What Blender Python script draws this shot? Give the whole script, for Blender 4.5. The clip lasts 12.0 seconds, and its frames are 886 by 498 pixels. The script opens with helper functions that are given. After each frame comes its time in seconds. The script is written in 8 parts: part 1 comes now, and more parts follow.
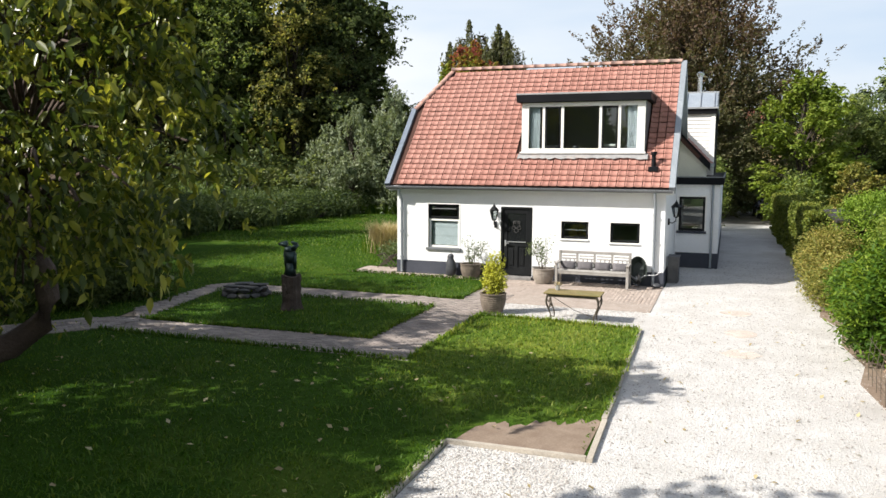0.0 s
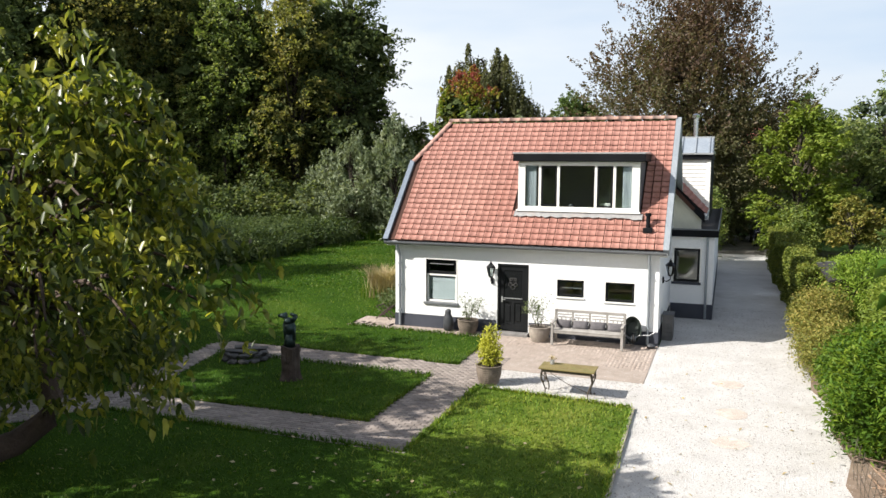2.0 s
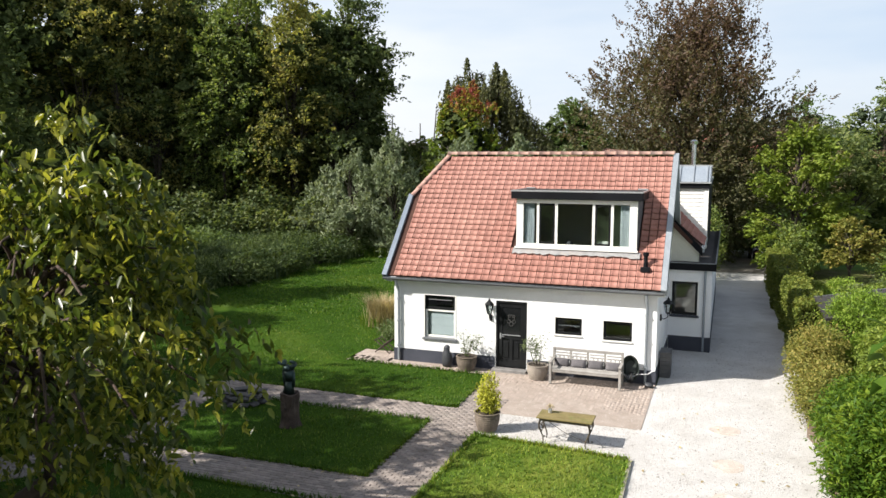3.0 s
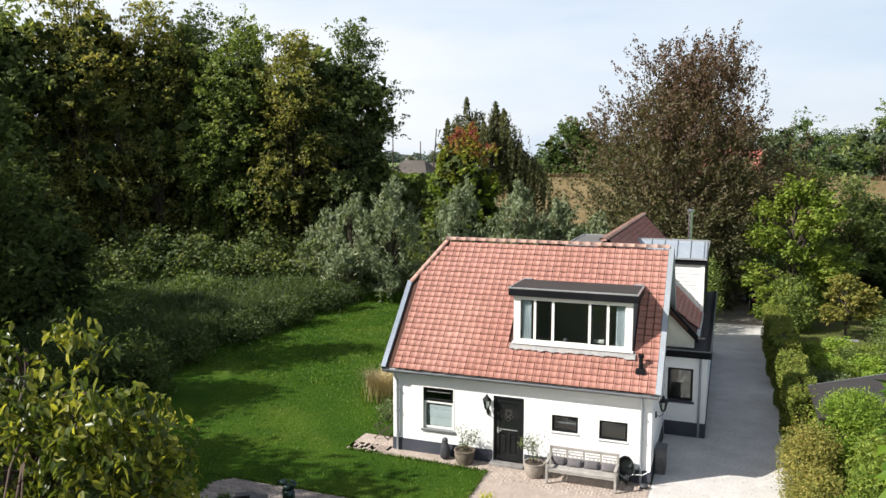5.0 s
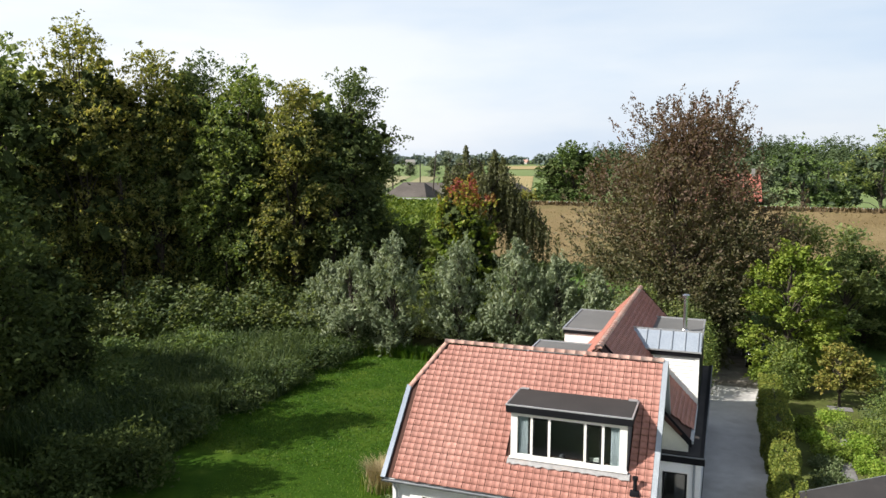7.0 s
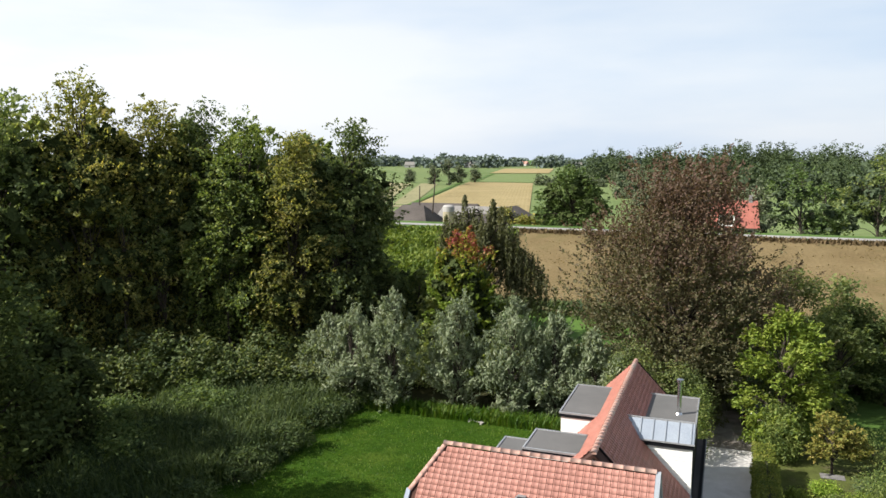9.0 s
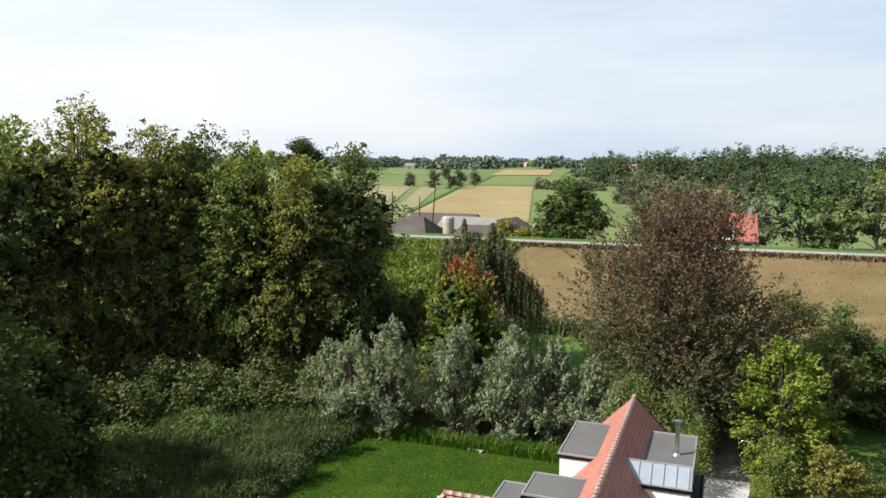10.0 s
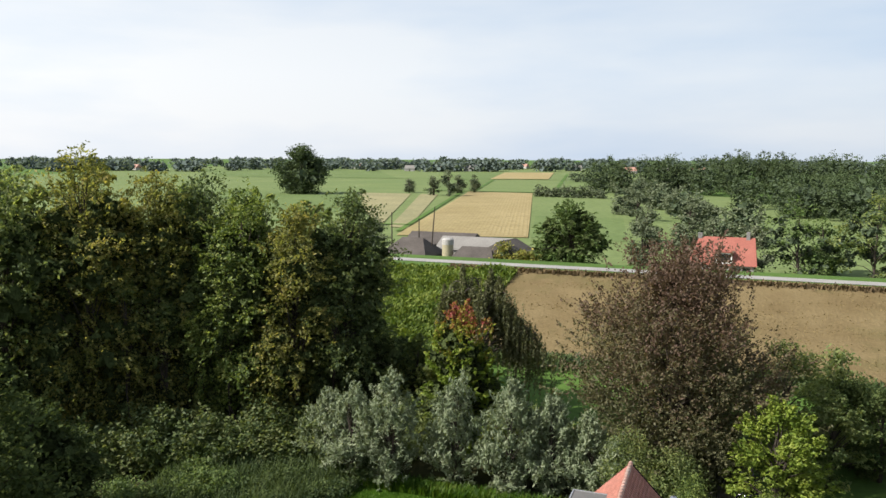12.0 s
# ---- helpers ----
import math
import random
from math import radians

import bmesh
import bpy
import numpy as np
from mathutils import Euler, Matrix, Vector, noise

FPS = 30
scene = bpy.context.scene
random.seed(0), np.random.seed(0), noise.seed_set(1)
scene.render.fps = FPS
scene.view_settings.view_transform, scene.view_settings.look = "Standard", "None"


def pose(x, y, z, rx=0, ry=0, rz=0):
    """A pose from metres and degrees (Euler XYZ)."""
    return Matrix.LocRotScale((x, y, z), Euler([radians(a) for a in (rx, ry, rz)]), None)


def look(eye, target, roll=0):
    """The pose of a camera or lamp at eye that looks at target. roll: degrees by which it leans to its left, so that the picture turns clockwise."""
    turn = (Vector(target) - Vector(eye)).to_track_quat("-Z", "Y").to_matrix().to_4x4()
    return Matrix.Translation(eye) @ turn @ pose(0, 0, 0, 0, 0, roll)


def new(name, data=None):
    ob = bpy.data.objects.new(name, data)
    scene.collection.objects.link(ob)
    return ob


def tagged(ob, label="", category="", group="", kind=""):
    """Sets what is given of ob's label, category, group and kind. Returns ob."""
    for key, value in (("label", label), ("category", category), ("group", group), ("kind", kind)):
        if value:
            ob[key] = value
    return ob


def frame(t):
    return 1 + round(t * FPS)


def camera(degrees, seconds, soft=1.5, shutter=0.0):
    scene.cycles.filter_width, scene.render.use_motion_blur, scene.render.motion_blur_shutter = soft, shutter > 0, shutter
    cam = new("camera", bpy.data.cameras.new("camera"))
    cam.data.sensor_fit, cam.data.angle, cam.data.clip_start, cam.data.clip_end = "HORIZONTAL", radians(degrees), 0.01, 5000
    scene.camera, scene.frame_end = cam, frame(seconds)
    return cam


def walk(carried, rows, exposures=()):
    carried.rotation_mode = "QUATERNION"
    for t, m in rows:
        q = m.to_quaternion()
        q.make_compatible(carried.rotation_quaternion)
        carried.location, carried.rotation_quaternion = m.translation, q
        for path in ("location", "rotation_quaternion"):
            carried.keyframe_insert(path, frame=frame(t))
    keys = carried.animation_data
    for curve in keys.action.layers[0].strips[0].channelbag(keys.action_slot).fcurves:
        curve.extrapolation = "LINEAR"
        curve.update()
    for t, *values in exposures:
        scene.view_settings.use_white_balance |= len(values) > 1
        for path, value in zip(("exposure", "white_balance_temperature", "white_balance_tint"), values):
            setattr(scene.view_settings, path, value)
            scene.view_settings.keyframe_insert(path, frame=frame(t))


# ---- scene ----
import collections
import itertools

# camera and its way: a straight, slow climb with the tilt held
cam = camera(59.9, 12.0)
PATH = [
    (0, (9.59, -19.761, 3.491), (8.901, -17.897, 3.262), 0.2),
    (0.5, (9.612, -19.769, 3.882), (8.924, -17.906, 3.653), 0.2),
    (1, (9.663, -19.846, 4.324), (8.975, -17.982, 4.095), 0.2),
    (1.5, (9.683, -19.841, 4.748), (8.994, -17.977, 4.518), 0.1),
    (2, (9.694, -19.829, 5.205), (9.005, -17.966, 4.976), 0.2),
    (2.5, (9.693, -19.813, 5.738), (9.004, -17.949, 5.509), 0.2),
    (3, (9.709, -19.786, 6.349), (9.021, -17.923, 6.118), 0.1),
    (5, (9.765, -19.727, 9.295), (9.075, -17.864, 9.063), 0.1),
    (5.5, (9.765, -19.73, 10.196), (9.075, -17.867, 9.964), 0.2),
    (6, (9.784, -19.752, 11.117), (9.095, -17.889, 10.885), 0.2),
    (6.5, (9.805, -19.809, 12.059), (9.116, -17.945, 11.826), 0.2),
    (7, (9.802, -19.772, 12.987), (9.113, -17.909, 12.753), 0.2),
    (9, (9.897, -19.951, 16.841), (9.209, -18.088, 16.605), 0.2),
    (9.5, (9.899, -19.916, 17.786), (9.21, -18.054, 17.55), 0.2),
    (10, (9.913, -19.949, 18.738), (9.225, -18.086, 18.501), 0.2),
    (10.5, (9.94, -19.98, 19.65), (9.251, -18.117, 19.413), 0.2),
    (11, (9.96, -19.95, 20.527), (9.272, -18.088, 20.289), 0.2),
    (11.5, (9.98, -19.9, 21.43), (9.291, -18.037, 21.191), 0.2),
    (12, (9.974, -19.85, 22.303), (9.286, -17.987, 22.065), 0.2),
]
walk(cam, [(t, look(eye, target, roll)) for t, eye, target, roll in PATH], [(0, 0.85), (8.8, 0.83), (12, 0.72)])

# ---------------------------------------------------------------- light
SUN_WAY = Vector((1.0, 0.74, -1.0)).normalized()
sun_data = bpy.data.lights.new("sun", "SUN")
sun_data.energy, sun_data.angle, sun_data.color = 5.0, radians(0.55), (1.0, 0.955, 0.89)
sun = new("sun", sun_data)
sun.rotation_mode = "QUATERNION"
sun.rotation_quaternion = SUN_WAY.to_track_quat("-Z", "Y")
sun.location = (-30, -20, 40)

world = bpy.data.worlds.new("sky")
scene.world = world
world.use_nodes = True
wn, wl = world.node_tree.nodes, world.node_tree.links
wn.clear()
w_out, w_bg, sky = wn.new("ShaderNodeOutputWorld"), wn.new("ShaderNodeBackground"), wn.new("ShaderNodeTexSky")
sky.sky_type, sky.sun_disc = "NISHITA", False
sky.sun_elevation = math.asin(-SUN_WAY.z)
sky.sun_rotation = math.atan2(-SUN_WAY.x, -SUN_WAY.y)
sky.air_density, sky.dust_density, sky.ozone_density, sky.altitude = 1.2, 2.5, 1.2, 0
w_bg.inputs["Strength"].default_value = 0.075
# thin high cloud over the whole dome, thicker and thinner by turns
w_tc, w_map, w_noise, w_ramp, w_mix = (wn.new("ShaderNodeTexCoord"), wn.new("ShaderNodeMapping"), wn.new("ShaderNodeTexNoise"),
                                       wn.new("ShaderNodeValToRGB"), wn.new("ShaderNodeMix"))
w_map.inputs["Scale"].default_value = (1.1, 1.1, 5.0)
w_map.inputs["Location"].default_value = (0.35, 0.1, 0.2)
w_noise.inputs["Scale"].default_value, w_noise.inputs["Detail"].default_value, w_noise.inputs["Roughness"].default_value = 1.6, 6, 0.5
w_ramp.color_ramp.elements[0].position, w_ramp.color_ramp.elements[1].position = 0.34, 0.6
w_ramp.color_ramp.elements[0].color, w_ramp.color_ramp.elements[1].color = (6.5, 7.45, 8.75, 1), (8.9, 9.0, 9.2, 1)
w_mix.data_type = "RGBA"
w_sep, w_haze = wn.new("ShaderNodeSeparateXYZ"), wn.new("ShaderNodeMapRange")
w_haze.inputs["From Min"].default_value, w_haze.inputs["From Max"].default_value = 0.1, 0.75
w_haze.inputs["To Min"].default_value, w_haze.inputs["To Max"].default_value = 0.85, 0.25
wl.new(w_tc.outputs["Generated"], w_sep.inputs[0])
wl.new(w_sep.outputs["Z"], w_haze.inputs["Value"])
wl.new(w_haze.outputs["Result"], w_mix.inputs[0])
wl.new(w_tc.outputs["Generated"], w_map.inputs["Vector"])
wl.new(w_map.outputs["Vector"], w_noise.inputs["Vector"])
wl.new(w_noise.outputs["Fac"], w_ramp.inputs["Fac"])
# the haze is whitest on the sun's side and greyer-blue away from it
w_dot, w_side, w_tint = wn.new("ShaderNodeVectorMath"), wn.new("ShaderNodeMapRange"), wn.new("ShaderNodeMix")
w_dot.operation = "DOT_PRODUCT"
w_dot.inputs[1].default_value = (-0.80, -0.595, 0.0)
w_side.inputs["From Min"].default_value, w_side.inputs["From Max"].default_value = -0.8, 0.2
w_tint.data_type, w_tint.blend_type = "RGBA", "MULTIPLY"
w_tint.inputs[7].default_value = (0.73, 0.785, 0.85, 1)
w_inv = wn.new("ShaderNodeMath")
w_inv.operation = "SUBTRACT"
w_inv.inputs[0].default_value = 1.0
wl.new(w_tc.outputs["Generated"], w_dot.inputs[0])
wl.new(w_dot.outputs["Value"], w_side.inputs["Value"])
wl.new(w_side.outputs["Result"], w_inv.inputs[1])
wl.new(w_inv.outputs[0], w_tint.inputs[0])
wl.new(w_ramp.outputs["Color"], w_tint.inputs[6])
wl.new(w_tint.outputs[2], w_mix.inputs[7])
wl.new(sky.outputs["Color"], w_mix.inputs[6])
wl.new(w_mix.outputs[2], w_bg.inputs["Color"])
wl.new(w_bg.outputs["Background"], w_out.inputs["Surface"])


# ---------------------------------------------------------------- materials
def mat_base(name):
    m = bpy.data.materials.new(name)
    m.use_nodes = True
    nt = m.node_tree
    return m, nt, nt.nodes, nt.links, nt.nodes["Principled BSDF"]


def ramp_node(n, stops):
    r = n.new("ShaderNodeValToRGB")
    cr = r.color_ramp
    while len(cr.elements) < len(stops):
        cr.elements.new(0.5)
    for e, (p, c) in zip(cr.elements, stops):
        e.position, e.color = p, (*c, 1)
    return r


def noise_node(n, l, scale, detail=4, rough=0.6, vec=None):
    t = n.new("ShaderNodeTexNoise")
    t.inputs["Scale"].default_value, t.inputs["Detail"].default_value, t.inputs["Roughness"].default_value = scale, detail, rough
    if vec is not None:
        l.new(vec, t.inputs["Vector"])
    return t


def mix_node(n, l, a, b, fac, blend="MIX"):
    m = n.new("ShaderNodeMix")
    m.data_type, m.blend_type = "RGBA", blend
    for s, v in ((0, fac), (6, a), (7, b)):
        if isinstance(v, (int, float)):
            m.inputs[s].default_value = v
        elif isinstance(v, tuple):
            m.inputs[s].default_value = (*v, 1)
        else:
            l.new(v, m.inputs[s])
    return m.outputs[2]


def surface(name, c1, c2, scale=4.0, fine=40.0, rough=0.8, metal=0.0, bump=0.2, c3=None, rand=0.0, island=False, bump_dist=0.01, spec=0.4):
    """Two tones by a broad noise, a fine grain over it, relief, and a shift from piece to piece."""
    m, nt, n, l, p = mat_base(name)
    tc = n.new("ShaderNodeNewGeometry")
    pos = tc.outputs["Position"]
    big, small = noise_node(n, l, scale, 4, 0.6, pos), noise_node(n, l, fine, 3, 0.65, pos)
    r = ramp_node(n, [(0.3, c1), (0.7, c2)])
    l.new(big.outputs["Fac"], r.inputs["Fac"])
    col = r.outputs["Color"]
    g = ramp_node(n, [(0.3, (0.72, 0.72, 0.72)), (0.72, (1.15, 1.15, 1.15))])
    l.new(small.outputs["Fac"], g.inputs["Fac"])
    col = mix_node(n, l, col, g.outputs["Color"], 0.8, "MULTIPLY")
    if c3:
        stain = noise_node(n, l, scale * 0.37, 6, 0.7, pos)
        s = ramp_node(n, [(0.52, (0, 0, 0)), (0.7, (1, 1, 1))])
        l.new(stain.outputs["Fac"], s.inputs["Fac"])
        col = mix_node(n, l, col, c3, s.outputs["Color"])
    if rand:
        src = tc.outputs["Random Per Island"] if island else n.new("ShaderNodeObjectInfo").outputs["Random"]
        v = n.new("ShaderNodeMapRange")
        v.inputs["To Min"].default_value, v.inputs["To Max"].default_value = 1 - rand, 1 + rand
        l.new(src, v.inputs["Value"])
        hv = n.new("ShaderNodeHueSaturation")
        l.new(v.outputs["Result"], hv.inputs["Value"])
        l.new(col, hv.inputs["Color"])
        col = hv.outputs["Color"]
    l.new(col, p.inputs["Base Color"])
    p.inputs["Roughness"].default_value, p.inputs["Metallic"].default_value = rough, metal
    p.inputs["Specular IOR Level"].default_value = spec
    if bump:
        b = n.new("ShaderNodeBump")
        b.inputs["Strength"].default_value, b.inputs["Distance"].default_value = bump, bump_dist
        l.new(small.outputs["Fac"], b.inputs["Height"])
        l.new(b.outputs["Normal"], p.inputs["Normal"])
    return m


def leaf_mat(name, tones, trans=0.35, rough=0.5, clump=0.6, spec=0.18, by_height=None):
    """Leaves: tones from leaf to leaf and from clump to clump, with light coming through."""
    m, nt, n, l, p = mat_base(name)
    geo = n.new("ShaderNodeNewGeometry")
    big = noise_node(n, l, clump, 3, 0.6, geo.outputs["Position"])
    add = n.new("ShaderNodeMath")
    add.operation = "MULTIPLY_ADD"
    add.inputs[1].default_value, add.inputs[2].default_value = 0.55, -0.28
    l.new(geo.outputs["Random Per Island"], add.inputs[0])
    s = n.new("ShaderNodeMath")
    s.operation = "ADD"
    l.new(add.outputs[0], s.inputs[0])
    l.new(big.outputs["Fac"], s.inputs[1])
    last = s.outputs[0]
    if by_height:
        sep = n.new("ShaderNodeSeparateXYZ")
        l.new(geo.outputs["Position"], sep.inputs[0])
        mr = n.new("ShaderNodeMapRange")
        mr.inputs["From Min"].default_value, mr.inputs["From Max"].default_value = by_height
        mr.inputs["To Min"].default_value, mr.inputs["To Max"].default_value = -0.45, 0.45
        l.new(sep.outputs["Z"], mr.inputs["Value"])
        t = n.new("ShaderNodeMath")
        t.operation = "ADD"
        l.new(last, t.inputs[0])
        l.new(mr.outputs["Result"], t.inputs[1])
        last = t.outputs[0]
    k = len(tones)
    r = ramp_node(n, [(0.18 + 0.64 * i / max(1, k - 1), c) for i, c in enumerate(tones)])
    l.new(last, r.inputs["Fac"])
    l.new(r.outputs["Color"], p.inputs["Base Color"])
    p.inputs["Roughness"].default_value, p.inputs["Specular IOR Level"].default_value = rough, spec
    tr, mx = n.new("ShaderNodeBsdfTranslucent"), n.new("ShaderNodeMixShader")
    warm = mix_node(n, l, r.outputs["Color"], (1.2, 1.2, 0.62), 1.0, "MULTIPLY")
    l.new(warm, tr.inputs["Color"])
    mx.inputs[0].default_value = trans
    l.new(p.outputs[0], mx.inputs[1])
    l.new(tr.outputs[0], mx.inputs[2])
    l.new(mx.outputs[0], n["Material Output"].inputs["Surface"])
    return m


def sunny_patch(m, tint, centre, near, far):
    """Drier, weedier patch round a lawn spot, painted sunlit-bright, with a ragged edge."""
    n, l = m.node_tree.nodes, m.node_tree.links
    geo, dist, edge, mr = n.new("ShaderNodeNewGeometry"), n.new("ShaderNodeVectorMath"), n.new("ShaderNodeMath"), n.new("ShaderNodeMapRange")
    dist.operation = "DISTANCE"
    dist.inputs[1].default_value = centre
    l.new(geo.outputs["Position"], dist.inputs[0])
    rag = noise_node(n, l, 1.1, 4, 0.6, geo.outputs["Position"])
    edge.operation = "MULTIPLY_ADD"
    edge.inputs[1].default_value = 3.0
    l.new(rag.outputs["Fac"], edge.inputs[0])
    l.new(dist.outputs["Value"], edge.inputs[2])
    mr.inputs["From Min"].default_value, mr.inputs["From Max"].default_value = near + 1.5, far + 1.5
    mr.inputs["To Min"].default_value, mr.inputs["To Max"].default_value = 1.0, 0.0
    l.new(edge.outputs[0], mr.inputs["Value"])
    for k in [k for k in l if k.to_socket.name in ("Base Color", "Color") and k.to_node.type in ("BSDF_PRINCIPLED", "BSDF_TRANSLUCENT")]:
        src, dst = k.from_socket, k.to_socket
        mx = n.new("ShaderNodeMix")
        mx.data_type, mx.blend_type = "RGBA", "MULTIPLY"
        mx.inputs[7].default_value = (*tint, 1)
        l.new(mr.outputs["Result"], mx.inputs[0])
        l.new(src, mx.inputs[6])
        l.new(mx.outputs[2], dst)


def plain(name, c, rough=0.5, metal=0.0, spec=0.5):
    return surface(name, tuple(v * 0.9 for v in c), tuple(min(1, v * 1.08) for v in c), 3.0, 60.0, rough, metal, 0.08, bump_dist=0.003, spec=spec)


def glass_mat(name):
    m, nt, n, l, p = mat_base(name)
    g, t, f, mx = n.new("ShaderNodeBsdfGlossy"), n.new("ShaderNodeBsdfTransparent"), n.new("ShaderNodeFresnel"), n.new("ShaderNodeMixShader")
    g.inputs["Roughness"].default_value = 0.01
    t.inputs["Color"].default_value = (0.75, 0.8, 0.8, 1)
    f.inputs["IOR"].default_value = 1.75
    l.new(f.outputs[0], mx.inputs[0])
    l.new(t.outputs[0], mx.inputs[1])
    l.new(g.outputs[0], mx.inputs[2])
    l.new(mx.outputs[0], n["Material Output"].inputs["Surface"])
    return m


M = {}
M["white_wall"] = surface("white_render", (0.76, 0.77, 0.78), (0.83, 0.83, 0.82), 0.8, 120, 0.85, bump=0.25, bump_dist=0.004, c3=(0.72, 0.72, 0.70))
M["plinth"] = surface("dark_plinth_paint", (0.035, 0.04, 0.055), (0.055, 0.06, 0.078), 1.5, 80, 0.7, bump=0.2, bump_dist=0.004)
M["cream"] = surface("cream_boards", (0.68, 0.66, 0.56), (0.76, 0.74, 0.64), 1.5, 60, 0.7)
M["white_paint"] = surface("white_gloss_paint", (0.76, 0.75, 0.71), (0.83, 0.82, 0.78), 2, 80, 0.45, bump=0.05)
M["black_paint"] = surface("black_gloss_paint", (0.010, 0.011, 0.012), (0.018, 0.019, 0.02), 2, 70, 0.38, bump=0.05, spec=0.15)
M["fascia"] = surface("black_fascia", (0.007, 0.0075, 0.009), (0.012, 0.0125, 0.015), 1.2, 50, 0.6, bump=0.05, spec=0.08)
M["tile"] = surface("orange_clay_tile", (0.34, 0.153, 0.118), (0.405, 0.20, 0.16), 0.5, 26, 0.62, bump=0.25, bump_dist=0.006, rand=0.09, c3=(0.41, 0.215, 0.17), spec=0.3)
M["tile_rest"] = surface("orange_clay_tile_mass", (0.34, 0.153, 0.118), (0.405, 0.20, 0.16), 0.5, 26, 0.62, bump=0.25, bump_dist=0.006, rand=0.09, island=True, c3=(0.41, 0.215, 0.17), spec=0.3)
M["tile_rear"] = surface("red_clay_tile_rear", (0.33, 0.13, 0.098), (0.39, 0.17, 0.132), 0.9, 26, 0.5, bump=0.25, bump_dist=0.006, rand=0.14, island=True)
M["ridge_tile"] = surface("weathered_ridge_tile", (0.47, 0.27, 0.21), (0.55, 0.34, 0.27), 1.6, 30, 0.7, bump=0.2, rand=0.1, c3=(0.46, 0.38, 0.32))
M["batten"] = surface("roof_underlay", (0.045, 0.018, 0.012), (0.07, 0.03, 0.02), 2, 30, 0.9)
M["zinc"] = surface("grey_zinc", (0.270, 0.300, 0.330), (0.338, 0.367, 0.390), 0.9, 24, 0.45, metal=0.35, bump=0.06, c3=(0.240, 0.262, 0.285))
M["zinc_blue"] = surface("blue_grey_zinc", (0.13, 0.16, 0.20), (0.18, 0.21, 0.255), 0.9, 24, 0.45, metal=0.2, bump=0.06)
M["zinc_dark"] = surface("weathered_dark_zinc", (0.13, 0.14, 0.15), (0.2, 0.21, 0.22), 0.9, 24, 0.5, metal=0.3, bump=0.06)
M["zinc_light"] = surface("pale_new_zinc", (0.252, 0.288, 0.336), (0.300, 0.336, 0.378), 0.9, 24, 0.45, metal=0.2, bump=0.05)
M["dark_glass"] = plain("dark_door_glass", (0.012, 0.013, 0.014), 0.08)
M["lead"] = surface("grey_lead_flashing", (0.22, 0.215, 0.215), (0.31, 0.30, 0.295), 5, 24, 0.6, metal=0.1, bump=0.3, c3=(0.30, 0.25, 0.22))
M["bitumen"] = surface("dark_grey_bitumen_roof", (0.024, 0.021, 0.020), (0.036, 0.032, 0.030), 0.7, 70, 0.85, bump=0.2, c3=(0.059, 0.050, 0.044))
M["grey_roof"] = surface("pale_grey_roofing", (0.101, 0.101, 0.097), (0.133, 0.129, 0.124), 0.8, 70, 0.8, bump=0.15, c3=(0.087, 0.085, 0.083))
M["alu"] = surface("aluminium_trim", (0.440, 0.448, 0.456), (0.520, 0.528, 0.536), 2, 60, 0.35, metal=0.6, bump=0.03)
M["steel"] = surface("stainless_flue", (0.5, 0.5, 0.5), (0.6, 0.6, 0.6), 2, 60, 0.22, metal=0.95, bump=0.02)
M["glass"] = glass_mat("window_glass")
M["dark_room"] = surface("dim_room_plaster", (0.42, 0.40, 0.37), (0.50, 0.48, 0.44), 1, 40, 0.9)
M["curtain"] = surface("pale_curtain_cloth", (0.74, 0.78, 0.82), (0.84, 0.87, 0.9), 5, 90, 0.9)
M["blind"] = surface("white_blind", (0.62, 0.66, 0.68), (0.7, 0.73, 0.75), 3, 60, 0.7)
M["gravel"] = surface("pale_gravel", (0.50, 0.48, 0.455), (0.61, 0.59, 0.565), 1.3, 34, 0.95, bump=1.0, bump_dist=0.03, c3=(0.42, 0.395, 0.365))
M["gravel_bit"] = surface("gravel_stones", (0.24, 0.215, 0.19), (0.60, 0.57, 0.53), 9, 30, 0.9, rand=0.3, island=True)
M["paver"] = surface("weathered_brick_paver", (0.205, 0.172, 0.150), (0.28, 0.24, 0.214), 2.2, 45, 0.9, bump=0.5, rand=0.22, c3=(0.24, 0.21, 0.18))
M["paver_rest"] = surface("weathered_brick_paver_mass", (0.205, 0.172, 0.150), (0.28, 0.24, 0.214), 2.2, 45, 0.9, bump=0.5, rand=0.22, island=True, c3=(0.24, 0.21, 0.18))
M["terrace_brick"] = surface("sandy_terrace_brick", (0.30, 0.24, 0.20), (0.39, 0.325, 0.28), 1.6, 45, 0.95, bump=0.4, rand=0.1, c3=(0.34, 0.30, 0.26))
M["terrace_brick_rest"] = surface("sandy_terrace_brick_mass", (0.30, 0.24, 0.20), (0.39, 0.325, 0.28), 1.6, 45, 0.95, bump=0.4, rand=0.1, island=True, c3=(0.34, 0.30, 0.26))
M["sand"] = surface("joint_sand", (0.29, 0.235, 0.195), (0.37, 0.31, 0.265), 3, 60, 0.95, bump=0.5)
M["lawn"] = surface("mown_lawn", (0.022, 0.056, 0.005), (0.042, 0.086, 0.008), 0.55, 22, 0.9, bump=0.9, bump_dist=0.05, c3=(0.070, 0.108, 0.014), spec=0.05)
# besides the weeds, this tint puts sunlight into the lawn's colour
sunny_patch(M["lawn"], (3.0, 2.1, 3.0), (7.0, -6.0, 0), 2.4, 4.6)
M["joint_soil"] = surface("dark_joint_soil", (0.05, 0.042, 0.03), (0.10, 0.08, 0.06), 4, 60, 0.95, bump=0.5)
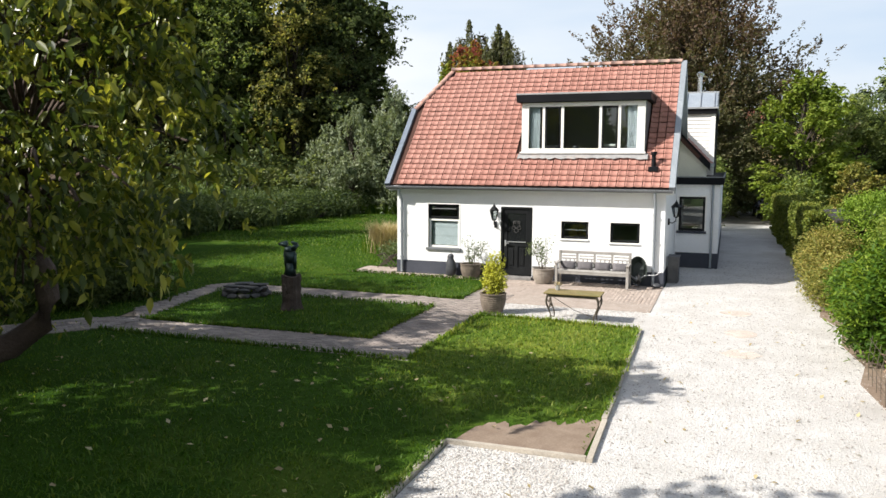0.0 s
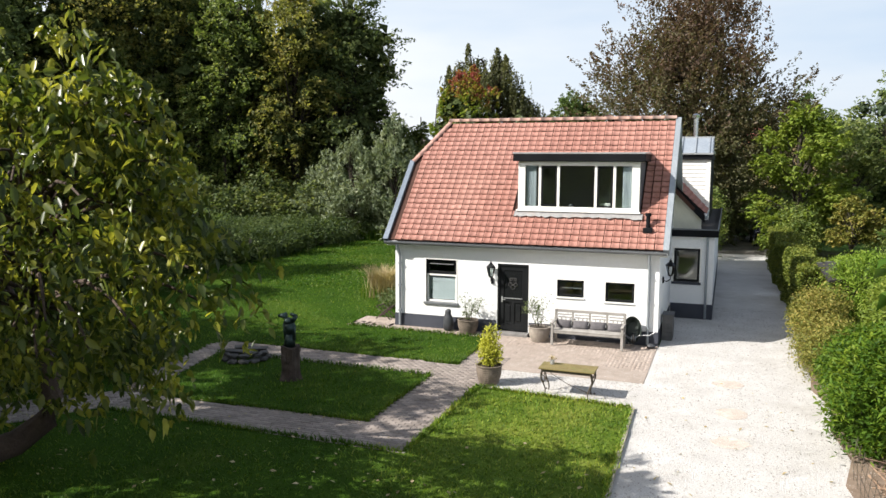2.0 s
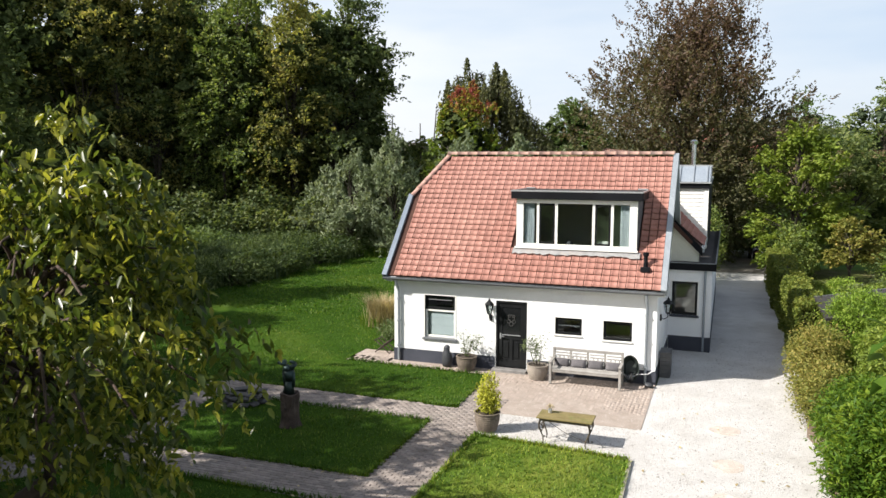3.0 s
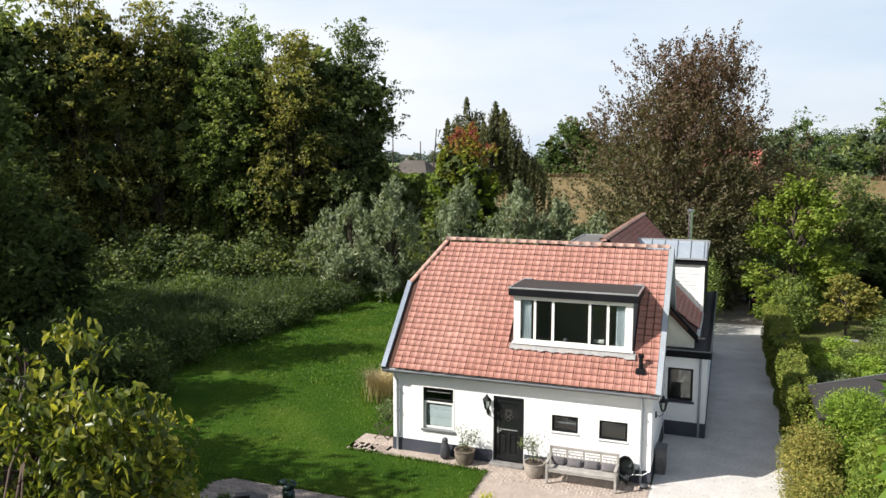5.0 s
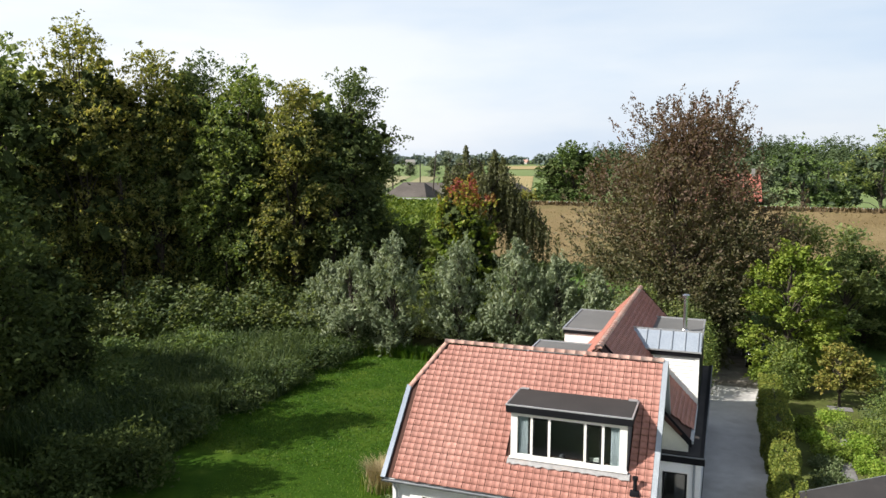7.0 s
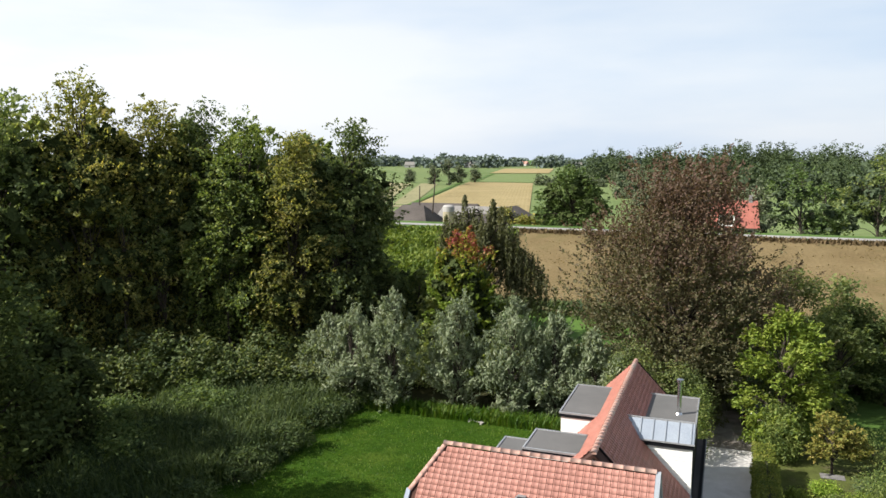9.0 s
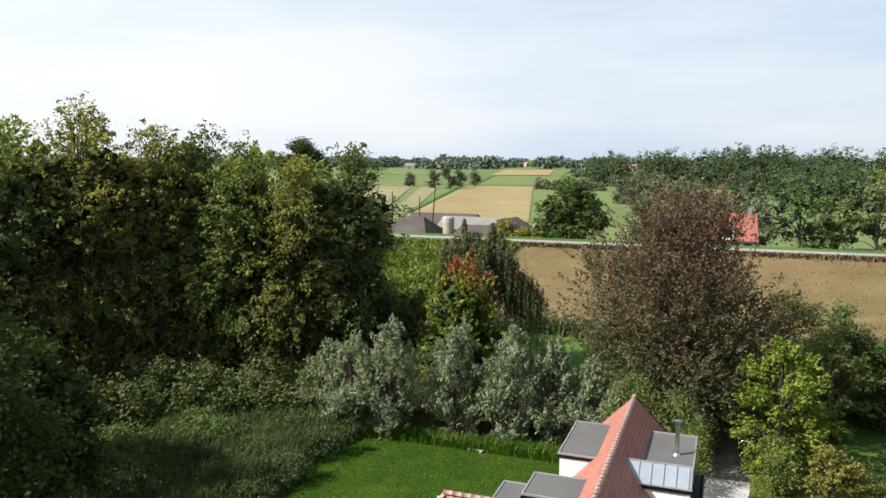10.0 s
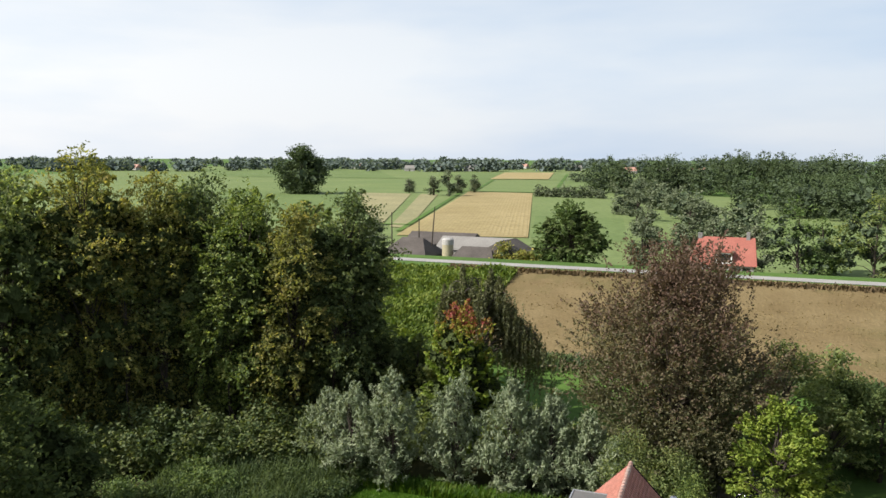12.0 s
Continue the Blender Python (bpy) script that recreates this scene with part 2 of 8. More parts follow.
# tree shade and its pale dapples go into this gravel's colour, with some litter
M["drive_shade_litter"] = surface("gravel_with_tree_shade_and_litter", (0.10, 0.085, 0.07), (0.26, 0.24, 0.21), 0.9, 14, 0.95, bump=0.8, bump_dist=0.03, c3=(0.34, 0.31, 0.28))
M["soil"] = surface("bare_soil", (0.17, 0.12, 0.085), (0.25, 0.19, 0.14), 3, 40, 0.95, bump=0.6)
M["soil_pale"] = surface("pale_bare_soil", (0.40, 0.34, 0.29), (0.55, 0.48, 0.42), 6, 40, 0.95, bump=0.5, c3=(0.62, 0.56, 0.50))
M["ground"] = surface("rough_meadow", (0.05, 0.10, 0.016), (0.085, 0.15, 0.03), 0.05, 1.6, 0.95, bump=0.5, bump_dist=0.1, c3=(0.09, 0.16, 0.028), spec=0.2)
M["wood_floor"] = surface("shade_toned_wood_floor", (0.03, 0.032, 0.014), (0.055, 0.055, 0.024), 0.6, 8, 0.95, bump=0.6, bump_dist=0.1, spec=0.1)
M["garden_soil"] = surface("weedy_garden_soil", (0.06, 0.07, 0.02), (0.11, 0.13, 0.035), 1.2, 12, 0.95, bump=0.8, bump_dist=0.05, c3=(0.12, 0.10, 0.06), spec=0.1)
M["dry_grass"] = surface("dry_dike_grass", (0.135, 0.098, 0.046), (0.180, 0.136, 0.068), 0.22, 3.2, 0.95, bump=0.8, bump_dist=0.15, c3=(0.112, 0.094, 0.040), spec=0.1)
M["stubble"] = surface("stubble_field", (0.260, 0.205, 0.093), (0.322, 0.260, 0.130), 0.06, 0.8, 0.95, bump=0.3, c3=(0.223, 0.198, 0.087), spec=0.1)
M["stubble_pale"] = surface("mown_strip", (0.205, 0.198, 0.105), (0.267, 0.242, 0.130), 0.05, 0.7, 0.95, bump=0.2, spec=0.1)
M["meadow_far"] = surface("green_meadow", (0.122, 0.165, 0.060), (0.150, 0.190, 0.072), 0.02, 0.5, 0.95, bump=0.2, c3=(0.112, 0.158, 0.056), spec=0.1)
M["meadow_strip"] = surface("darker_meadow_strip", (0.105, 0.150, 0.052), (0.128, 0.172, 0.062), 0.02, 0.5, 0.95, bump=0.2, spec=0.1)
M["straw_row"] = surface("rows_of_straw", (0.275, 0.22, 0.105), (0.335, 0.272, 0.138), 0.06, 0.8, 0.95, bump=0.2, spec=0.1)
M["meadow_mid"] = surface("fresh_green_bank", (0.075, 0.115, 0.018), (0.11, 0.15, 0.026), 0.3, 3.0, 0.95, bump=0.6, bump_dist=0.1, spec=0.15)
M["asphalt"] = surface("pale_asphalt", (0.24, 0.232, 0.215), (0.30, 0.29, 0.27), 0.3, 8, 0.9, bump=0.1)
M["bark_red"] = surface("reddish_brown_bark", (0.050, 0.033, 0.025), (0.088, 0.060, 0.045), 3, 18, 0.9, bump=0.9, bump_dist=0.03)
M["bark"] = surface("grey_brown_bark", (0.033, 0.025, 0.019), (0.060, 0.048, 0.036), 3, 22, 0.95, bump=0.9, bump_dist=0.03)
M["wood_grey"] = surface("silvered_teak", (0.24, 0.225, 0.205), (0.36, 0.34, 0.315), 4, 70, 0.85, bump=0.3, rand=0.08)
M["crate_wood"] = surface("dark_weathered_boards", (0.085, 0.085, 0.088), (0.14, 0.138, 0.135), 4, 60, 0.85, bump=0.3, rand=0.08)
M["wood_old"] = surface("mossy_old_wood", (0.15, 0.12, 0.045), (0.23, 0.18, 0.075), 5, 60, 0.9, bump=0.4, c3=(0.13, 0.14, 0.04))
M["iron"] = surface("rusty_cast_iron", (0.07, 0.06, 0.05), (0.13, 0.105, 0.075), 9, 60, 0.7, metal=0.4, bump=0.3)
M["edge_board"] = surface("pale_edging_board", (0.33, 0.29, 0.24), (0.45, 0.40, 0.33), 3, 50, 0.9, bump=0.3)
M["stump"] = surface("dead_stump_wood", (0.036, 0.026, 0.021), (0.080, 0.058, 0.046), 4, 26, 0.95, bump=0.9, bump_dist=0.03, c3=(0.11, 0.085, 0.07))
M["bronze"] = surface("green_black_bronze", (0.02, 0.035, 0.032), (0.05, 0.08, 0.075), 6, 40, 0.45, metal=0.6, bump=0.2)
M["slate"] = surface("dark_carved_stone", (0.025, 0.028, 0.032), (0.05, 0.052, 0.058), 5, 40, 0.6, bump=0.2)
M["stone_dark"] = surface("dark_mossy_stone", (0.05, 0.05, 0.048), (0.095, 0.092, 0.088), 4, 30, 0.9, bump=0.7, rand=0.2)
M["stone"] = surface("grey_rough_stone", (0.13, 0.125, 0.12), (0.22, 0.21, 0.20), 4, 30, 0.9, bump=0.7, rand=0.2)
M["wicker"] = surface("grey_wicker", (0.10, 0.08, 0.06), (0.18, 0.145, 0.115), 6, 70, 0.9, bump=0.6, rand=0.1)
M["wicker_pale"] = surface("pale_wicker", (0.24, 0.205, 0.17), (0.34, 0.30, 0.255), 6, 70, 0.9, bump=0.6, rand=0.1)
M["compost"] = surface("potting_soil", (0.03, 0.022, 0.016), (0.06, 0.045, 0.03), 8, 60, 0.95, bump=0.6)
M["cushion"] = surface("grey_cushion_cloth", (0.085, 0.08, 0.085), (0.14, 0.13, 0.135), 6, 120, 0.95, bump=0.3, rand=0.12)
M["rubber"] = surface("black_rubber", (0.015, 0.015, 0.016), (0.03, 0.03, 0.03), 4, 50, 0.8, bump=0.2)
M["green_steel"] = surface("dark_green_steel", (0.02, 0.03, 0.026), (0.045, 0.055, 0.05), 4, 40, 0.5, metal=0.2, bump=0.1)
M["car_paint"] = plain("dark_blue_car_paint", (0.012, 0.014, 0.02), 0.2)
M["thatch"] = surface("dark_thatch", (0.060, 0.051, 0.045), (0.090, 0.078, 0.069), 0.4, 5, 0.95, bump=0.6, bump_dist=0.1)
M["barn_wall"] = surface("dark_barn_boards", (0.03, 0.025, 0.022), (0.055, 0.045, 0.04), 0.6, 6, 0.9)
M["barn_roof"] = surface("pale_sheet_roof", (0.180, 0.170, 0.155), (0.225, 0.215, 0.195), 0.4, 6, 0.8, bump=0.1)
M["silo"] = surface("cream_silo", (0.300, 0.264, 0.168), (0.348, 0.312, 0.210), 0.5, 5, 0.6)
M["red_roof"] = surface("bright_red_roof", (0.24, 0.072, 0.052), (0.30, 0.105, 0.075), 0.5, 8, 0.6)
M["far_wall"] = surface("far_pale_wall", (0.300, 0.288, 0.270), (0.360, 0.348, 0.330), 0.3, 4, 0.8)

M["hedge_core"] = surface("dark_hedge_filling", (0.03, 0.035, 0.012), (0.06, 0.06, 0.02), 4, 30, 0.95, bump=0.8)
M["twig"] = surface("dry_brown_twigs", (0.20, 0.13, 0.085), (0.32, 0.22, 0.15), 6, 40, 0.9, bump=0.3)
M["red_dull"] = surface("dull_red_far_roof", (0.32, 0.17, 0.13), (0.38, 0.22, 0.17), 0.3, 4, 0.8)
M["leaf_near"] = leaf_mat("yellowing_drooping_leaves", [(0.032, 0.050, 0.012), (0.060, 0.086, 0.017), (0.110, 0.140, 0.026), (0.20, 0.205, 0.036), (0.38, 0.37, 0.06)], 0.5, 0.32, 1.3, spec=0.35)
M["leaf_wood"] = leaf_mat("woodland_leaves", [(0.087, 0.123, 0.052), (0.146, 0.191, 0.075), (0.217, 0.260, 0.099), (0.302, 0.318, 0.127)], 0.55, 0.55, 0.28)
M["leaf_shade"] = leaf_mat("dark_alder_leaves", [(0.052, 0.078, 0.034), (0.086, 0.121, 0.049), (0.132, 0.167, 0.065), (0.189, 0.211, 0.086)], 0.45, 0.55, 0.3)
M["leaf_bright"] = leaf_mat("fresh_alder_leaves", [(0.061, 0.094, 0.032), (0.114, 0.165, 0.045), (0.183, 0.230, 0.062), (0.259, 0.288, 0.090)], 0.45, 0.5, 0.4)
M["leaf_yellow"] = leaf_mat("yellowing_woodland_leaves", [(0.094, 0.111, 0.038), (0.168, 0.182, 0.060), (0.256, 0.252, 0.078), (0.348, 0.298, 0.104)], 0.55, 0.55, 0.35)
M["leaf_dark"] = leaf_mat("dark_conifer_leaves", [(0.04, 0.058, 0.022), (0.07, 0.095, 0.034), (0.105, 0.13, 0.045)], 0.3, 0.8, 0.5, spec=0.03)
M["leaf_willow"] = leaf_mat("silver_willow_leaves", [(0.125, 0.165, 0.092), (0.18, 0.22, 0.13), (0.235, 0.275, 0.17), (0.29, 0.32, 0.21)], 0.3, 0.55, 0.7)
M["leaf_beech"] = leaf_mat("copper_beech_leaves", [(0.100, 0.104, 0.052), (0.120, 0.116, 0.058), (0.122, 0.102, 0.055), (0.110, 0.080, 0.050), (0.125, 0.080, 0.058)], 0.38, 0.5, 0.35, spec=0.2, by_height=(1.0, 17.0))
M["leaf_maple"] = leaf_mat("turning_maple_leaves", [(0.17, 0.24, 0.04), (0.25, 0.28, 0.045), (0.31, 0.26, 0.055), (0.31, 0.13, 0.07), (0.29, 0.075, 0.07)], 0.42, 0.5, 0.5, by_height=(7.0, 13.3))
M["leaf_weep"] = leaf_mat("drooping_dark_leaves", [(0.07, 0.078, 0.04), (0.11, 0.118, 0.058), (0.16, 0.165, 0.08)], 0.4, 0.55, 0.7)
M["leaf_oak"] = leaf_mat("round_oak_leaves", [(0.062, 0.105, 0.032), (0.108, 0.160, 0.050), (0.150, 0.200, 0.066)], 0.3, 0.55, 0.2)
M["leaf_laurel"] = leaf_mat("glossy_laurel_leaves", [(0.034, 0.072, 0.008), (0.057, 0.116, 0.013), (0.103, 0.171, 0.017), (0.161, 0.220, 0.021)], 0.35, 0.5, 0.9, spec=0.15)
M["leaf_olive"] = leaf_mat("yellow_green_shrub_leaves", [(0.095, 0.108, 0.026), (0.165, 0.178, 0.04), (0.25, 0.235, 0.055), (0.34, 0.27, 0.08)], 0.3, 0.5, 1.2)
M["leaf_hedge"] = leaf_mat("clipped_hedge_leaves", [(0.062, 0.092, 0.018), (0.11, 0.145, 0.026), (0.165, 0.195, 0.034), (0.235, 0.235, 0.05)], 0.3, 0.5, 1.5)
M["leaf_light"] = leaf_mat("light_green_leaves", [(0.085, 0.13, 0.022), (0.15, 0.21, 0.034), (0.21, 0.27, 0.045), (0.26, 0.30, 0.06)], 0.4, 0.5, 0.8)
M["leaf_fresh"] = leaf_mat("fresh_green_bush_leaves", [(0.095, 0.165, 0.022), (0.165, 0.26, 0.034), (0.24, 0.34, 0.05), (0.31, 0.38, 0.065)], 0.4, 0.5, 1.5)
# dark inner tones paint the shade in crowns; far ones are lifted for haze
M["inner_far"] = surface("inner_far_shade_tone", (0.052, 0.072, 0.042), (0.076, 0.100, 0.058), 0.4, 2, 0.95, bump=0.6, bump_dist=0.3, spec=0.03)
M["inner_horizon"] = surface("haze_tinted_inner_leaves", (0.100, 0.128, 0.115), (0.125, 0.155, 0.140), 0.1, 1, 0.95, bump=0.2, spec=0.03)
M["inner_bronze"] = surface("inner_bronze_shade_tone", (0.026, 0.022, 0.013), (0.048, 0.040, 0.022), 1.2, 6, 0.95, bump=0.9, bump_dist=0.3, spec=0.05)
M["inner_leaf"] = surface("inner_leaves_shade_tone", (0.044, 0.060, 0.022), (0.075, 0.096, 0.034), 1.2, 6, 0.95, bump=0.9, bump_dist=0.3, spec=0.05)
M["leaf_gold"] = leaf_mat("golden_leaves", [(0.28, 0.29, 0.035), (0.43, 0.43, 0.055), (0.54, 0.53, 0.09)], 0.35, 0.5, 3)
M["leaf_bush"] = leaf_mat("grey_green_shrub_leaves", [(0.06, 0.09, 0.035), (0.11, 0.145, 0.06), (0.16, 0.19, 0.09)], 0.3, 0.5, 4)
# nettle repeats the reed tones brightened as if sunlit; reed is darkened for shade
M["nettle"] = leaf_mat("sunlit_nettle_leaves", [(0.060, 0.098, 0.032), (0.105, 0.155, 0.048), (0.165, 0.21, 0.066)], 0.4, 0.6, 0.4)
M["reed"] = leaf_mat("green_reed", [(0.030, 0.052, 0.02), (0.058, 0.088, 0.03), (0.115, 0.15, 0.05)], 0.35, 0.6, 0.35)
M["grass_blade"] = leaf_mat("grass_blades", [(0.034, 0.086, 0.008), (0.055, 0.122, 0.011), (0.086, 0.158, 0.016), (0.14, 0.195, 0.028)], 0.45, 0.5, 0.5)
# the blades carry the same painted sun round that spot
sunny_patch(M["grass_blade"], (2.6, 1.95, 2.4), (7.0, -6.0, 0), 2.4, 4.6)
M["grass_tuft"] = leaf_mat("coarse_grass_tufts", [(0.06, 0.12, 0.014), (0.10, 0.165, 0.02), (0.16, 0.22, 0.035), (0.24, 0.27, 0.06)], 0.45, 0.5, 0.8)
M["slope_green"] = leaf_mat("rank_green_weeds", [(0.06, 0.10, 0.016), (0.10, 0.15, 0.024), (0.15, 0.20, 0.035), (0.20, 0.24, 0.05)], 0.35, 0.6, 0.25)
M["dry_plume"] = leaf_mat("dry_ornamental_grass", [(0.270, 0.215, 0.115), (0.390, 0.315, 0.185), (0.500, 0.425, 0.27)], 0.3, 0.7, 3)
M["straw_tuft"] = leaf_mat("dry_straw_grass", [(0.13, 0.10, 0.045), (0.19, 0.145, 0.07), (0.25, 0.195, 0.10)], 0.3, 0.8, 0.2, spec=0.05)
M["weed_brown"] = leaf_mat("brown_dry_weeds", [(0.07, 0.05, 0.025), (0.12, 0.085, 0.045), (0.16, 0.12, 0.06)], 0.2, 0.8, 0.5)
M["leaf_far"] = leaf_mat("distant_leaves", [(0.054, 0.080, 0.038), (0.074, 0.102, 0.048), (0.096, 0.122, 0.060)], 0.2, 0.9, 0.05, spec=0.03)
M["leaf_far_grey"] = leaf_mat("distant_willow_leaves", [(0.10, 0.122, 0.074), (0.135, 0.16, 0.098), (0.175, 0.195, 0.125)], 0.2, 0.9, 0.1, spec=0.03)
# paler, bluer tones put the distance haze into the horizon leaves' colour
M["leaf_horizon"] = leaf_mat("haze_tinted_horizon_leaves", [(0.105, 0.135, 0.120), (0.128, 0.160, 0.142), (0.152, 0.185, 0.165)], 0.3, 0.9, 0.02, spec=0.03)


# ---------------------------------------------------------------- builders
def thing(name, label, category, at=(0, 0, 0), rz=0.0, group="", kind=""):
    ob = new(name)
    ob.empty_display_size = 0.2
    ob.matrix_basis = pose(*at, 0, 0, rz)
    return tagged(ob, label, category, group, kind)


def part(name, bm, material, parent=None, label="", smooth=False):
    me = bpy.data.meshes.new(name)
    bmesh.ops.recalc_face_normals(bm, faces=bm.faces)
    bm.to_mesh(me)
    bm.free()
    if smooth:
        me.polygons.foreach_set("use_smooth", [True] * len(me.polygons))
    me.materials.append(material)
    ob = new(name, me)
    ob.parent = parent
    return tagged(ob, label) if label else ob


def np_mesh(name, verts, faces, material, parent=None, label="", smooth=False):
    """One mesh from arrays of corners and of faces that all have the same number of sides."""
    verts, faces = np.asarray(verts, np.float32), np.asarray(faces, np.int32)
    me = bpy.data.meshes.new(name)
    k = faces.shape[1]
    me.vertices.add(len(verts))
    me.vertices.foreach_set("co", verts.ravel())
    me.loops.add(faces.size)
    me.loops.foreach_set("vertex_index", faces.ravel())
    me.polygons.add(len(faces))
    me.polygons.foreach_set("loop_start", np.arange(len(faces), dtype=np.int32) * k)
    if smooth:
        me.polygons.foreach_set("use_smooth", np.ones(len(faces), bool))
    me.update(calc_edges=True)
    me.validate()
    me.materials.append(material)
    ob = new(name, me)
    ob.parent = parent
    return tagged(ob, label) if label else ob


def box(bm, x0, x1, y0, y1, z0, z1, bevel=0.0):
    vs = [bm.verts.new((x, y, z)) for x in (x0, x1) for y in (y0, y1) for z in (z0, z1)]
    fs = [bm.faces.new([vs[i] for i in f]) for f in ((0, 1, 3, 2), (4, 6, 7, 5), (0, 4, 5, 1), (2, 3, 7, 6), (0, 2, 6, 4), (1, 5, 7, 3))]
    if bevel:
        edges = list({e for f in fs for e in f.edges})
        bmesh.ops.bevel(bm, geom=edges, offset=bevel, segments=1, affect="EDGES")
    return vs


def boxes(*rows, bevel=0.0):
    bm = bmesh.new()
    for r in rows:
        box(bm, *r, bevel=bevel)
    return bm


def prism(bm, outline, direction):
    """A flat outline pushed along a direction into a solid."""
    d = Vector(direction)
    a = [bm.verts.new(p) for p in outline]
    b = [bm.verts.new(Vector(p) + d) for p in outline]
    k = len(outline)
    bm.faces.new(a)
    bm.faces.new(b[::-1])
    for i in range(k):
        bm.faces.new((a[i], b[i], b[(i + 1) % k], a[(i + 1) % k]))


def cylinder(bm, p, q, r0, r1=None, seg=12, caps=True):
    p, q = Vector(p), Vector(q)
    r1 = r0 if r1 is None else r1
    m = Matrix.Translation((p + q) / 2) @ (q - p).to_track_quat("Z", "Y").to_matrix().to_4x4()
    bmesh.ops.create_cone(bm, cap_ends=caps, segments=seg, radius1=r0, radius2=r1, depth=(q - p).length, matrix=m)


def lathe(bm, profile, seg=20, centre=(0, 0, 0)):
    """A turned body from rows of (radius, height)."""
    rings = []
    for r, z in profile:
        rings.append([bm.verts.new((centre[0] + r * math.cos(2 * math.pi * k / seg), centre[1] + r * math.sin(2 * math.pi * k / seg), centre[2] + z)) for k in range(seg)])
    for a, b in zip(rings, rings[1:]):
        for k in range(seg):
            bm.faces.new((a[k], a[(k + 1) % seg], b[(k + 1) % seg], b[k]))
    bm.faces.new(rings[0][::-1])
    bm.faces.new(rings[-1])


def wall_with_openings(bm, u0, u1, z0, z1, a, b, holes, along="x"):
    """A wall from u0 to u1 and a to b thick, one solid with openings (u0, u1, z0, z1) right through it."""
    us = sorted({u0, u1, *(h[0] for h in holes), *(h[1] for h in holes)})
    zs = sorted({z0, z1, *(h[2] for h in holes), *(h[3] for h in holes)})
    made = {}

    def at(i, k, side):
        if (i, k, side) not in made:
            t = b if side else a
            made[i, k, side] = bm.verts.new((us[i], t, zs[k]) if along == "x" else (t, us[i], zs[k]))
        return made[i, k, side]

    def solid(i, k):
        if not (0 <= i < len(us) - 1 and 0 <= k < len(zs) - 1):
            return False
        u, z = (us[i] + us[i + 1]) / 2, (zs[k] + zs[k + 1]) / 2
        return not any(h[0] < u < h[1] and h[2] < z < h[3] for h in holes)

    for i in range(len(us) - 1):
        for k in range(len(zs) - 1):
            if solid(i, k):
                for side in (0, 1):
                    bm.faces.new([at(i, k, side), at(i + 1, k, side), at(i + 1, k + 1, side), at(i, k + 1, side)])
                for di, dk, p, q in ((-1, 0, (i, k), (i, k + 1)), (1, 0, (i + 1, k), (i + 1, k + 1)), (0, -1, (i, k), (i + 1, k)), (0, 1, (i, k + 1), (i + 1, k + 1))):
                    if not solid(i + di, k + dk):
                        bm.faces.new([at(*p, 0), at(*q, 0), at(*q, 1), at(*p, 1)])


def tube_arrays(points, radii, seg=7):
    pts = np.array(points, float)
    way = np.gradient(pts, axis=0)
    way /= np.linalg.norm(way, axis=1, keepdims=True) + 1e-9
    side = np.cross(way, (0.31, 0.2, 0.93))
    side /= np.linalg.norm(side, axis=1, keepdims=True) + 1e-9
    up = np.cross(side, way)
    ang = np.linspace(0, 2 * np.pi, seg, endpoint=False)
    ring = np.cos(ang)[None, :, None] * side[:, None] + np.sin(ang)[None, :, None] * up[:, None]
    v = (pts[:, None] + ring * np.array(radii)[:, None, None]).reshape(-1, 3)
    f = []
    for i in range(len(pts) - 1):
        for k in range(seg):
            f.append((i * seg + k, i * seg + (k + 1) % seg, (i + 1) * seg + (k + 1) % seg, (i + 1) * seg + k))
    return v, np.array(f)


def joined(arrays):
    vs, fs, n = [], [], 0
    for v, f in arrays:
        vs.append(v)
        fs.append(f + n)
        n += len(v)
    return np.concatenate(vs), np.concatenate(fs)


def leaf_arrays(rng, pts, size, width=0.5, droop=0.0, up=0.4, fold=0.25, along=None):
    """One folded blade of two triangles at each point."""
    n = len(pts)
    size = size * rng.uniform(0.65, 1.35, n)
    nor = rng.normal(size=(n, 3))
    nor[:, 2] = np.abs(nor[:, 2]) + up
    nor /= np.linalg.norm(nor, axis=1, keepdims=True)
    axis = rng.normal(size=(n, 3)) if along is None else along + rng.normal(size=(n, 3)) * 0.35
    axis[:, 2] -= droop
    axis -= nor * (axis * nor).sum(1, keepdims=True)
    axis /= np.linalg.norm(axis, axis=1, keepdims=True) + 1e-9
    side = np.cross(nor, axis)
    s = size[:, None]
    v = np.stack([pts - axis * s * 0.5, pts + side * s * width * 0.5 + nor * s * fold * width - axis * s * 0.08, pts + axis * s * 0.5,
                  pts - side * s * width * 0.5 + nor * s * fold * width - axis * s * 0.08], 1).reshape(-1, 3)
    base = np.arange(n)[:, None] * 4
    f = np.concatenate([base + (0, 2, 1), base + (0, 3, 2)], 1).reshape(-1, 3)
    return v, f


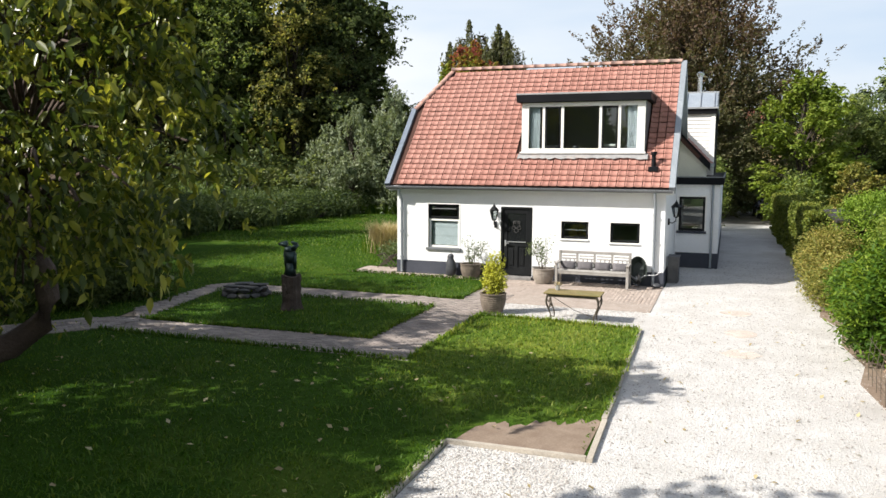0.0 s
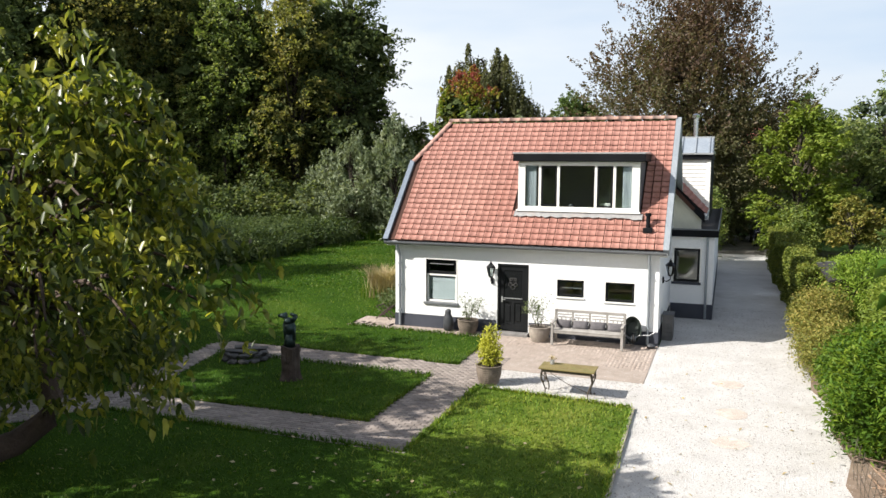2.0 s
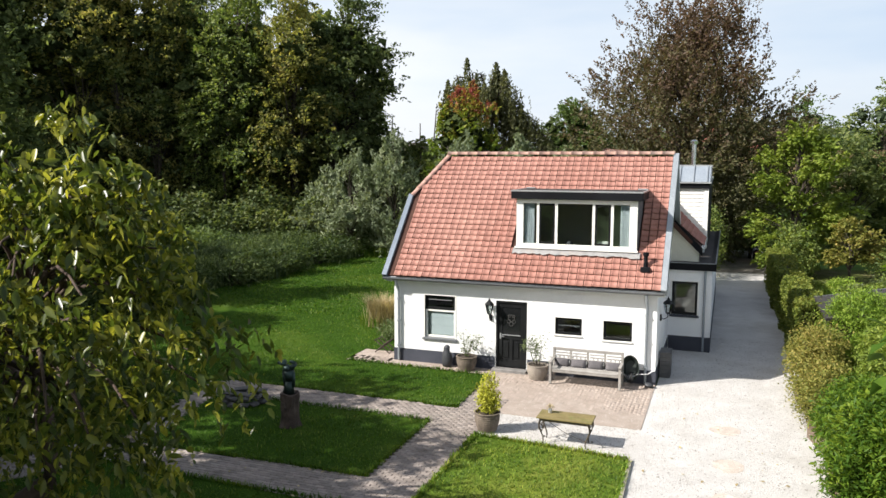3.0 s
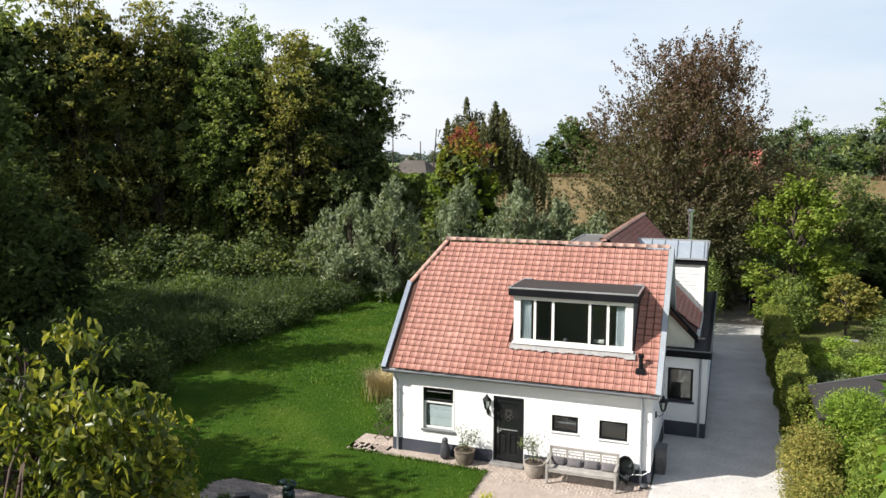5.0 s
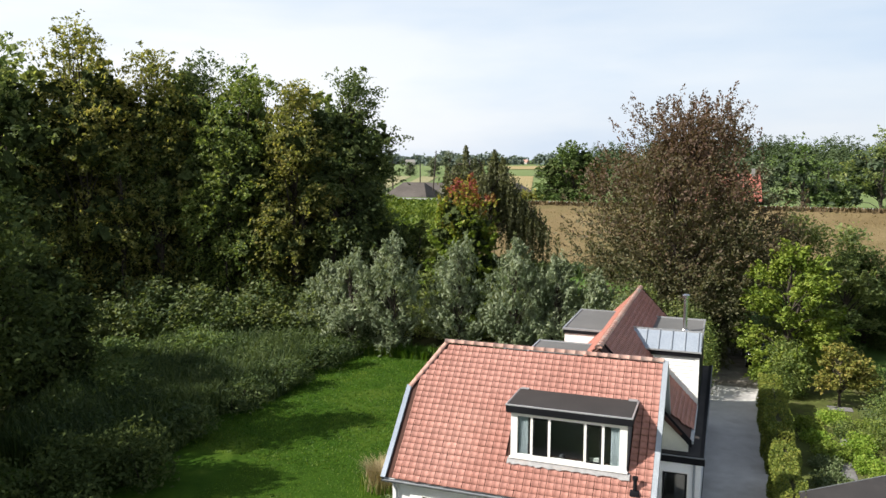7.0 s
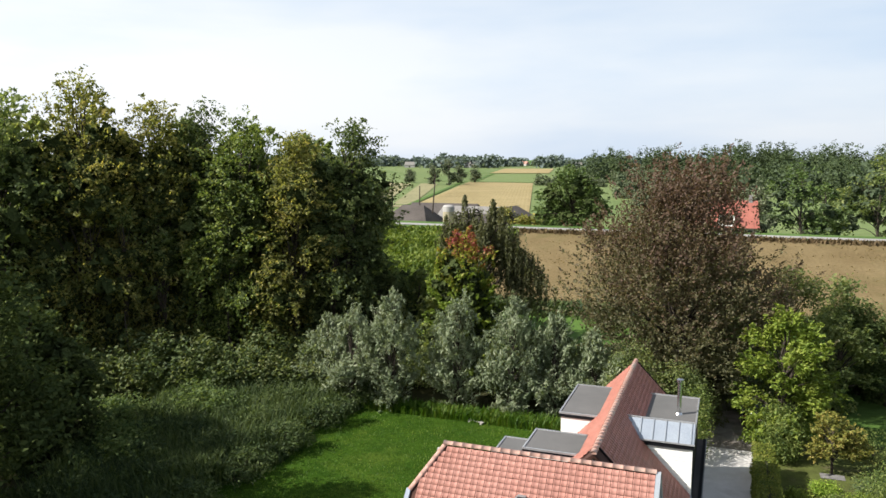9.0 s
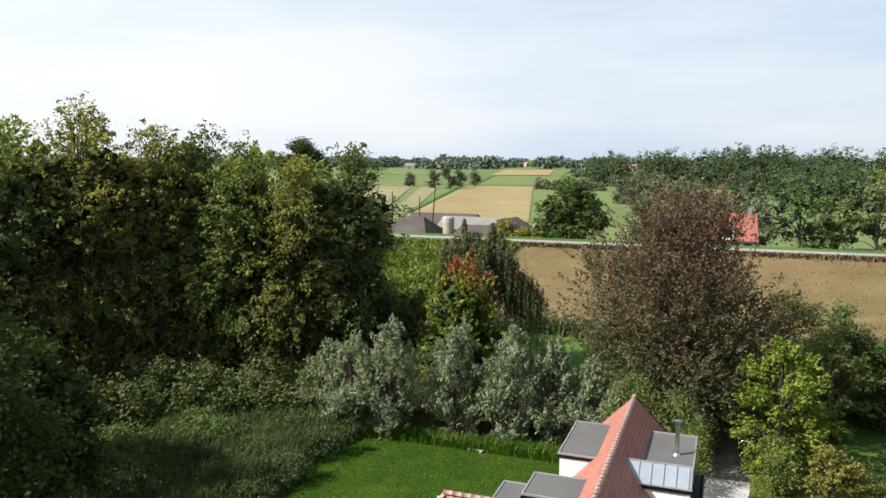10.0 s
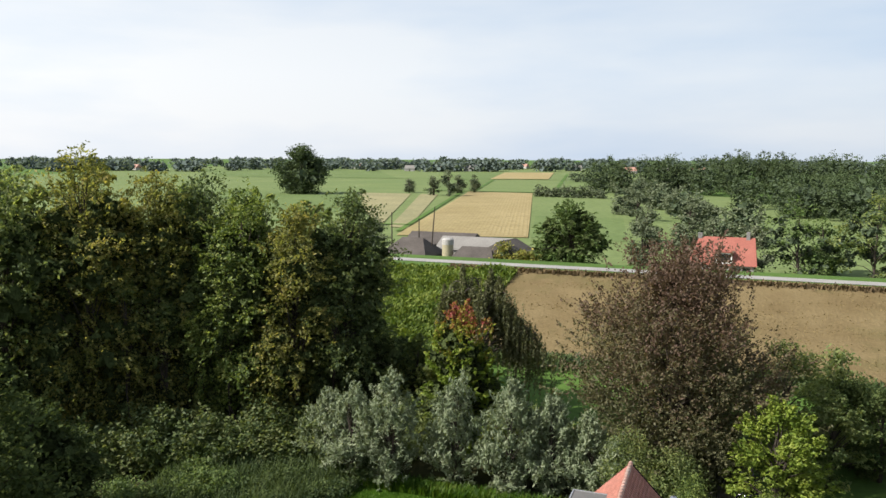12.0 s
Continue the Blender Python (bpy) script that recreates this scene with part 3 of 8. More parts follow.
def in_lobes(rng, lobes, clumps, per, rc, shell=0.55, flat=0.6):
    """Points in small clumps spread through the outer part of some ellipsoids; also the clumps' middles."""
    lobes = np.array(lobes, float)
    w = (lobes[:, 3] * lobes[:, 4] * lobes[:, 5]) ** 0.66
    which = rng.choice(len(lobes), clumps, p=w / w.sum())
    d = rng.normal(size=(clumps, 3))
    d /= np.linalg.norm(d, axis=1, keepdims=True)
    r = (shell + (1.05 - shell) * rng.random(clumps) ** 0.7)[:, None]
    mid = lobes[which, :3] + d * r * lobes[which, 3:6]
    k = rng.poisson(per, clumps)
    pts = np.repeat(mid, k, 0) + np.clip(rng.normal(size=(k.sum(), 3)), -1.5, 1.5) * (rc * np.repeat(rng.uniform(0.6, 1.3, clumps), k))[:, None] * (1, 1, flat)
    return pts, mid


def along_twigs(rng, starts, ways, length, per, spread=0.16, sag=0.3):
    """Leaf points along short twigs that leave the given starts, and the twigs' directions there."""
    n = len(starts)
    k = np.maximum(3, rng.poisson(per, n))
    ln = np.repeat(length * rng.uniform(0.55, 1.35, n), k)[:, None]
    t = rng.random(k.sum())[:, None] ** 0.8
    w = np.repeat(ways, k, 0)
    side = np.clip(rng.normal(size=(len(t), 3)), -1.7, 1.7) * ln * spread * (1.15 - t) * (1, 1, 0.55)
    pts = np.repeat(starts, k, 0) + w * ln * t + side
    pts[:, 2] -= (sag * ln * t * t)[:, 0]
    d = w - np.array([0, 0, 1.0]) * 2 * sag * t
    return pts, d / (np.linalg.norm(d, axis=1, keepdims=True) + 1e-9)


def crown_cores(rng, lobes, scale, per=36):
    """Dense inner filling: large leaves packed in each crown lobe, to read as shade."""
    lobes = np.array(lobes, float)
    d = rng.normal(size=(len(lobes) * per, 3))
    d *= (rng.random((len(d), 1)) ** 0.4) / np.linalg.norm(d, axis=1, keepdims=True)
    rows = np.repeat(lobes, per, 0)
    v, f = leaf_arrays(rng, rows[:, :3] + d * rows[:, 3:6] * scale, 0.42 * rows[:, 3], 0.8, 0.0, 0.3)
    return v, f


def dark_core(ob, leaves, inner="inner_leaf"):
    """Gives all faces past the leaves a dark tone painting shade in crowns."""
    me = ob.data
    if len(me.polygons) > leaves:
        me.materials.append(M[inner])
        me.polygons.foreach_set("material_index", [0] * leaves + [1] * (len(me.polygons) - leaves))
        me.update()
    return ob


def limbs_to(rng, base, top, r0, ends, bend=0.15, limb=0.38):
    """A tapered trunk and limbs that leave it for the given ends."""
    base, top = np.array(base, float), np.array(top, float)
    h = np.linalg.norm(top - base)
    s = np.linspace(0, 1, 9)[:, None]
    wob = rng.normal(size=(9, 3)) * (0.012 * h) * (1, 1, 0)
    wob[0] = 0
    trunk = base + (top - base) * s + wob
    rad = r0 * (1 - 0.82 * s[:, 0]) * np.where(s[:, 0] < 0.05, 1.35, 1)
    out = [tube_arrays(trunk, rad, 9)]
    for e in ends:
        e = np.array(e)
        f = np.clip((e[2] - base[2]) / max(0.1, top[2] - base[2]) * rng.uniform(0.45, 0.8), 0.15, 0.92)
        st = base + (top - base) * f
        q = np.linspace(0, 1, 6)[:, None]
        mid = st + (e - st) * q + np.array([0, 0, 1.0]) * bend * np.linalg.norm(e - st) * np.sin(q * np.pi) + rng.normal(size=(6, 3)) * 0.02 * h * q * (1 - q)
        out.append(tube_arrays(mid, r0 * (1 - 0.8 * f) * limb * (1 - 0.85 * q[:, 0]) + 0.008, 5))
    return joined(out)


def tree(name, label, x, y, h, r, material, seed, z0=0.0, low=0.25, count=14000, leaf=0.3, width=0.55, lobes=16, shape="round", trunk=0.25,
         clump=0.7, per=22, droop=0.0, category="tree", group="", lean=(0, 0), shell=0.5, twig=0.0, rise=0.2, sag=0.35, spread=0.16, up=0.5, hub=0.3, limb=0.38, fat=1.0, core=0.0, inner="inner_leaf", core_in=1.0):
    """A tree: tapered trunk with limbs, and a crown of leaf clumps on uneven lobes."""
    rng = np.random.default_rng(seed)
    ob = thing(name, label, category, (x, y, z0), group=group)
    lo, rows = [], []
    for i in range(lobes):
        s = (i + rng.random()) / lobes
        zz = h * (low + (1 - low) * s)
        prof = {"round": math.sin(math.pi * min(1, 0.12 + 0.86 * s)) ** 0.6, "cone": (1 - s) ** 0.75 + 0.08, "plume": (0.35 + s * 1.3) if s < 0.5 else max(0.12, 1.55 * (1 - s) ** 0.65),
                "spread": 0.35 + 0.75 * math.sin(math.pi * min(1, s * 0.85 + 0.1))}[shape]
        a = rng.random() * 6.283 + i * 2.4
        q = r * prof * rng.uniform(0.35, 0.72)
        size = r * rng.uniform(0.22, 0.40) * (0.55 + 0.45 * prof) * fat
        lo.append((q * math.cos(a) + lean[0] * s, q * math.sin(a) + lean[1] * s, zz - size * 0.5, size, size, size * rng.uniform(0.5, 0.85)))
    lo.append((lean[0], lean[1], h * 0.93, r * 0.22, r * 0.22, h * 0.08))
    pts, mids = in_lobes(rng, lo, max(20, count // per), per, clump, shell)
    along = None
    if twig:
        ways = mids - np.array([0, 0, h * hub])
        ways /= np.linalg.norm(ways, axis=1, keepdims=True)
        ways = ways + np.array([0, 0, rise]) + rng.normal(size=ways.shape) * 0.35
        ways /= np.linalg.norm(ways, axis=1, keepdims=True)
        pts, along = along_twigs(rng, mids - ways * twig * 0.5, ways, twig, per, spread, sag)
        along = along[pts[:, 2] > 0.1]
    pts = pts[pts[:, 2] > 0.1]
    v, f = limbs_to(rng, (0, 0, -0.1), (lean[0] * 0.8, lean[1] * 0.8, h * 0.9), trunk, [l[:3] for l in lo] + [m for m in mids[::max(1, len(mids) // 14)]], limb=limb)
    np_mesh("trunk", v, f, M["bark"], ob, smooth=True)
    v, f = leaf_arrays(rng, pts, leaf, width, droop, up, 0.25, along)
    leaves = len(f)
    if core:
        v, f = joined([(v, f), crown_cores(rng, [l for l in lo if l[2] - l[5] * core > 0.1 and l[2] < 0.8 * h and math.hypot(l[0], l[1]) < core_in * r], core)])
    dark_core(np_mesh("crown", v, f, material, ob), leaves, inner)
    return ob


def shrub(name, label, x, y, material, seed, lobes, count=4000, leaf=0.12, width=0.5, clump=0.25, per=16, category="shrub", z0=0.0, group="", droop=0.0, stems=6, up=0.6):
    rng = np.random.default_rng(seed)
    ob = thing(name, label, category, (x, y, z0), group=group)
    pts, mids = in_lobes(rng, lobes, max(10, count // per), per, clump, 0.6, 0.8)
    pts = pts[pts[:, 2] > 0.03]
    rows = []
    for m in mids[:: max(1, len(mids) // stems)][:stems]:
        q = np.linspace(0, 1, 5)[:, None]
        rows.append(tube_arrays(np.array([m[0] * 0.15, m[1] * 0.15, -0.03]) * (1 - q) + m * q, 0.025 * (1.2 - q[:, 0]), 5))
    v, f = joined(rows)
    np_mesh("stems", v, f, M["bark"], ob)
    v, f = leaf_arrays(rng, pts, leaf, width, droop, up)
    np_mesh("foliage", v, f, material, ob)
    return ob

# ---------------------------------------------------------------- ground, dike, fields
def ground_height(x, y):
    """Polder floor, the rise to the dike, its crest and the land behind it."""
    return float(np.interp(y, [-60, 38, 54, 79, 81, 90, 92, 104, 5000], [-0.02, -0.02, 2.2, 6.9, 7.0, 7.0, 6.9, 4.0, 4.0]))


xs = [-3600, -1500, -700, -350, -200, -140, -100, -70, -50, -35, -20, -10, 0, 10, 20, 35, 50, 80, 130, 250, 600, 1500, 3600]
ys = [-400, -150, -60, -30, -10, 10, 28, 38, 42, 47, 54, 60, 66, 72, 79, 81, 85, 90, 92, 98, 104, 130, 200, 350, 700, 1500, 2600, 4500]
bm = bmesh.new()
grid = [[bm.verts.new((x, y, ground_height(x, y))) for x in xs] for y in ys]
for a, b in zip(grid, grid[1:]):
    for i in range(len(xs) - 1):
        bm.faces.new((a[i], a[i + 1], b[i + 1], b[i]))
tagged(part("ground", bm, M["ground"]), "rough green meadow and polder land", "ground", kind="structure")


def draped(name, outline, material, lift, label, category, kind="structure", steps=8):
    """A sheet over a four-cornered piece of land that follows the ground."""
    a, b, c, d = [Vector((*p, 0)) for p in outline]
    bm = bmesh.new()
    rows = []
    for i in range(steps + 1):
        s = i / steps
        rows.append([])
        for k in range(steps + 1):
            p = a.lerp(b, k / steps).lerp(d.lerp(c, k / steps), s)
            rows[-1].append(bm.verts.new((p.x, p.y, ground_height(p.x, p.y) + lift)))
    for p, q in zip(rows, rows[1:]):
        for k in range(steps):
            bm.faces.new((p[k], p[k + 1], q[k + 1], q[k]))
    return tagged(part(name, bm, material), label, category, kind=kind)


draped("dike_slope", [(-17, 54), (70, 54), (70, 79), (-21, 79)], M["dry_grass"], 0.06, "dry straw-coloured grass on the dike slope", "dike", steps=1)
draped("dike_slope_green", [(-80, 54), (-17, 54), (-21, 79), (-80, 79)], M["meadow_mid"], 0.05, "fresh green grass on the dike slope", "dike", steps=1)
draped("dike_crest", [(-21, 79), (70, 79), (70, 83.6), (-22, 82.6)], M["dry_grass"], 0.07, "dry grass verge on the dike crest", "verge", steps=12)
draped("road", [(-300, 83.2), (300, 85.2), (300, 88.2), (-300, 86.2)], M["asphalt"], 0.06, "pale narrow road on the dike crest", "road", steps=1)
draped("meadow", [(-420, 108), (-5, 108), (-60, 1200), (-900, 1200)], M["meadow_far"], 0.12, "wide flat green meadows with ditches", "meadow", steps=6)
draped("meadow_east", [(-4, 108), (60, 108), (40, 330), (-48, 420)], M["meadow_far"], 0.22, "green meadow beside the woods", "meadow", steps=4)
for outline in ([(-31.5, 150), (-5, 150), (-18, 215), (-46, 215)], [(-75, 376), (-60, 376), (-120, 800), (-152, 800)], [(-145, 376), (-120, 376), (-225, 800), (-300, 900)], [(-150, 200), (-103, 206), (-170, 335), (-260, 335)], [(-420, 560), (-250, 575), (-420, 900), (-700, 900)]):
    draped("meadow_strip", outline, M["meadow_strip"], 0.2, "darker green strip of grazed meadow", "meadow", steps=1)
draped("stubble_field", [(-61.8, 143), (-31.9, 149), (-82, 359), (-117.5, 364)], M["stubble"], 0.3, "pale yellow stubble field with drill lines", "field", steps=1)
draped("strip_field", [(-72, 162), (-66, 160), (-122, 330), (-131, 330)], M["stubble_pale"], 0.3, "narrow mown strip of pale grass", "field", steps=1)
draped("strip_field_wide", [(-100, 205), (-77, 168), (-136, 330), (-165, 330)], M["stubble_pale"], 0.3, "narrow mown strip of pale grass", "field", steps=1)
draped("far_field", [(-172, 583), (-128, 603), (-182, 875), (-235, 850)], M["stubble"], 0.5, "small pale field in the green polder", "field", steps=1)
for k, o in enumerate([[(-66, 152), (-64.4, 152), (-120, 364), (-122, 364)], [(-145, 366), (-60, 366), (-60, 371), (-145, 371)], [(-150, 480), (-149, 480), (-330, 900), (-332, 900)],
                       [(-118, 372), (-116, 372), (-220, 800), (-223, 800)], [(-75, 372), (-73, 372), (-150, 800), (-153, 800)], [(-400, 560), (-80, 590), (-80, 594), (-400, 564)],
                       [(-131, 165), (-69, 168), (-69, 170.5), (-131, 168)]]):
    draped("ditch", o, M["ground"], 0.36, "dark reedy ditch between the fields", "ditch", steps=1)
for outline in ([(15.2, 23.7), (16.4, 23.7), (16.4, 24.4), (15.2, 24.4)], [(15.1, 17.6), (15.5, 17.6), (15.7, 20.6), (15.3, 20.6)], [(14.7, 13.8), (15.3, 13.8), (15.3, 16.2), (14.8, 16.2)]):
    draped("garden_slab", outline, M["stone"], 0.06, "pale stone slabs between the garden beds", "slab", steps=1)
draped("garden_soil", [(12.95, 8.5), (21, 8.5), (24, 30), (12.95, 30)], M["garden_soil"], 0.03, "weedy soil of the kitchen garden", "soil")
# these two sheets carry the shade under the trees in their colour
draped("wood_floor", [(-70, -2), (-17, 2), (-15.5, 52), (-60, 52)], M["wood_floor"], 0.03, "floor of the wood, its tone darkened for tree shade", "wood floor")
draped("ditch_bank", [(-15.5, 27), (5, 27), (5, 34), (-15.5, 34)], M["wood_floor"], 0.03, "ground under the willows, darkened for tree shade", "bank")
rng = np.random.default_rng(5)
# drill lines of the stubble
V, F = [], []
for k in range(26):
    s = (k + 0.5) / 26
    p0, p1 = np.array([-61.0 + 28.5 * s, 150.5]), np.array([-116 + 33 * s, 358])
    w = np.array([0.32, 0])
    for q in (p0 - w, p0 + w, p1 + w, p1 - w):
        V.append((*q, 4.36))
    F.append((4 * k, 4 * k + 1, 4 * k + 2, 4 * k + 3))
tagged(np_mesh("swath", V, F, M["straw_row"]), "pale rows of cut straw on the field", "straw", kind="stuff")


# ---------------------------------------------------------------- garden floor
def flat_pieces(name, rects, z, material, label, category, depth=0.06):
    bm = bmesh.new()
    for r in rects:
        if len(r) == 4 and not hasattr(r[0], "__len__"):
            x0, x1, y0, y1 = r
            r = [(x0, y0), (x1, y0), (x1, y1), (x0, y1)]
        prism(bm, [(x, y, z) for x, y in r], (0, 0, -depth))
    return tagged(part(name, bm, material), label, category, kind="structure")


flat_pieces("drive_end", [(8.05, 12.6, 26.4, 46)], 0.001, M["drive_shade_litter"], "gravel at the end of the drive, darkened for tree shade and litter", "driveway")
for nm, outline in (("driveway", [(8.2, -30), (12.6, -30), (12.6, 2.1), (8.02, 2.1), (8.02, -3.66), (8.2, -11.1)]), ("driveway_rear", [(8.05, 2.1), (12.3, 2.1), (12.3, 26.4), (8.05, 26.4)]),
                    ("driveway_bay", [(6.47, -30), (8.2, -30), (8.2, -11.1), (6.47, -11.1)]), ("gravel_strip", [(4.42, -3.36), (8.02, -3.66), (8.02, -0.62), (4.42, -0.62)])):
    flat_pieces(nm, [outline], 0.0, M["gravel"], "pale gravel driveway along the house", "driveway")
LAWN = [[(4.44, -11.0), (8.17, -11.0), (7.97, -3.66), (4.44, -3.36)], [(-22, -25), (4.44, -25), (4.44, -7.65), (-22, -7.65)], (4.44, 6.43, -25, -11.0),
        [(-2.38, -6.5), (3.14, -6.42), (3.1, -2.86), (-3.1, -2.78)], [(-22, -7.65), (-2.7, -7.65), (-3.25, -5.7), (-3.85, -2.1), (-3.4, -1.6), (-22, -1.6)],
        [(-22, -1.6), (3.4, -1.68), (3.32, 1.45), (-1.5, 1.6), (-1.5, 3.1), (-22, 3.1)], (-22, -0.1, 3.1, 8.7), (-22, 2.8, 8.7, 25.5)]
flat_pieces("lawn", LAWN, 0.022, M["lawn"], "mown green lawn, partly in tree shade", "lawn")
flat_pieces("soil_strip", [[(11.75, -13.5), (12.62, -13.5), (12.62, 4.0), (11.7, 4.0), (11.62, 2.2), (11.8, 0.6), (11.66, -0.8), (11.95, -2.1), (11.75, -3.6), (11.92, -5.2), (11.68, -6.4), (11.85, -8.0), (11.6, -9.6), (11.9, -11.4)]], 0.012, M["soil"], "bare brown soil strip under the shrubs", "soil", 0.02)
rg = np.random.default_rng(14)
ring = [(6.52 + 1.6 * t, -11.0) for t in (0, 0.5, 1)] + [(8.13, -9.7)] + [(8.1 - 0.038 * k, -9.72 - 0.017 * k + 0.09 * math.sin(k * 0.43) + 0.05 * math.sin(k * 1.3) + 0.035 * rg.normal()) for k in range(1, 40)]
flat_pieces("bare_patch", [ring], 0.03, M["soil"], "bare earth patch at the lawn corner", "soil", 0.02)
flat_pieces("path_bed", [(3.3, 8.02, -1.7, 2.18), (-1.5, 3.32, 1.45, 2.3), (-1.5, -0.1, 1.6, 3.1)], 0.0125, M["sand"], "sandy bed between the paving bricks", "path bed")
flat_pieces("path_joint_bed", [(-3.9, 4.44, -7.65, -1.6)], 0.008, M["joint_soil"], "dark soil between the path bricks", "path bed")
bm = bmesh.new()
prism(bm, [(-2.4, -7.5, 0.027), (-2.2, -6.6, 0.027), (-3.4, -6.9, 0.027), (-6.2, -10.4, 0.027), (-5.0, -11.2, 0.027)], (0, 0, -0.02))
tagged(part("path_bed_side", bm, M["joint_soil"]), "dark bed of the side path", "path bed", kind="structure")
for p, q in (((8.21, -11.1), (8.01, -3.7)), ((6.43, -11.08), (8.17, -11.04)), ((6.46, -25), (6.41, -11.1)), ((4.5, -3.36), (7.97, -3.66))):
    p, q = Vector((*p, 0)), Vector((*q, 0))
    way = (q - p).normalized()
    side = Vector((-way.y, way.x, 0)) * 0.035
    n = max(1, round((q - p).length / 1.6))
    bm = bmesh.new()
    for k in range(n):
        a, b = p.lerp(q, k / n), p.lerp(q, (k + 1) / n) - way * 0.008
        wob = side * (0.35 * math.sin(k * 2.3))
        prism(bm, [Vector((c.x, c.y, 0.05 + 0.01 * (k % 2))) for c in (a - side + wob, b - side - wob, b + side - wob, a + side + wob)], (0, 0, -0.1))
    tagged(part("edging_board", bm, M["edge_board"]), "low pale board edging the lawn", "edging", kind="structure", group="lawn edging boards")
for q in ((9.55, 10.25, -1.35, -0.75), (9.65, 10.25, -3.6, -2.95), (9.65, 10.25, -5.4, -4.7)):
    cx, cy = (q[0] + q[1]) / 2, (q[2] + q[3]) / 2
    rg = np.random.default_rng(int(cy * 100) % 97)
    ring = [(cx + 0.36 * math.cos(a) * rg.uniform(0.75, 1.1), cy + 0.36 * math.sin(a) * rg.uniform(0.75, 1.1)) for a in np.linspace(0, 6.28, 15)[:-1]]
    flat_pieces("worn_patch", [ring], 0.006, M["soil_pale"], "worn patch of bare ground in the gravel", "soil", 0.01)

# ---------------------------------------------------------------- the house
house = thing("house", "white rendered cottage with orange pantile roof", "house", (0, 0, 0))
FY, BY, LX, RX = 2.18, 8.62, -0.04, 8.0
EAVE, RIDGE = (1.96, 2.76), (5.38, 6.46)
SL = math.hypot(RIDGE[0] - EAVE[0], RIDGE[1] - EAVE[1])
UPV = Vector((0, (RIDGE[0] - EAVE[0]) / SL, (RIDGE[1] - EAVE[1]) / SL))
NRM = Vector((0, -UPV.z, UPV.y))
RL, RR = -0.23, 8.11


def on_roof(x, s, lift=0.0):
    p = Vector((x, EAVE[0], EAVE[1])) + UPV * s + NRM * lift
    return p


HOLES = [(1.0, 2.0, 0.80, 2.17), (3.33, 4.24, 0.1, 2.13), (5.12, 5.9, 1.26, 1.76), (6.52, 7.33, 1.2, 1.76)]
bm = bmesh.new()
wall_with_openings(bm, LX, RX, -0.1, 2.72, FY, FY + 0.3, HOLES)
front = part("front_wall", bm, M["white_wall"], house, "white rendered front wall")
bm = bmesh.new()
prof = [(FY + 0.3, -0.1), (BY, -0.1), (BY, 2.72), (RIDGE[0], 6.4), (FY + 0.3, 3.05)]
prism(bm, [(RX - 0.3, y, z) for y, z in prof], (0.3, 0, 0))
part("gable_wall", bm, M["white_wall"], house)
bm = bmesh.new()
prof = [(FY + 0.3, -0.1), (BY, -0.1), (BY, 2.72), (6.5, 5.05), (4.3, 5.05), (FY + 0.3, 3.05)]
prism(bm, [(LX, y, z) for y, z in prof], (0.3, 0, 0))
part("gable_wall", bm, M["white_wall"], house)
part("rear_wall", boxes((LX + 0.3, RX - 0.3, BY - 0.3, BY, -0.1, 2.72)), M["white_wall"], house)
part("upper_floor", boxes((LX + 0.3, RX - 0.3, FY + 0.3, BY - 0.3, 2.45, 2.62)), M["dark_room"], house)
part("ground_floor", boxes((LX + 0.3, RX - 0.3, FY + 0.3, BY - 0.3, -0.05, 0.06)), M["dark_room"], house)
part("room_wall", boxes((LX + 0.3, RX - 0.3, 5.2, 5.3, 0.06, 2.45), (3.2, 3.28, FY + 0.3, 5.2, 0.06, 2.45), (4.95, 5.03, FY + 0.3, 5.2, 0.06, 2.45)), M["dark_room"], house)
bm = boxes((LX - 0.015, 3.28, FY - 0.016, FY, -0.1, 0.41), (4.29, RX + 0.015, FY - 0.016, FY, -0.1, 0.41), (RX, RX + 0.016, FY, 6.65, -0.1, 0.41), (LX - 0.016, LX, FY, BY, -0.1, 0.41))
part("plinth", bm, M["plinth"], house, "dark painted plinth")

# roof slabs: front with the opening behind the dormer, back, and the small hipped end
roof = None
bm = bmesh.new()
S_HIP = (5.13 - EAVE[1]) / UPV.z
D0, D1, DS0, DS1 = 3.9, 7.2, 1.45, 3.45


def slab(bm, pts, t=0.1):
    prism(bm, [on_roof(x, s) for x, s in pts], tuple(-NRM * t))


slab(bm, [(RL, 0), (D0, 0), (D0, SL), (0.66, SL), (RL, S_HIP)])
roof = part("roof", bm, M["batten"], house, "roof boarding under the pantiles")
for outline in ([(D1, 0), (RR, 0), (RR, SL), (D1, SL)], [(D0, 0), (D1, 0), (D1, DS0), (D0, DS0)], [(D0, DS1), (D1, DS1), (D1, SL), (D0, SL)]):
    bm = bmesh.new()
    slab(bm, outline)
    part("roof_panel", bm, M["batten"], roof)
bm = bmesh.new()
mir = lambda p: Vector((p.x, 2 * RIDGE[0] - p.y, p.z))
nb = Vector((0, -NRM.y, NRM.z))
prism(bm, [mir(on_roof(x, s)) for x, s in ((RL, 0), (RR, 0), (RR, SL), (0.66, SL), (RL, S_HIP))], tuple(-nb * 0.1))
part("rear_roof", bm, M["batten"], house)
bm = bmesh.new()
prism(bm, [on_roof(RL, S_HIP), on_roof(0.66, SL), mir(on_roof(RL, S_HIP))], (0.07, 0, -0.06))
part("hip_end", bm, M["batten"], house)
# verge boards in grey zinc
bm = bmesh.new()
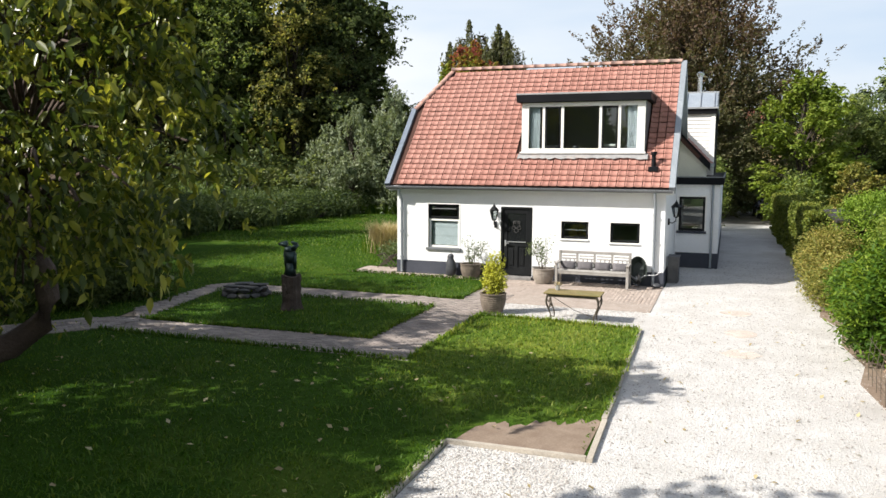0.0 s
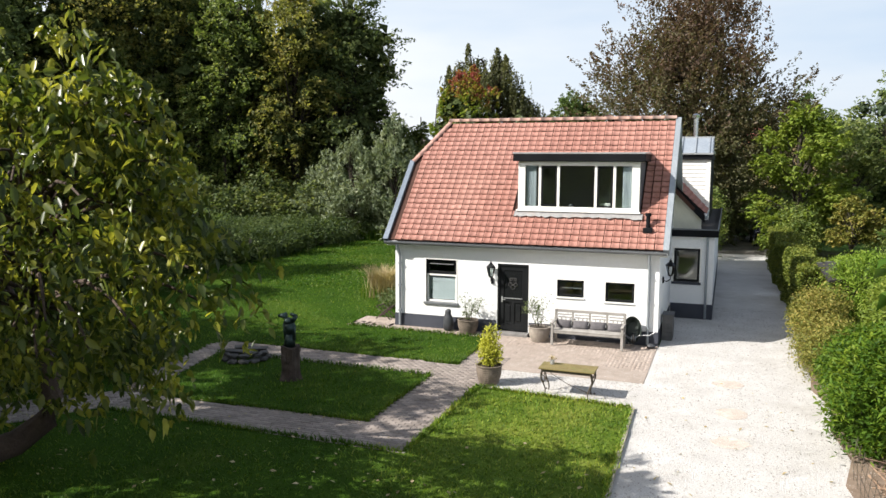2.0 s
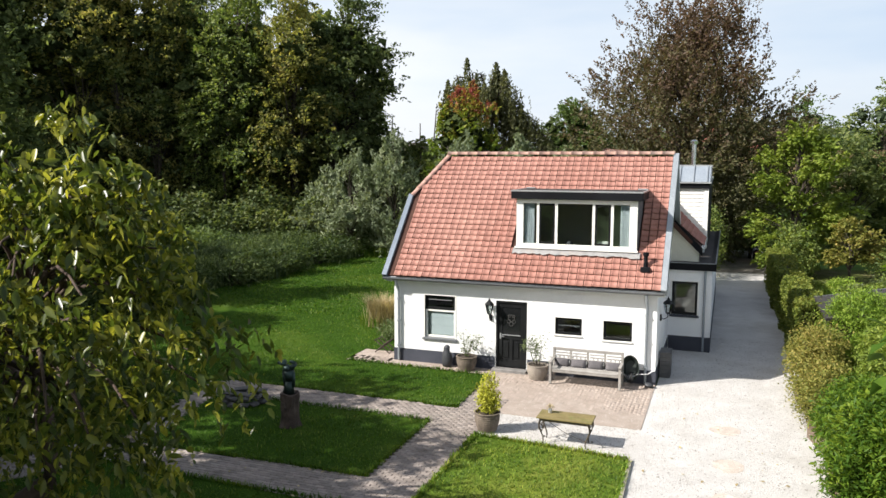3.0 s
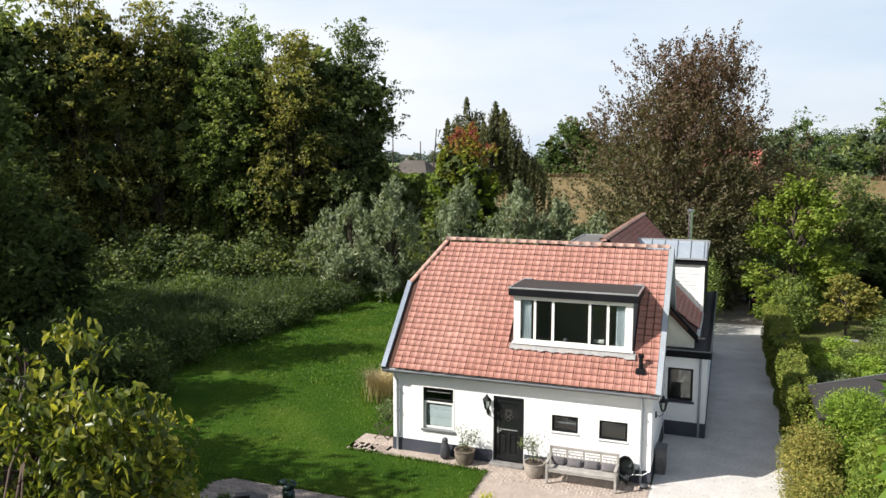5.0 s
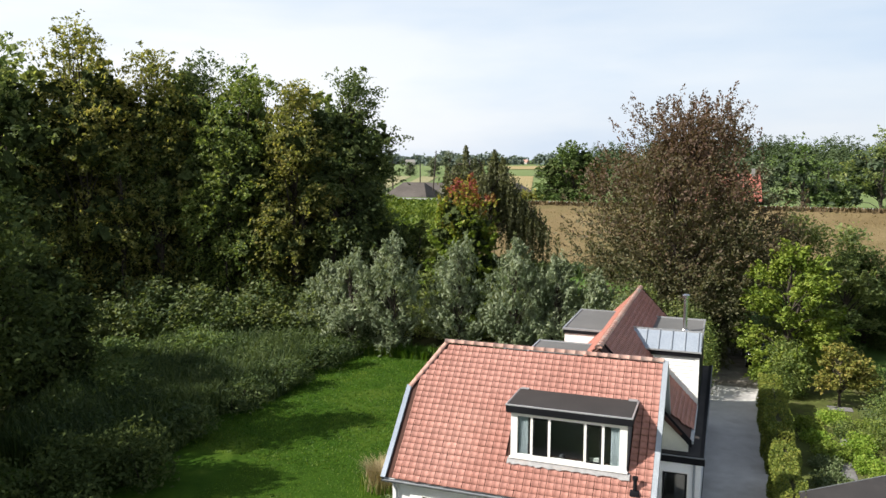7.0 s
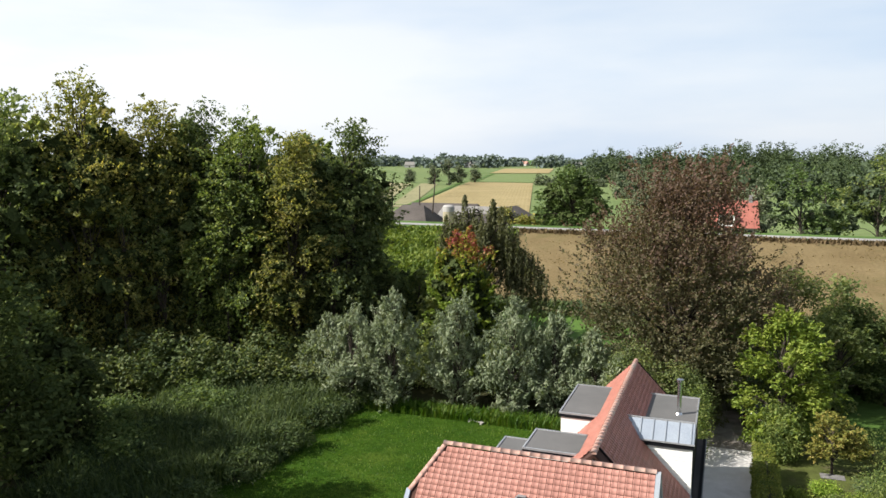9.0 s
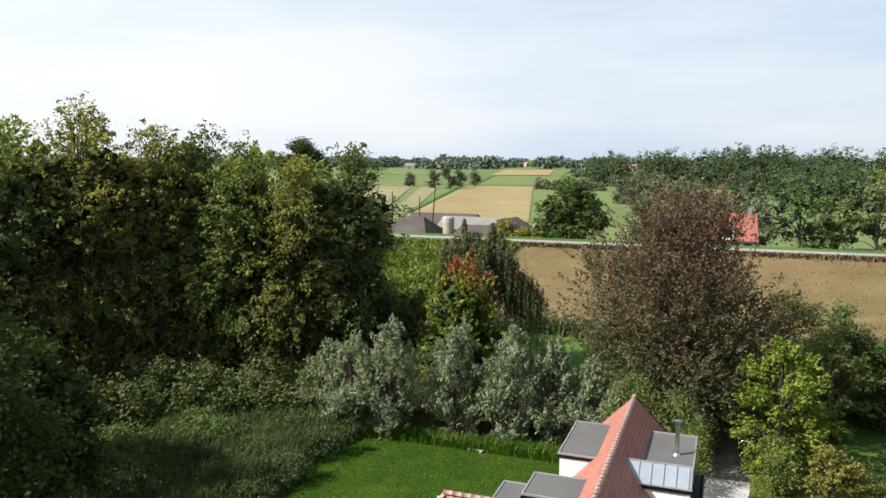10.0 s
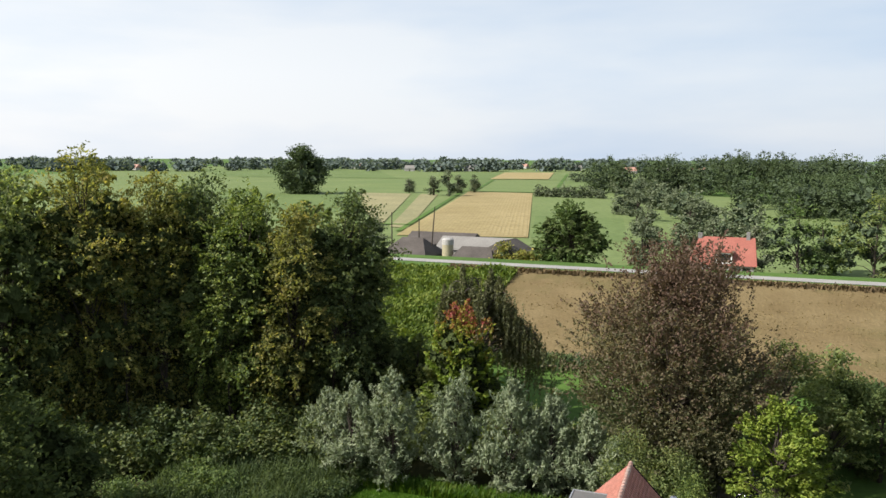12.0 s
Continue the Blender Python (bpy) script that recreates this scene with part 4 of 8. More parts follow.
prism(bm, [on_roof(RR - 0.02, -0.05, 0.10), on_roof(RR + 0.14, -0.05, 0.10), on_roof(RR + 0.14, SL + 0.04, 0.10), on_roof(RR - 0.02, SL + 0.04, 0.10)], tuple(-NRM * 0.26))
part("verge_board", bm, M["zinc"], house, "grey zinc verge board")
bm = bmesh.new()
prism(bm, [mir(on_roof(RR - 0.02, -0.05, 0.09)), mir(on_roof(RR + 0.14, -0.05, 0.09)), mir(on_roof(RR + 0.14, SL + 0.03, 0.09)), mir(on_roof(RR - 0.02, SL + 0.03, 0.09))], tuple(-nb * 0.26))
part("verge_board", bm, M["zinc"], house)
bm = bmesh.new()
prism(bm, [on_roof(RL - 0.10, -0.05, 0.09), on_roof(RL + 0.06, -0.05, 0.09), on_roof(RL + 0.06, S_HIP + 0.03, 0.09), on_roof(RL - 0.10, S_HIP + 0.03, 0.09)], tuple(-NRM * 0.28))
part("verge_board", bm, M["zinc_blue"], house)
# gutter, a half-round trough with end stops, and its downpipes
bm = bmesh.new()
segs = 9
for x0, x1 in ((RL - 0.05, RR + 0.08),):
    rows = []
    for x in (x0, x1):
        rows.append([(bm.verts.new((x, 1.89 + 0.075 * math.cos(math.pi + math.pi * k / segs), 2.71 + 0.085 * math.sin(math.pi + math.pi * k / segs))),
                      bm.verts.new((x, 1.89 + 0.066 * math.cos(math.pi + math.pi * k / segs), 2.715 + 0.075 * math.sin(math.pi + math.pi * k / segs)))) for k in range(segs + 1)])
    for k in range(segs):
        for q in (0, 1):
            bm.faces.new((rows[0][k][q], rows[0][k + 1][q], rows[1][k + 1][q], rows[1][k][q]))
    for k in (0, segs):
        bm.faces.new((rows[0][k][0], rows[1][k][0], rows[1][k][1], rows[0][k][1]))
    for r in rows:
        bm.faces.new([v[0] for v in r])
gutter = part("gutter", bm, M["zinc_dark"], house, "dark grey zinc eaves gutter")
part("eave_board", boxes((RL, RR + 0.1, 1.975, 1.995, 2.57, 2.72), (RL, RR + 0.1, 1.995, FY, 2.66, 2.68)), M["white_wall"], house)
for px in (0.14, 7.73):
    bm = bmesh.new()
    pts = [(px, 1.89, 2.63), (px, 1.92, 2.52), (px, 2.09, 2.32), (px, 2.115, 2.22), (px, 2.115, 0.05)]
    v, f = tube_arrays(pts, [0.04] * 5, 10)
    dp = np_mesh("downpipe", v, f, M["zinc"], house, "grey zinc downpipe", True)
    for z in (0.5, 1.3, 2.0):
        part("pipe_clip", boxes((px - 0.05, px + 0.05, 2.06, FY, z, z + 0.03)), M["zinc"], dp)


def framed_window(parent, x0, x1, z0, z1, y, frame_mat, bars=(), w=0.07, sill=None, depth=0.09, label="", glass_back=0.03):
    """A fixed window in the plane y: frame, mullions at the given x, and a pane between each two."""
    bm = boxes((x0, x1, y, y + depth, z1 - w, z1), (x0, x1, y, y + depth, z0, z0 + w), (x0, x0 + w, y, y + depth, z0 + w, z1 - w), (x1 - w, x1, y, y + depth, z0 + w, z1 - w),
               *((b - w * 0.4, b + w * 0.4, y, y + depth, z0 + w, z1 - w) for b in bars), bevel=0.004)
    win = part("window", bm, frame_mat, parent, label)
    cuts = [x0 + w, *bars, x1 - w]
    for a, b in zip(cuts, cuts[1:]):
        pane = part("pane", boxes((a, b, y + glass_back, y + glass_back + 0.006, z0 + w, z1 - w)), M["glass"], win, "clear glass pane")
        pane.visible_shadow = False
    if sill:
        part("sill", boxes(sill, bevel=0.006), M["plinth"] if frame_mat is not M["white_paint"] else M["white_paint"], win)
    return win


# left window: black hopper above, white fixed light with a blind below
w1 = framed_window(house, 1.0, 2.0, 1.72, 2.17, FY + 0.05, M["black_paint"], label="black top-hung window", w=0.075)
part("vent_slot", boxes((1.12, 1.88, FY + 0.04, FY + 0.052, 2.02, 2.04)), M["alu"], w1)
w2 = framed_window(house, 1.0, 2.0, 0.84, 1.715, FY + 0.06, M["white_paint"], label="white fixed window with a drawn blind", w=0.06)
bm = bmesh.new()
for k in range(3):
    box(bm, 1.06, 1.94, FY + 0.12, FY + 0.13, 0.92 + 0.27 * k, 0.92 + 0.27 * k + 0.262)
part("blind", bm, M["blind"], w2, "white pleated blind")
part("sill", boxes((0.93, 2.07, FY - 0.06, FY + 0.06, 0.76, 0.84), bevel=0.01), M["zinc_dark"], w2, "grey window sill")
part("reveal_frame", boxes((0.955, 1.0, FY - 0.012, FY + 0.06, 0.84, 2.2), (2.0, 2.03, FY - 0.012, FY + 0.06, 0.84, 2.2), (1.0, 2.0, FY - 0.012, FY + 0.06, 2.17, 2.2)), M["white_paint"], w2)
# two small kitchen windows
for x0, x1, z0, z1 in ((5.12, 5.9, 1.26, 1.76), (6.52, 7.33, 1.2, 1.76)):
    w = framed_window(house, x0, x1, z0, z1, FY + 0.04, M["black_paint"], label="small black-framed window", w=0.062)
    part("surround", boxes((x0 - 0.05, x0, FY - 0.01, FY + 0.05, z0 - 0.03, z1 + 0.03), (x0, x1, FY - 0.01, FY + 0.05, z1, z1 + 0.03)), M["white_paint"], w)
    part("sill", boxes((x0 - 0.05, x1 + 0.02, FY - 0.04, FY + 0.05, z0 - 0.045, z0), bevel=0.006), M["white_paint"], w)
part("rail", boxes((5.2, 5.82, FY + 0.10, FY + 0.12, 1.50, 1.525)), M["alu"], [o for o in house.children if o.name.startswith("window")][2])

# front door: frame, leaf with a glazed top, mouldings, letter plate and handle
dframe = part("door_frame", boxes((3.31, 3.37, FY - 0.01, FY + 0.12, 0.1, 2.14), (4.2, 4.26, FY - 0.01, FY + 0.12, 0.1, 2.14), (3.37, 4.2, FY - 0.01, FY + 0.12, 2.08, 2.14), bevel=0.004), M["black_paint"], house, "black door frame")
bm = boxes((3.37, 4.2, FY + 0.05, FY + 0.09, 0.12, 2.08))
for r in ((3.37, 3.50, 0.12, 2.08), (4.07, 4.2, 0.12, 2.08), (3.50, 4.07, 1.94, 2.08), (3.50, 4.07, 0.97, 1.12), (3.50, 4.07, 0.12, 0.34), (3.74, 3.83, 0.34, 0.97)):
    box(bm, r[0], r[1], FY + 0.025, FY + 0.05, r[2], r[3], 0.004)
for a, b in ((3.55, 3.70), (3.87, 4.02)):
    box(bm, a, b, FY + 0.032, FY + 0.05, 0.4, 0.9, 0.012)
door = part("door", bm, M["black_paint"], house, "black panelled front door with glazed top")
part("door_glass", boxes((3.50, 4.07, FY + 0.042, FY + 0.049, 1.12, 1.94)), M["dark_glass"], door, "dark patterned door glass")
bm = bmesh.new()
cylinder(bm, (3.45, FY + 0.025, 1.06), (3.45, FY - 0.03, 1.06), 0.018)
cylinder(bm, (3.45, FY - 0.025, 1.06), (3.57, FY - 0.03, 1.06), 0.011)
box(bm, 3.425, 3.475, FY + 0.015, FY + 0.026, 0.97, 1.15, 0.004)
part("handle", bm, M["alu"], door, "bright metal door handle")
part("weather_bar", boxes((3.5, 4.07, FY + 0.0, FY + 0.03, 1.09, 1.115), bevel=0.003), M["alu"], door)
part("threshold", boxes((3.25, 4.32, FY - 0.28, FY + 0.1, -0.02, 0.1), bevel=0.012), M["stone"], house, "worn stone doorstep")
# wrought ornament on the door glass
bm = bmesh.new()
for cx, cz, r in ((3.78, 1.62, 0.10), (3.70, 1.52, 0.055), (3.86, 1.52, 0.055), (3.78, 1.44, 0.06), (3.72, 1.68, 0.04), (3.85, 1.68, 0.04)):
    pr = [(cx + r * math.cos(a), FY + 0.03, cz + r * math.sin(a)) for a in np.linspace(0, 6.283, 17)]
    for a, b in zip(pr, pr[1:]):
        cylinder(bm, a, b, 0.008, seg=5)
part("ornament", bm, M["stone_dark"], door, "curled dark metal ornament on the glass")

# ---- dormer
DY = 2.73
dorm = part("dormer", boxes((3.77, 3.9, DY, 4.2, 3.5, 5.2), (7.2, 7.33, DY, 4.2, 3.5, 5.2), (3.9, 7.2, DY + 0.05, DY + 0.25, 3.45, 3.72), (3.77, 7.33, DY, DY + 0.12, 5.14, 5.2)), M["white_paint"], house, "cream-white box dormer")
bm = boxes((3.63, 7.48, 2.56, 4.42, 5.19, 5.42), bevel=0.01)
part("fascia", bm, M["fascia"], dorm, "black dormer fascia")
part("flat_roof", boxes((3.68, 7.43, 2.61, 4.46, 5.42, 5.435)), M["bitumen"], dorm, "dark bitumen dormer roof")
part("roof_trim", boxes((3.62, 7.49, 2.55, 2.60, 5.405, 5.45), (3.62, 3.67, 2.60, 4.4, 5.405, 5.45), (7.44, 7.49, 2.60, 4.4, 5.405, 5.45), (3.67, 3.95, 4.28, 4.44, 5.44, 5.475), (7.16, 7.44, 4.22, 4.4, 5.44, 5.475), bevel=0.005), M["alu"], dorm, "bright metal roof trim")
for x0 in (3.75, 7.33):
    part("cheek", boxes((x0, x0 + 0.02, DY + 0.02, 4.2, 3.5, 5.17)), M["zinc_dark"], dorm, "grey zinc dormer cheek")
bm = boxes((3.77, 7.33, DY - 0.03, DY + 0.05, 5.06, 5.18), (3.77, 7.33, DY - 0.03, DY + 0.05, 3.74, 3.85), (3.77, 3.98, DY - 0.03, DY + 0.05, 3.85, 5.06), (7.11, 7.33, DY - 0.03, DY + 0.05, 3.85, 5.06), bevel=0.005)
for c in (4.425, 4.98, 6.08, 6.615):
    box(bm, c - 0.038, c + 0.038, DY - 0.02, DY + 0.05, 3.85, 5.06)
dw = part("dormer_window", bm, M["white_paint"], house, "wide cream-white dormer window")
xs_d = [3.98, 4.387, 4.463, 4.942, 5.018, 6.042, 6.118, 6.577, 6.653, 7.11]
for a, b in zip(xs_d[::2], xs_d[1::2]):
    pn = part("pane", boxes((a, b, DY + 0.0, DY + 0.008, 3.85, 5.06)), M["glass"], dw, "clear glass pane")
    pn.visible_shadow = False
for a, b in ((4.463, 4.942), (6.118, 6.577)):
    part("sash", boxes((a, a + 0.05, DY - 0.02, DY - 0.002, 3.855, 5.055), (b - 0.05, b, DY - 0.02, DY - 0.002, 3.855, 5.055), (a + 0.05, b - 0.05, DY - 0.02, DY - 0.002, 5.0, 5.055), (a + 0.05, b - 0.05, DY - 0.02, DY - 0.002, 3.855, 3.91)), M["black_paint"], dw, "black opening sash")
part("sill", boxes((3.73, 7.37, DY - 0.10, DY + 0.02, 3.70, 3.75), bevel=0.006), M["white_paint"], dw)
part("apron", boxes((3.76, 7.35, DY - 0.02, DY + 0.03, 3.5, 3.70)), M["lead"], dw)
# lead flashing laid over the tiles under the dormer
bm = bmesh.new()
s0 = (DY - 0.10 - EAVE[0]) / UPV.y
rows = []
rg = np.random.default_rng(3)
for k in range(41):
    x = 3.68 + (7.44 - 3.68) * k / 40
    lo = 0.070 + 0.006 * math.sin(x * 2 * math.pi / 0.2365)
    rows.append([bm.verts.new(on_roof(x, s0 - 0.03 + 0.07 * rg.random(), lo + 0.035)), bm.verts.new(on_roof(x, s0 + 0.09, 0.122 + 0.012 * rg.random())), bm.verts.new((x, DY - 0.03, 3.70))])
for a, b in zip(rows, rows[1:]):
    bm.faces.new((a[0], b[0], b[1], a[1]))
    bm.faces.new((a[1], b[1], b[2], a[2]))
part("flashing", bm, M["lead"], dorm, "crinkled grey lead flashing", True)
# black roof vent
bm = bmesh.new()
b0 = on_roof(7.62, 0.72, 0.05)
box(bm, 7.49, 7.75, b0.y - 0.16, b0.y + 0.18, b0.z - 0.12, b0.z + 0.02, 0.01)
cylinder(bm, (7.62, b0.y, b0.z - 0.05), (7.62, b0.y, b0.z + 0.34), 0.065, 0.055, 14)
cylinder(bm, (7.62, b0.y, b0.z + 0.34), (7.62, b0.y, b0.z + 0.43), 0.085, 0.085, 14)
part("roof_vent", bm, M["fascia"], house, "black plastic roof vent pipe")
# room behind the dormer
part("loft_wall", boxes((LX + 0.3, RX - 0.3, 5.6, 5.7, 2.62, 6.2)), M["dark_room"], house)

# ---- side annex with dark flat roof
AX, AY = 9.35, 6.67
bm = bmesh.new()
wall_with_openings(bm, RX, AX, -0.1, 2.75, AY, AY + 0.25, [(8.1, 8.92, 1.22, 2.34)])
box(bm, AX - 0.25, AX, AY + 0.25, 19.2, -0.1, 2.75)
box(bm, 2.9, AX - 0.25, 19.0, 19.2, -0.1, 2.75)
box(bm, 2.9, 3.15, BY, 19.0, -0.1, 2.95)
part("annex_wall", bm, M["white_wall"], house, "white rendered side annex wall")
part("plinth", boxes((RX + 0.03, AX + 0.016, AY - 0.016, AY, -0.1, 0.5), (AX, AX + 0.016, AY, 19.2, -0.1, 0.5)), M["plinth"], house)
part("annex_fascia", boxes((RX, AX + 0.12, AY - 0.14, AY + 0.05, 2.74, 2.98), (AX - 0.05, AX + 0.12, AY + 0.05, 19.2, 2.74, 2.98)), M["fascia"], house, "black fascia of the flat annex roof")
part("annex_roof", boxes((RX, AX + 0.06, AY - 0.08, 19.1, 2.955, 2.965), (RX, AX - 0.05, AY + 0.05, 8.5, 2.76, 2.955)), M["bitumen"], house, "dark flat annex roof")
part("roof_trim", boxes((RX, AX + 0.125, AY - 0.145, AY - 0.10, 2.965, 3.0), (AX + 0.08, AX + 0.125, AY - 0.10, 19.2, 2.965, 3.0)), M["zinc_dark"], house)
w5 = framed_window(house, 8.1, 8.92, 1.22, 2.34, AY + 0.06, M["black_paint"], label="black-framed annex window", w=0.075, sill=(8.04, 8.98, AY - 0.05, AY + 0.06, 1.14, 1.22))
part("surround", boxes((8.05, 8.1, AY - 0.012, AY + 0.06, 1.22, 2.38), (8.92, 8.97, AY - 0.012, AY + 0.06, 1.22, 2.38), (8.1, 8.92, AY - 0.012, AY + 0.06, 2.34, 2.38)), M["white_paint"], w5)
part("room_wall", boxes((RX, AX - 0.25, 10.2, 10.3, 0, 2.75), (RX, AX - 0.25, AY + 0.25, 10.2, -0.05, 0.04)), M["dark_room"], house)
v, f = tube_arrays([(9.14, AY - 0.05, 2.74), (9.14, AY - 0.06, 2.5), (9.14, AY - 0.06, 0.03)], [0.04] * 3, 10)
np_mesh("downpipe", v, f, M["zinc"], house, "grey zinc downpipe", True)

# ---- rear wing with its own ridge running back
WRX, WRZ, WEZ = 5.9, 6.55, 3.4
WEX = 8.95
WY0, WY1 = 6.95, 19.35
wl_ = math.hypot(WEX - WRX, WRZ - WEZ)
wu = Vector(((WRX - WEX) / wl_, 0, (WRZ - WEZ) / wl_))
wn_ = Vector((wu.z, 0, -wu.x))
bm = bmesh.new()
prism(bm, [(WEX, WY0, WEZ), (WEX, WY1, WEZ), (WRX, WY1, WRZ), (WRX, 6.2, WRZ)], tuple(-wn_ * 0.12))
prism(bm, [(2 * WRX - WEX, 8.6, WEZ), (2 * WRX - WEX, WY1, WEZ), (WRX, WY1, WRZ), (WRX, 6.2, WRZ)], tuple(-Vector((-wn_.x, 0, wn_.z)) * 0.12))
wing_roof = part("wing_roof", bm, M["batten"], house, "roof boarding of the rear wing")
bm = bmesh.new()
prism(bm, [(8.0, 7.08, 2.9), (8.9, 7.08, 2.9), (8.9, 7.08, 3.3), (8.0, 7.08, 4.26)], (0, 0.15, 0))
for k in range(7):
    box(bm, 8.06 + 0.12 * k, 8.06 + 0.12 * k + 0.008, 7.07, 7.09, 2.97, 4.1 - 0.127 * k)
part("wing_gable", bm, M["cream"], house, "cream boarded gable of the rear wing")
bm = bmesh.new()
prism(bm, [(2.98, 19.05, 2.9), (8.85, 19.05, 2.9), (WRX, 19.05, 6.4)], (0, 0.15, 0))
part("wing_gable", bm, M["cream"], house)
bm = bmesh.new()
prism(bm, [(WEX + 0.06, WY0 - 0.06, WEZ - 0.22), (WEX + 0.06, WY0 - 0.06, WEZ + 0.04), (WRX, WY0 - 0.06, WRZ + 0.1), (WRX, WY0 - 0.06, WRZ - 0.16)], (0, 0.05, 0))
part("wing_verge", bm, M["fascia"], house, "black verge board")
bm = bmesh.new()
prism(bm, [(WEX + 0.04, WY1, WEZ - 0.2), (WEX + 0.04, WY1, WEZ + 0.04), (WRX, WY1, WRZ + 0.1), (2 * WRX - WEX, WY1, WEZ + 0.04), (2 * WRX - WEX, WY1, WEZ - 0.2), (WRX, WY1, WRZ - 0.2)], (0, 0.05, 0))
part("wing_verge", bm, M["fascia"], house)
part("wing_gutter", boxes((WEX, WEX + 0.12, WY0, 11.2, WEZ - 0.1, WEZ + 0.02), bevel=0.01), M["zinc"], house, "zinc gutter of the rear wing")
# right-hand roof box: white boards, zinc apron, grey flat roof
tower = part("roof_box", boxes((6.9, 9.02, 11.32, 17.25, 2.97, 5.35)), M["white_paint"], house, "white boarded roof box")
for k in range(16):
    z = 2.97 + 0.148 * k
    bm = bmesh.new()
    prism(bm, [(7.0, 11.315, z), (7.0, 11.285, z), (7.0, 11.305, z + 0.144), (7.0, 11.315, z + 0.144)], (1.9, 0, 0))
    part("board", bm, M["white_paint"], tower)
    bm = bmesh.new()
    prism(bm, [(9.02, 11.4, z), (9.05, 11.4, z), (9.03, 11.4, z + 0.144), (9.02, 11.4, z + 0.144)], (0, 5.8, 0))
    part("board", bm, M["fascia"], tower)
part("corner_trim", boxes((8.9, 9.04, 11.27, 11.4, 2.97, 5.3), bevel=0.006), M["white_paint"], tower)
part("fascia", boxes((6.85, 9.08, 11.2, 17.3, 5.27, 5.5)), M["fascia"], tower, "black fascia")
bm = bmesh.new()
prism(bm, [(6.75, 11.16, 5.5), (9.1, 11.16, 5.5), (9.1, 11.98, 6.12), (6.2, 11.98, 6.12)], (0, 0.02, -0.03))
zn = part("zinc_apron", bm, M["zinc_light"], tower, "pale zinc roof apron")
for k in range(5):
    x = 6.95 + 0.5 * k
    bm = bmesh.new()
    prism(bm, [(x, 11.16, 5.51), (x + 0.03, 11.16, 5.51), (x + 0.03 - 0.0, 11.98, 6.13), (x, 11.98, 6.13)], (0, -0.02, 0.03))
    part("seam", bm, M["zinc"], zn)
part("apron_trim", boxes((6.2, 9.12, 11.96, 12.04, 6.08, 6.16), (6.75, 9.12, 11.13, 11.18, 5.46, 5.52), (9.07, 9.12, 11.98, 12.04, 5.5, 6.12)), M["alu"], tower)
prism_bm = bmesh.new()
prism(prism_bm, [(9.1, 11.16, 5.5), (9.1, 11.98, 5.5), (9.1, 11.98, 6.12)], (-0.03, 0, 0))
part("apron_cheek", prism_bm, M["zinc_light"], tower)
part("flat_roof", boxes((6.85, 9.05, 12.0, 17.27, 5.5, 5.56)), M["grey_roof"], tower, "pale grey flat roof")
part("roof_trim", boxes((9.03, 9.1, 12.0, 17.32, 5.52, 5.62), (6.75, 9.03, 17.25, 17.32, 5.52, 5.62)), M["alu"], tower)
bm = bmesh.new()
cylinder(bm, (8.3, 14.7, 5.5), (8.3, 14.7, 7.05), 0.095, seg=20)
cylinder(bm, (8.3, 14.7, 7.02), (8.3, 14.7, 7.14), 0.15, 0.16, 20)
cylinder(bm, (8.3, 14.7, 7.14), (8.3, 14.7, 7.2), 0.16, 0.06, 20)
cylinder(bm, (8.3, 14.7, 5.56), (8.3, 14.7, 5.66), 0.17, 0.11, 20)
part("flue", bm, M["steel"], tower, "stainless steel stove flue")
# left-hand roof boxes with grey flat roofs
for x0, x1, y0, y1, zt in ((3.35, 5.1, 12.6, 17.1, 5.72), (2.85, 5.1, 8.1, 10.35, 5.66), (1.85, 2.85, 7.35, 9.2, 5.6)):
    lb = part("roof_box", boxes((x0 + 0.08, x1, y0 + 0.08, y1 - 0.08, 2.9, zt - 0.2)), M["white_paint"], house, "white boarded roof box")
    part("fascia", boxes((x0 + 0.02, x1, y0 + 0.02, y1 - 0.02, zt - 0.2, zt - 0.03)), M["fascia"], lb, "black fascia")
    part("flat_roof", boxes((x0 + 0.06, x1, y0 + 0.06, y1 - 0.06, zt - 0.03, zt - 0.005)), M["grey_roof"], lb, "pale grey flat roof")
    part("roof_trim", boxes((x0, x0 + 0.06, y0, y1, zt - 0.05, zt + 0.03), (x0 + 0.06, x1, y0, y0 + 0.06, zt - 0.05, zt + 0.03), (x0 + 0.06, x1, y1 - 0.06, y1, zt - 0.05, zt + 0.03)), M["alu"], lb)

# ---------------------------------------------------------------- trees and shrubs
# the garden tree with large drooping leaves
rng = np.random.default_rng(11)
near = thing("garden_tree", "leaning garden tree with large yellowing drooping leaves", "tree", (-1.2, -10.2, 0))
lobes_n = []
for k in range(58):
    d = rng.normal(size=3)
    d /= np.linalg.norm(d)
    q = rng.uniform(0.35, 1.0) ** 0.6
    rr = rng.uniform(0.3, 0.85)
    lobes_n.append((1.8 + d[0] * 2.9 * q, -1.95 + d[1] * 1.45 * q, 4.2 + d[2] * 2.7 * q * (1.0 if d[2] > 0 else 0.9), rr, rr, rr * rng.uniform(0.6, 1.0)))
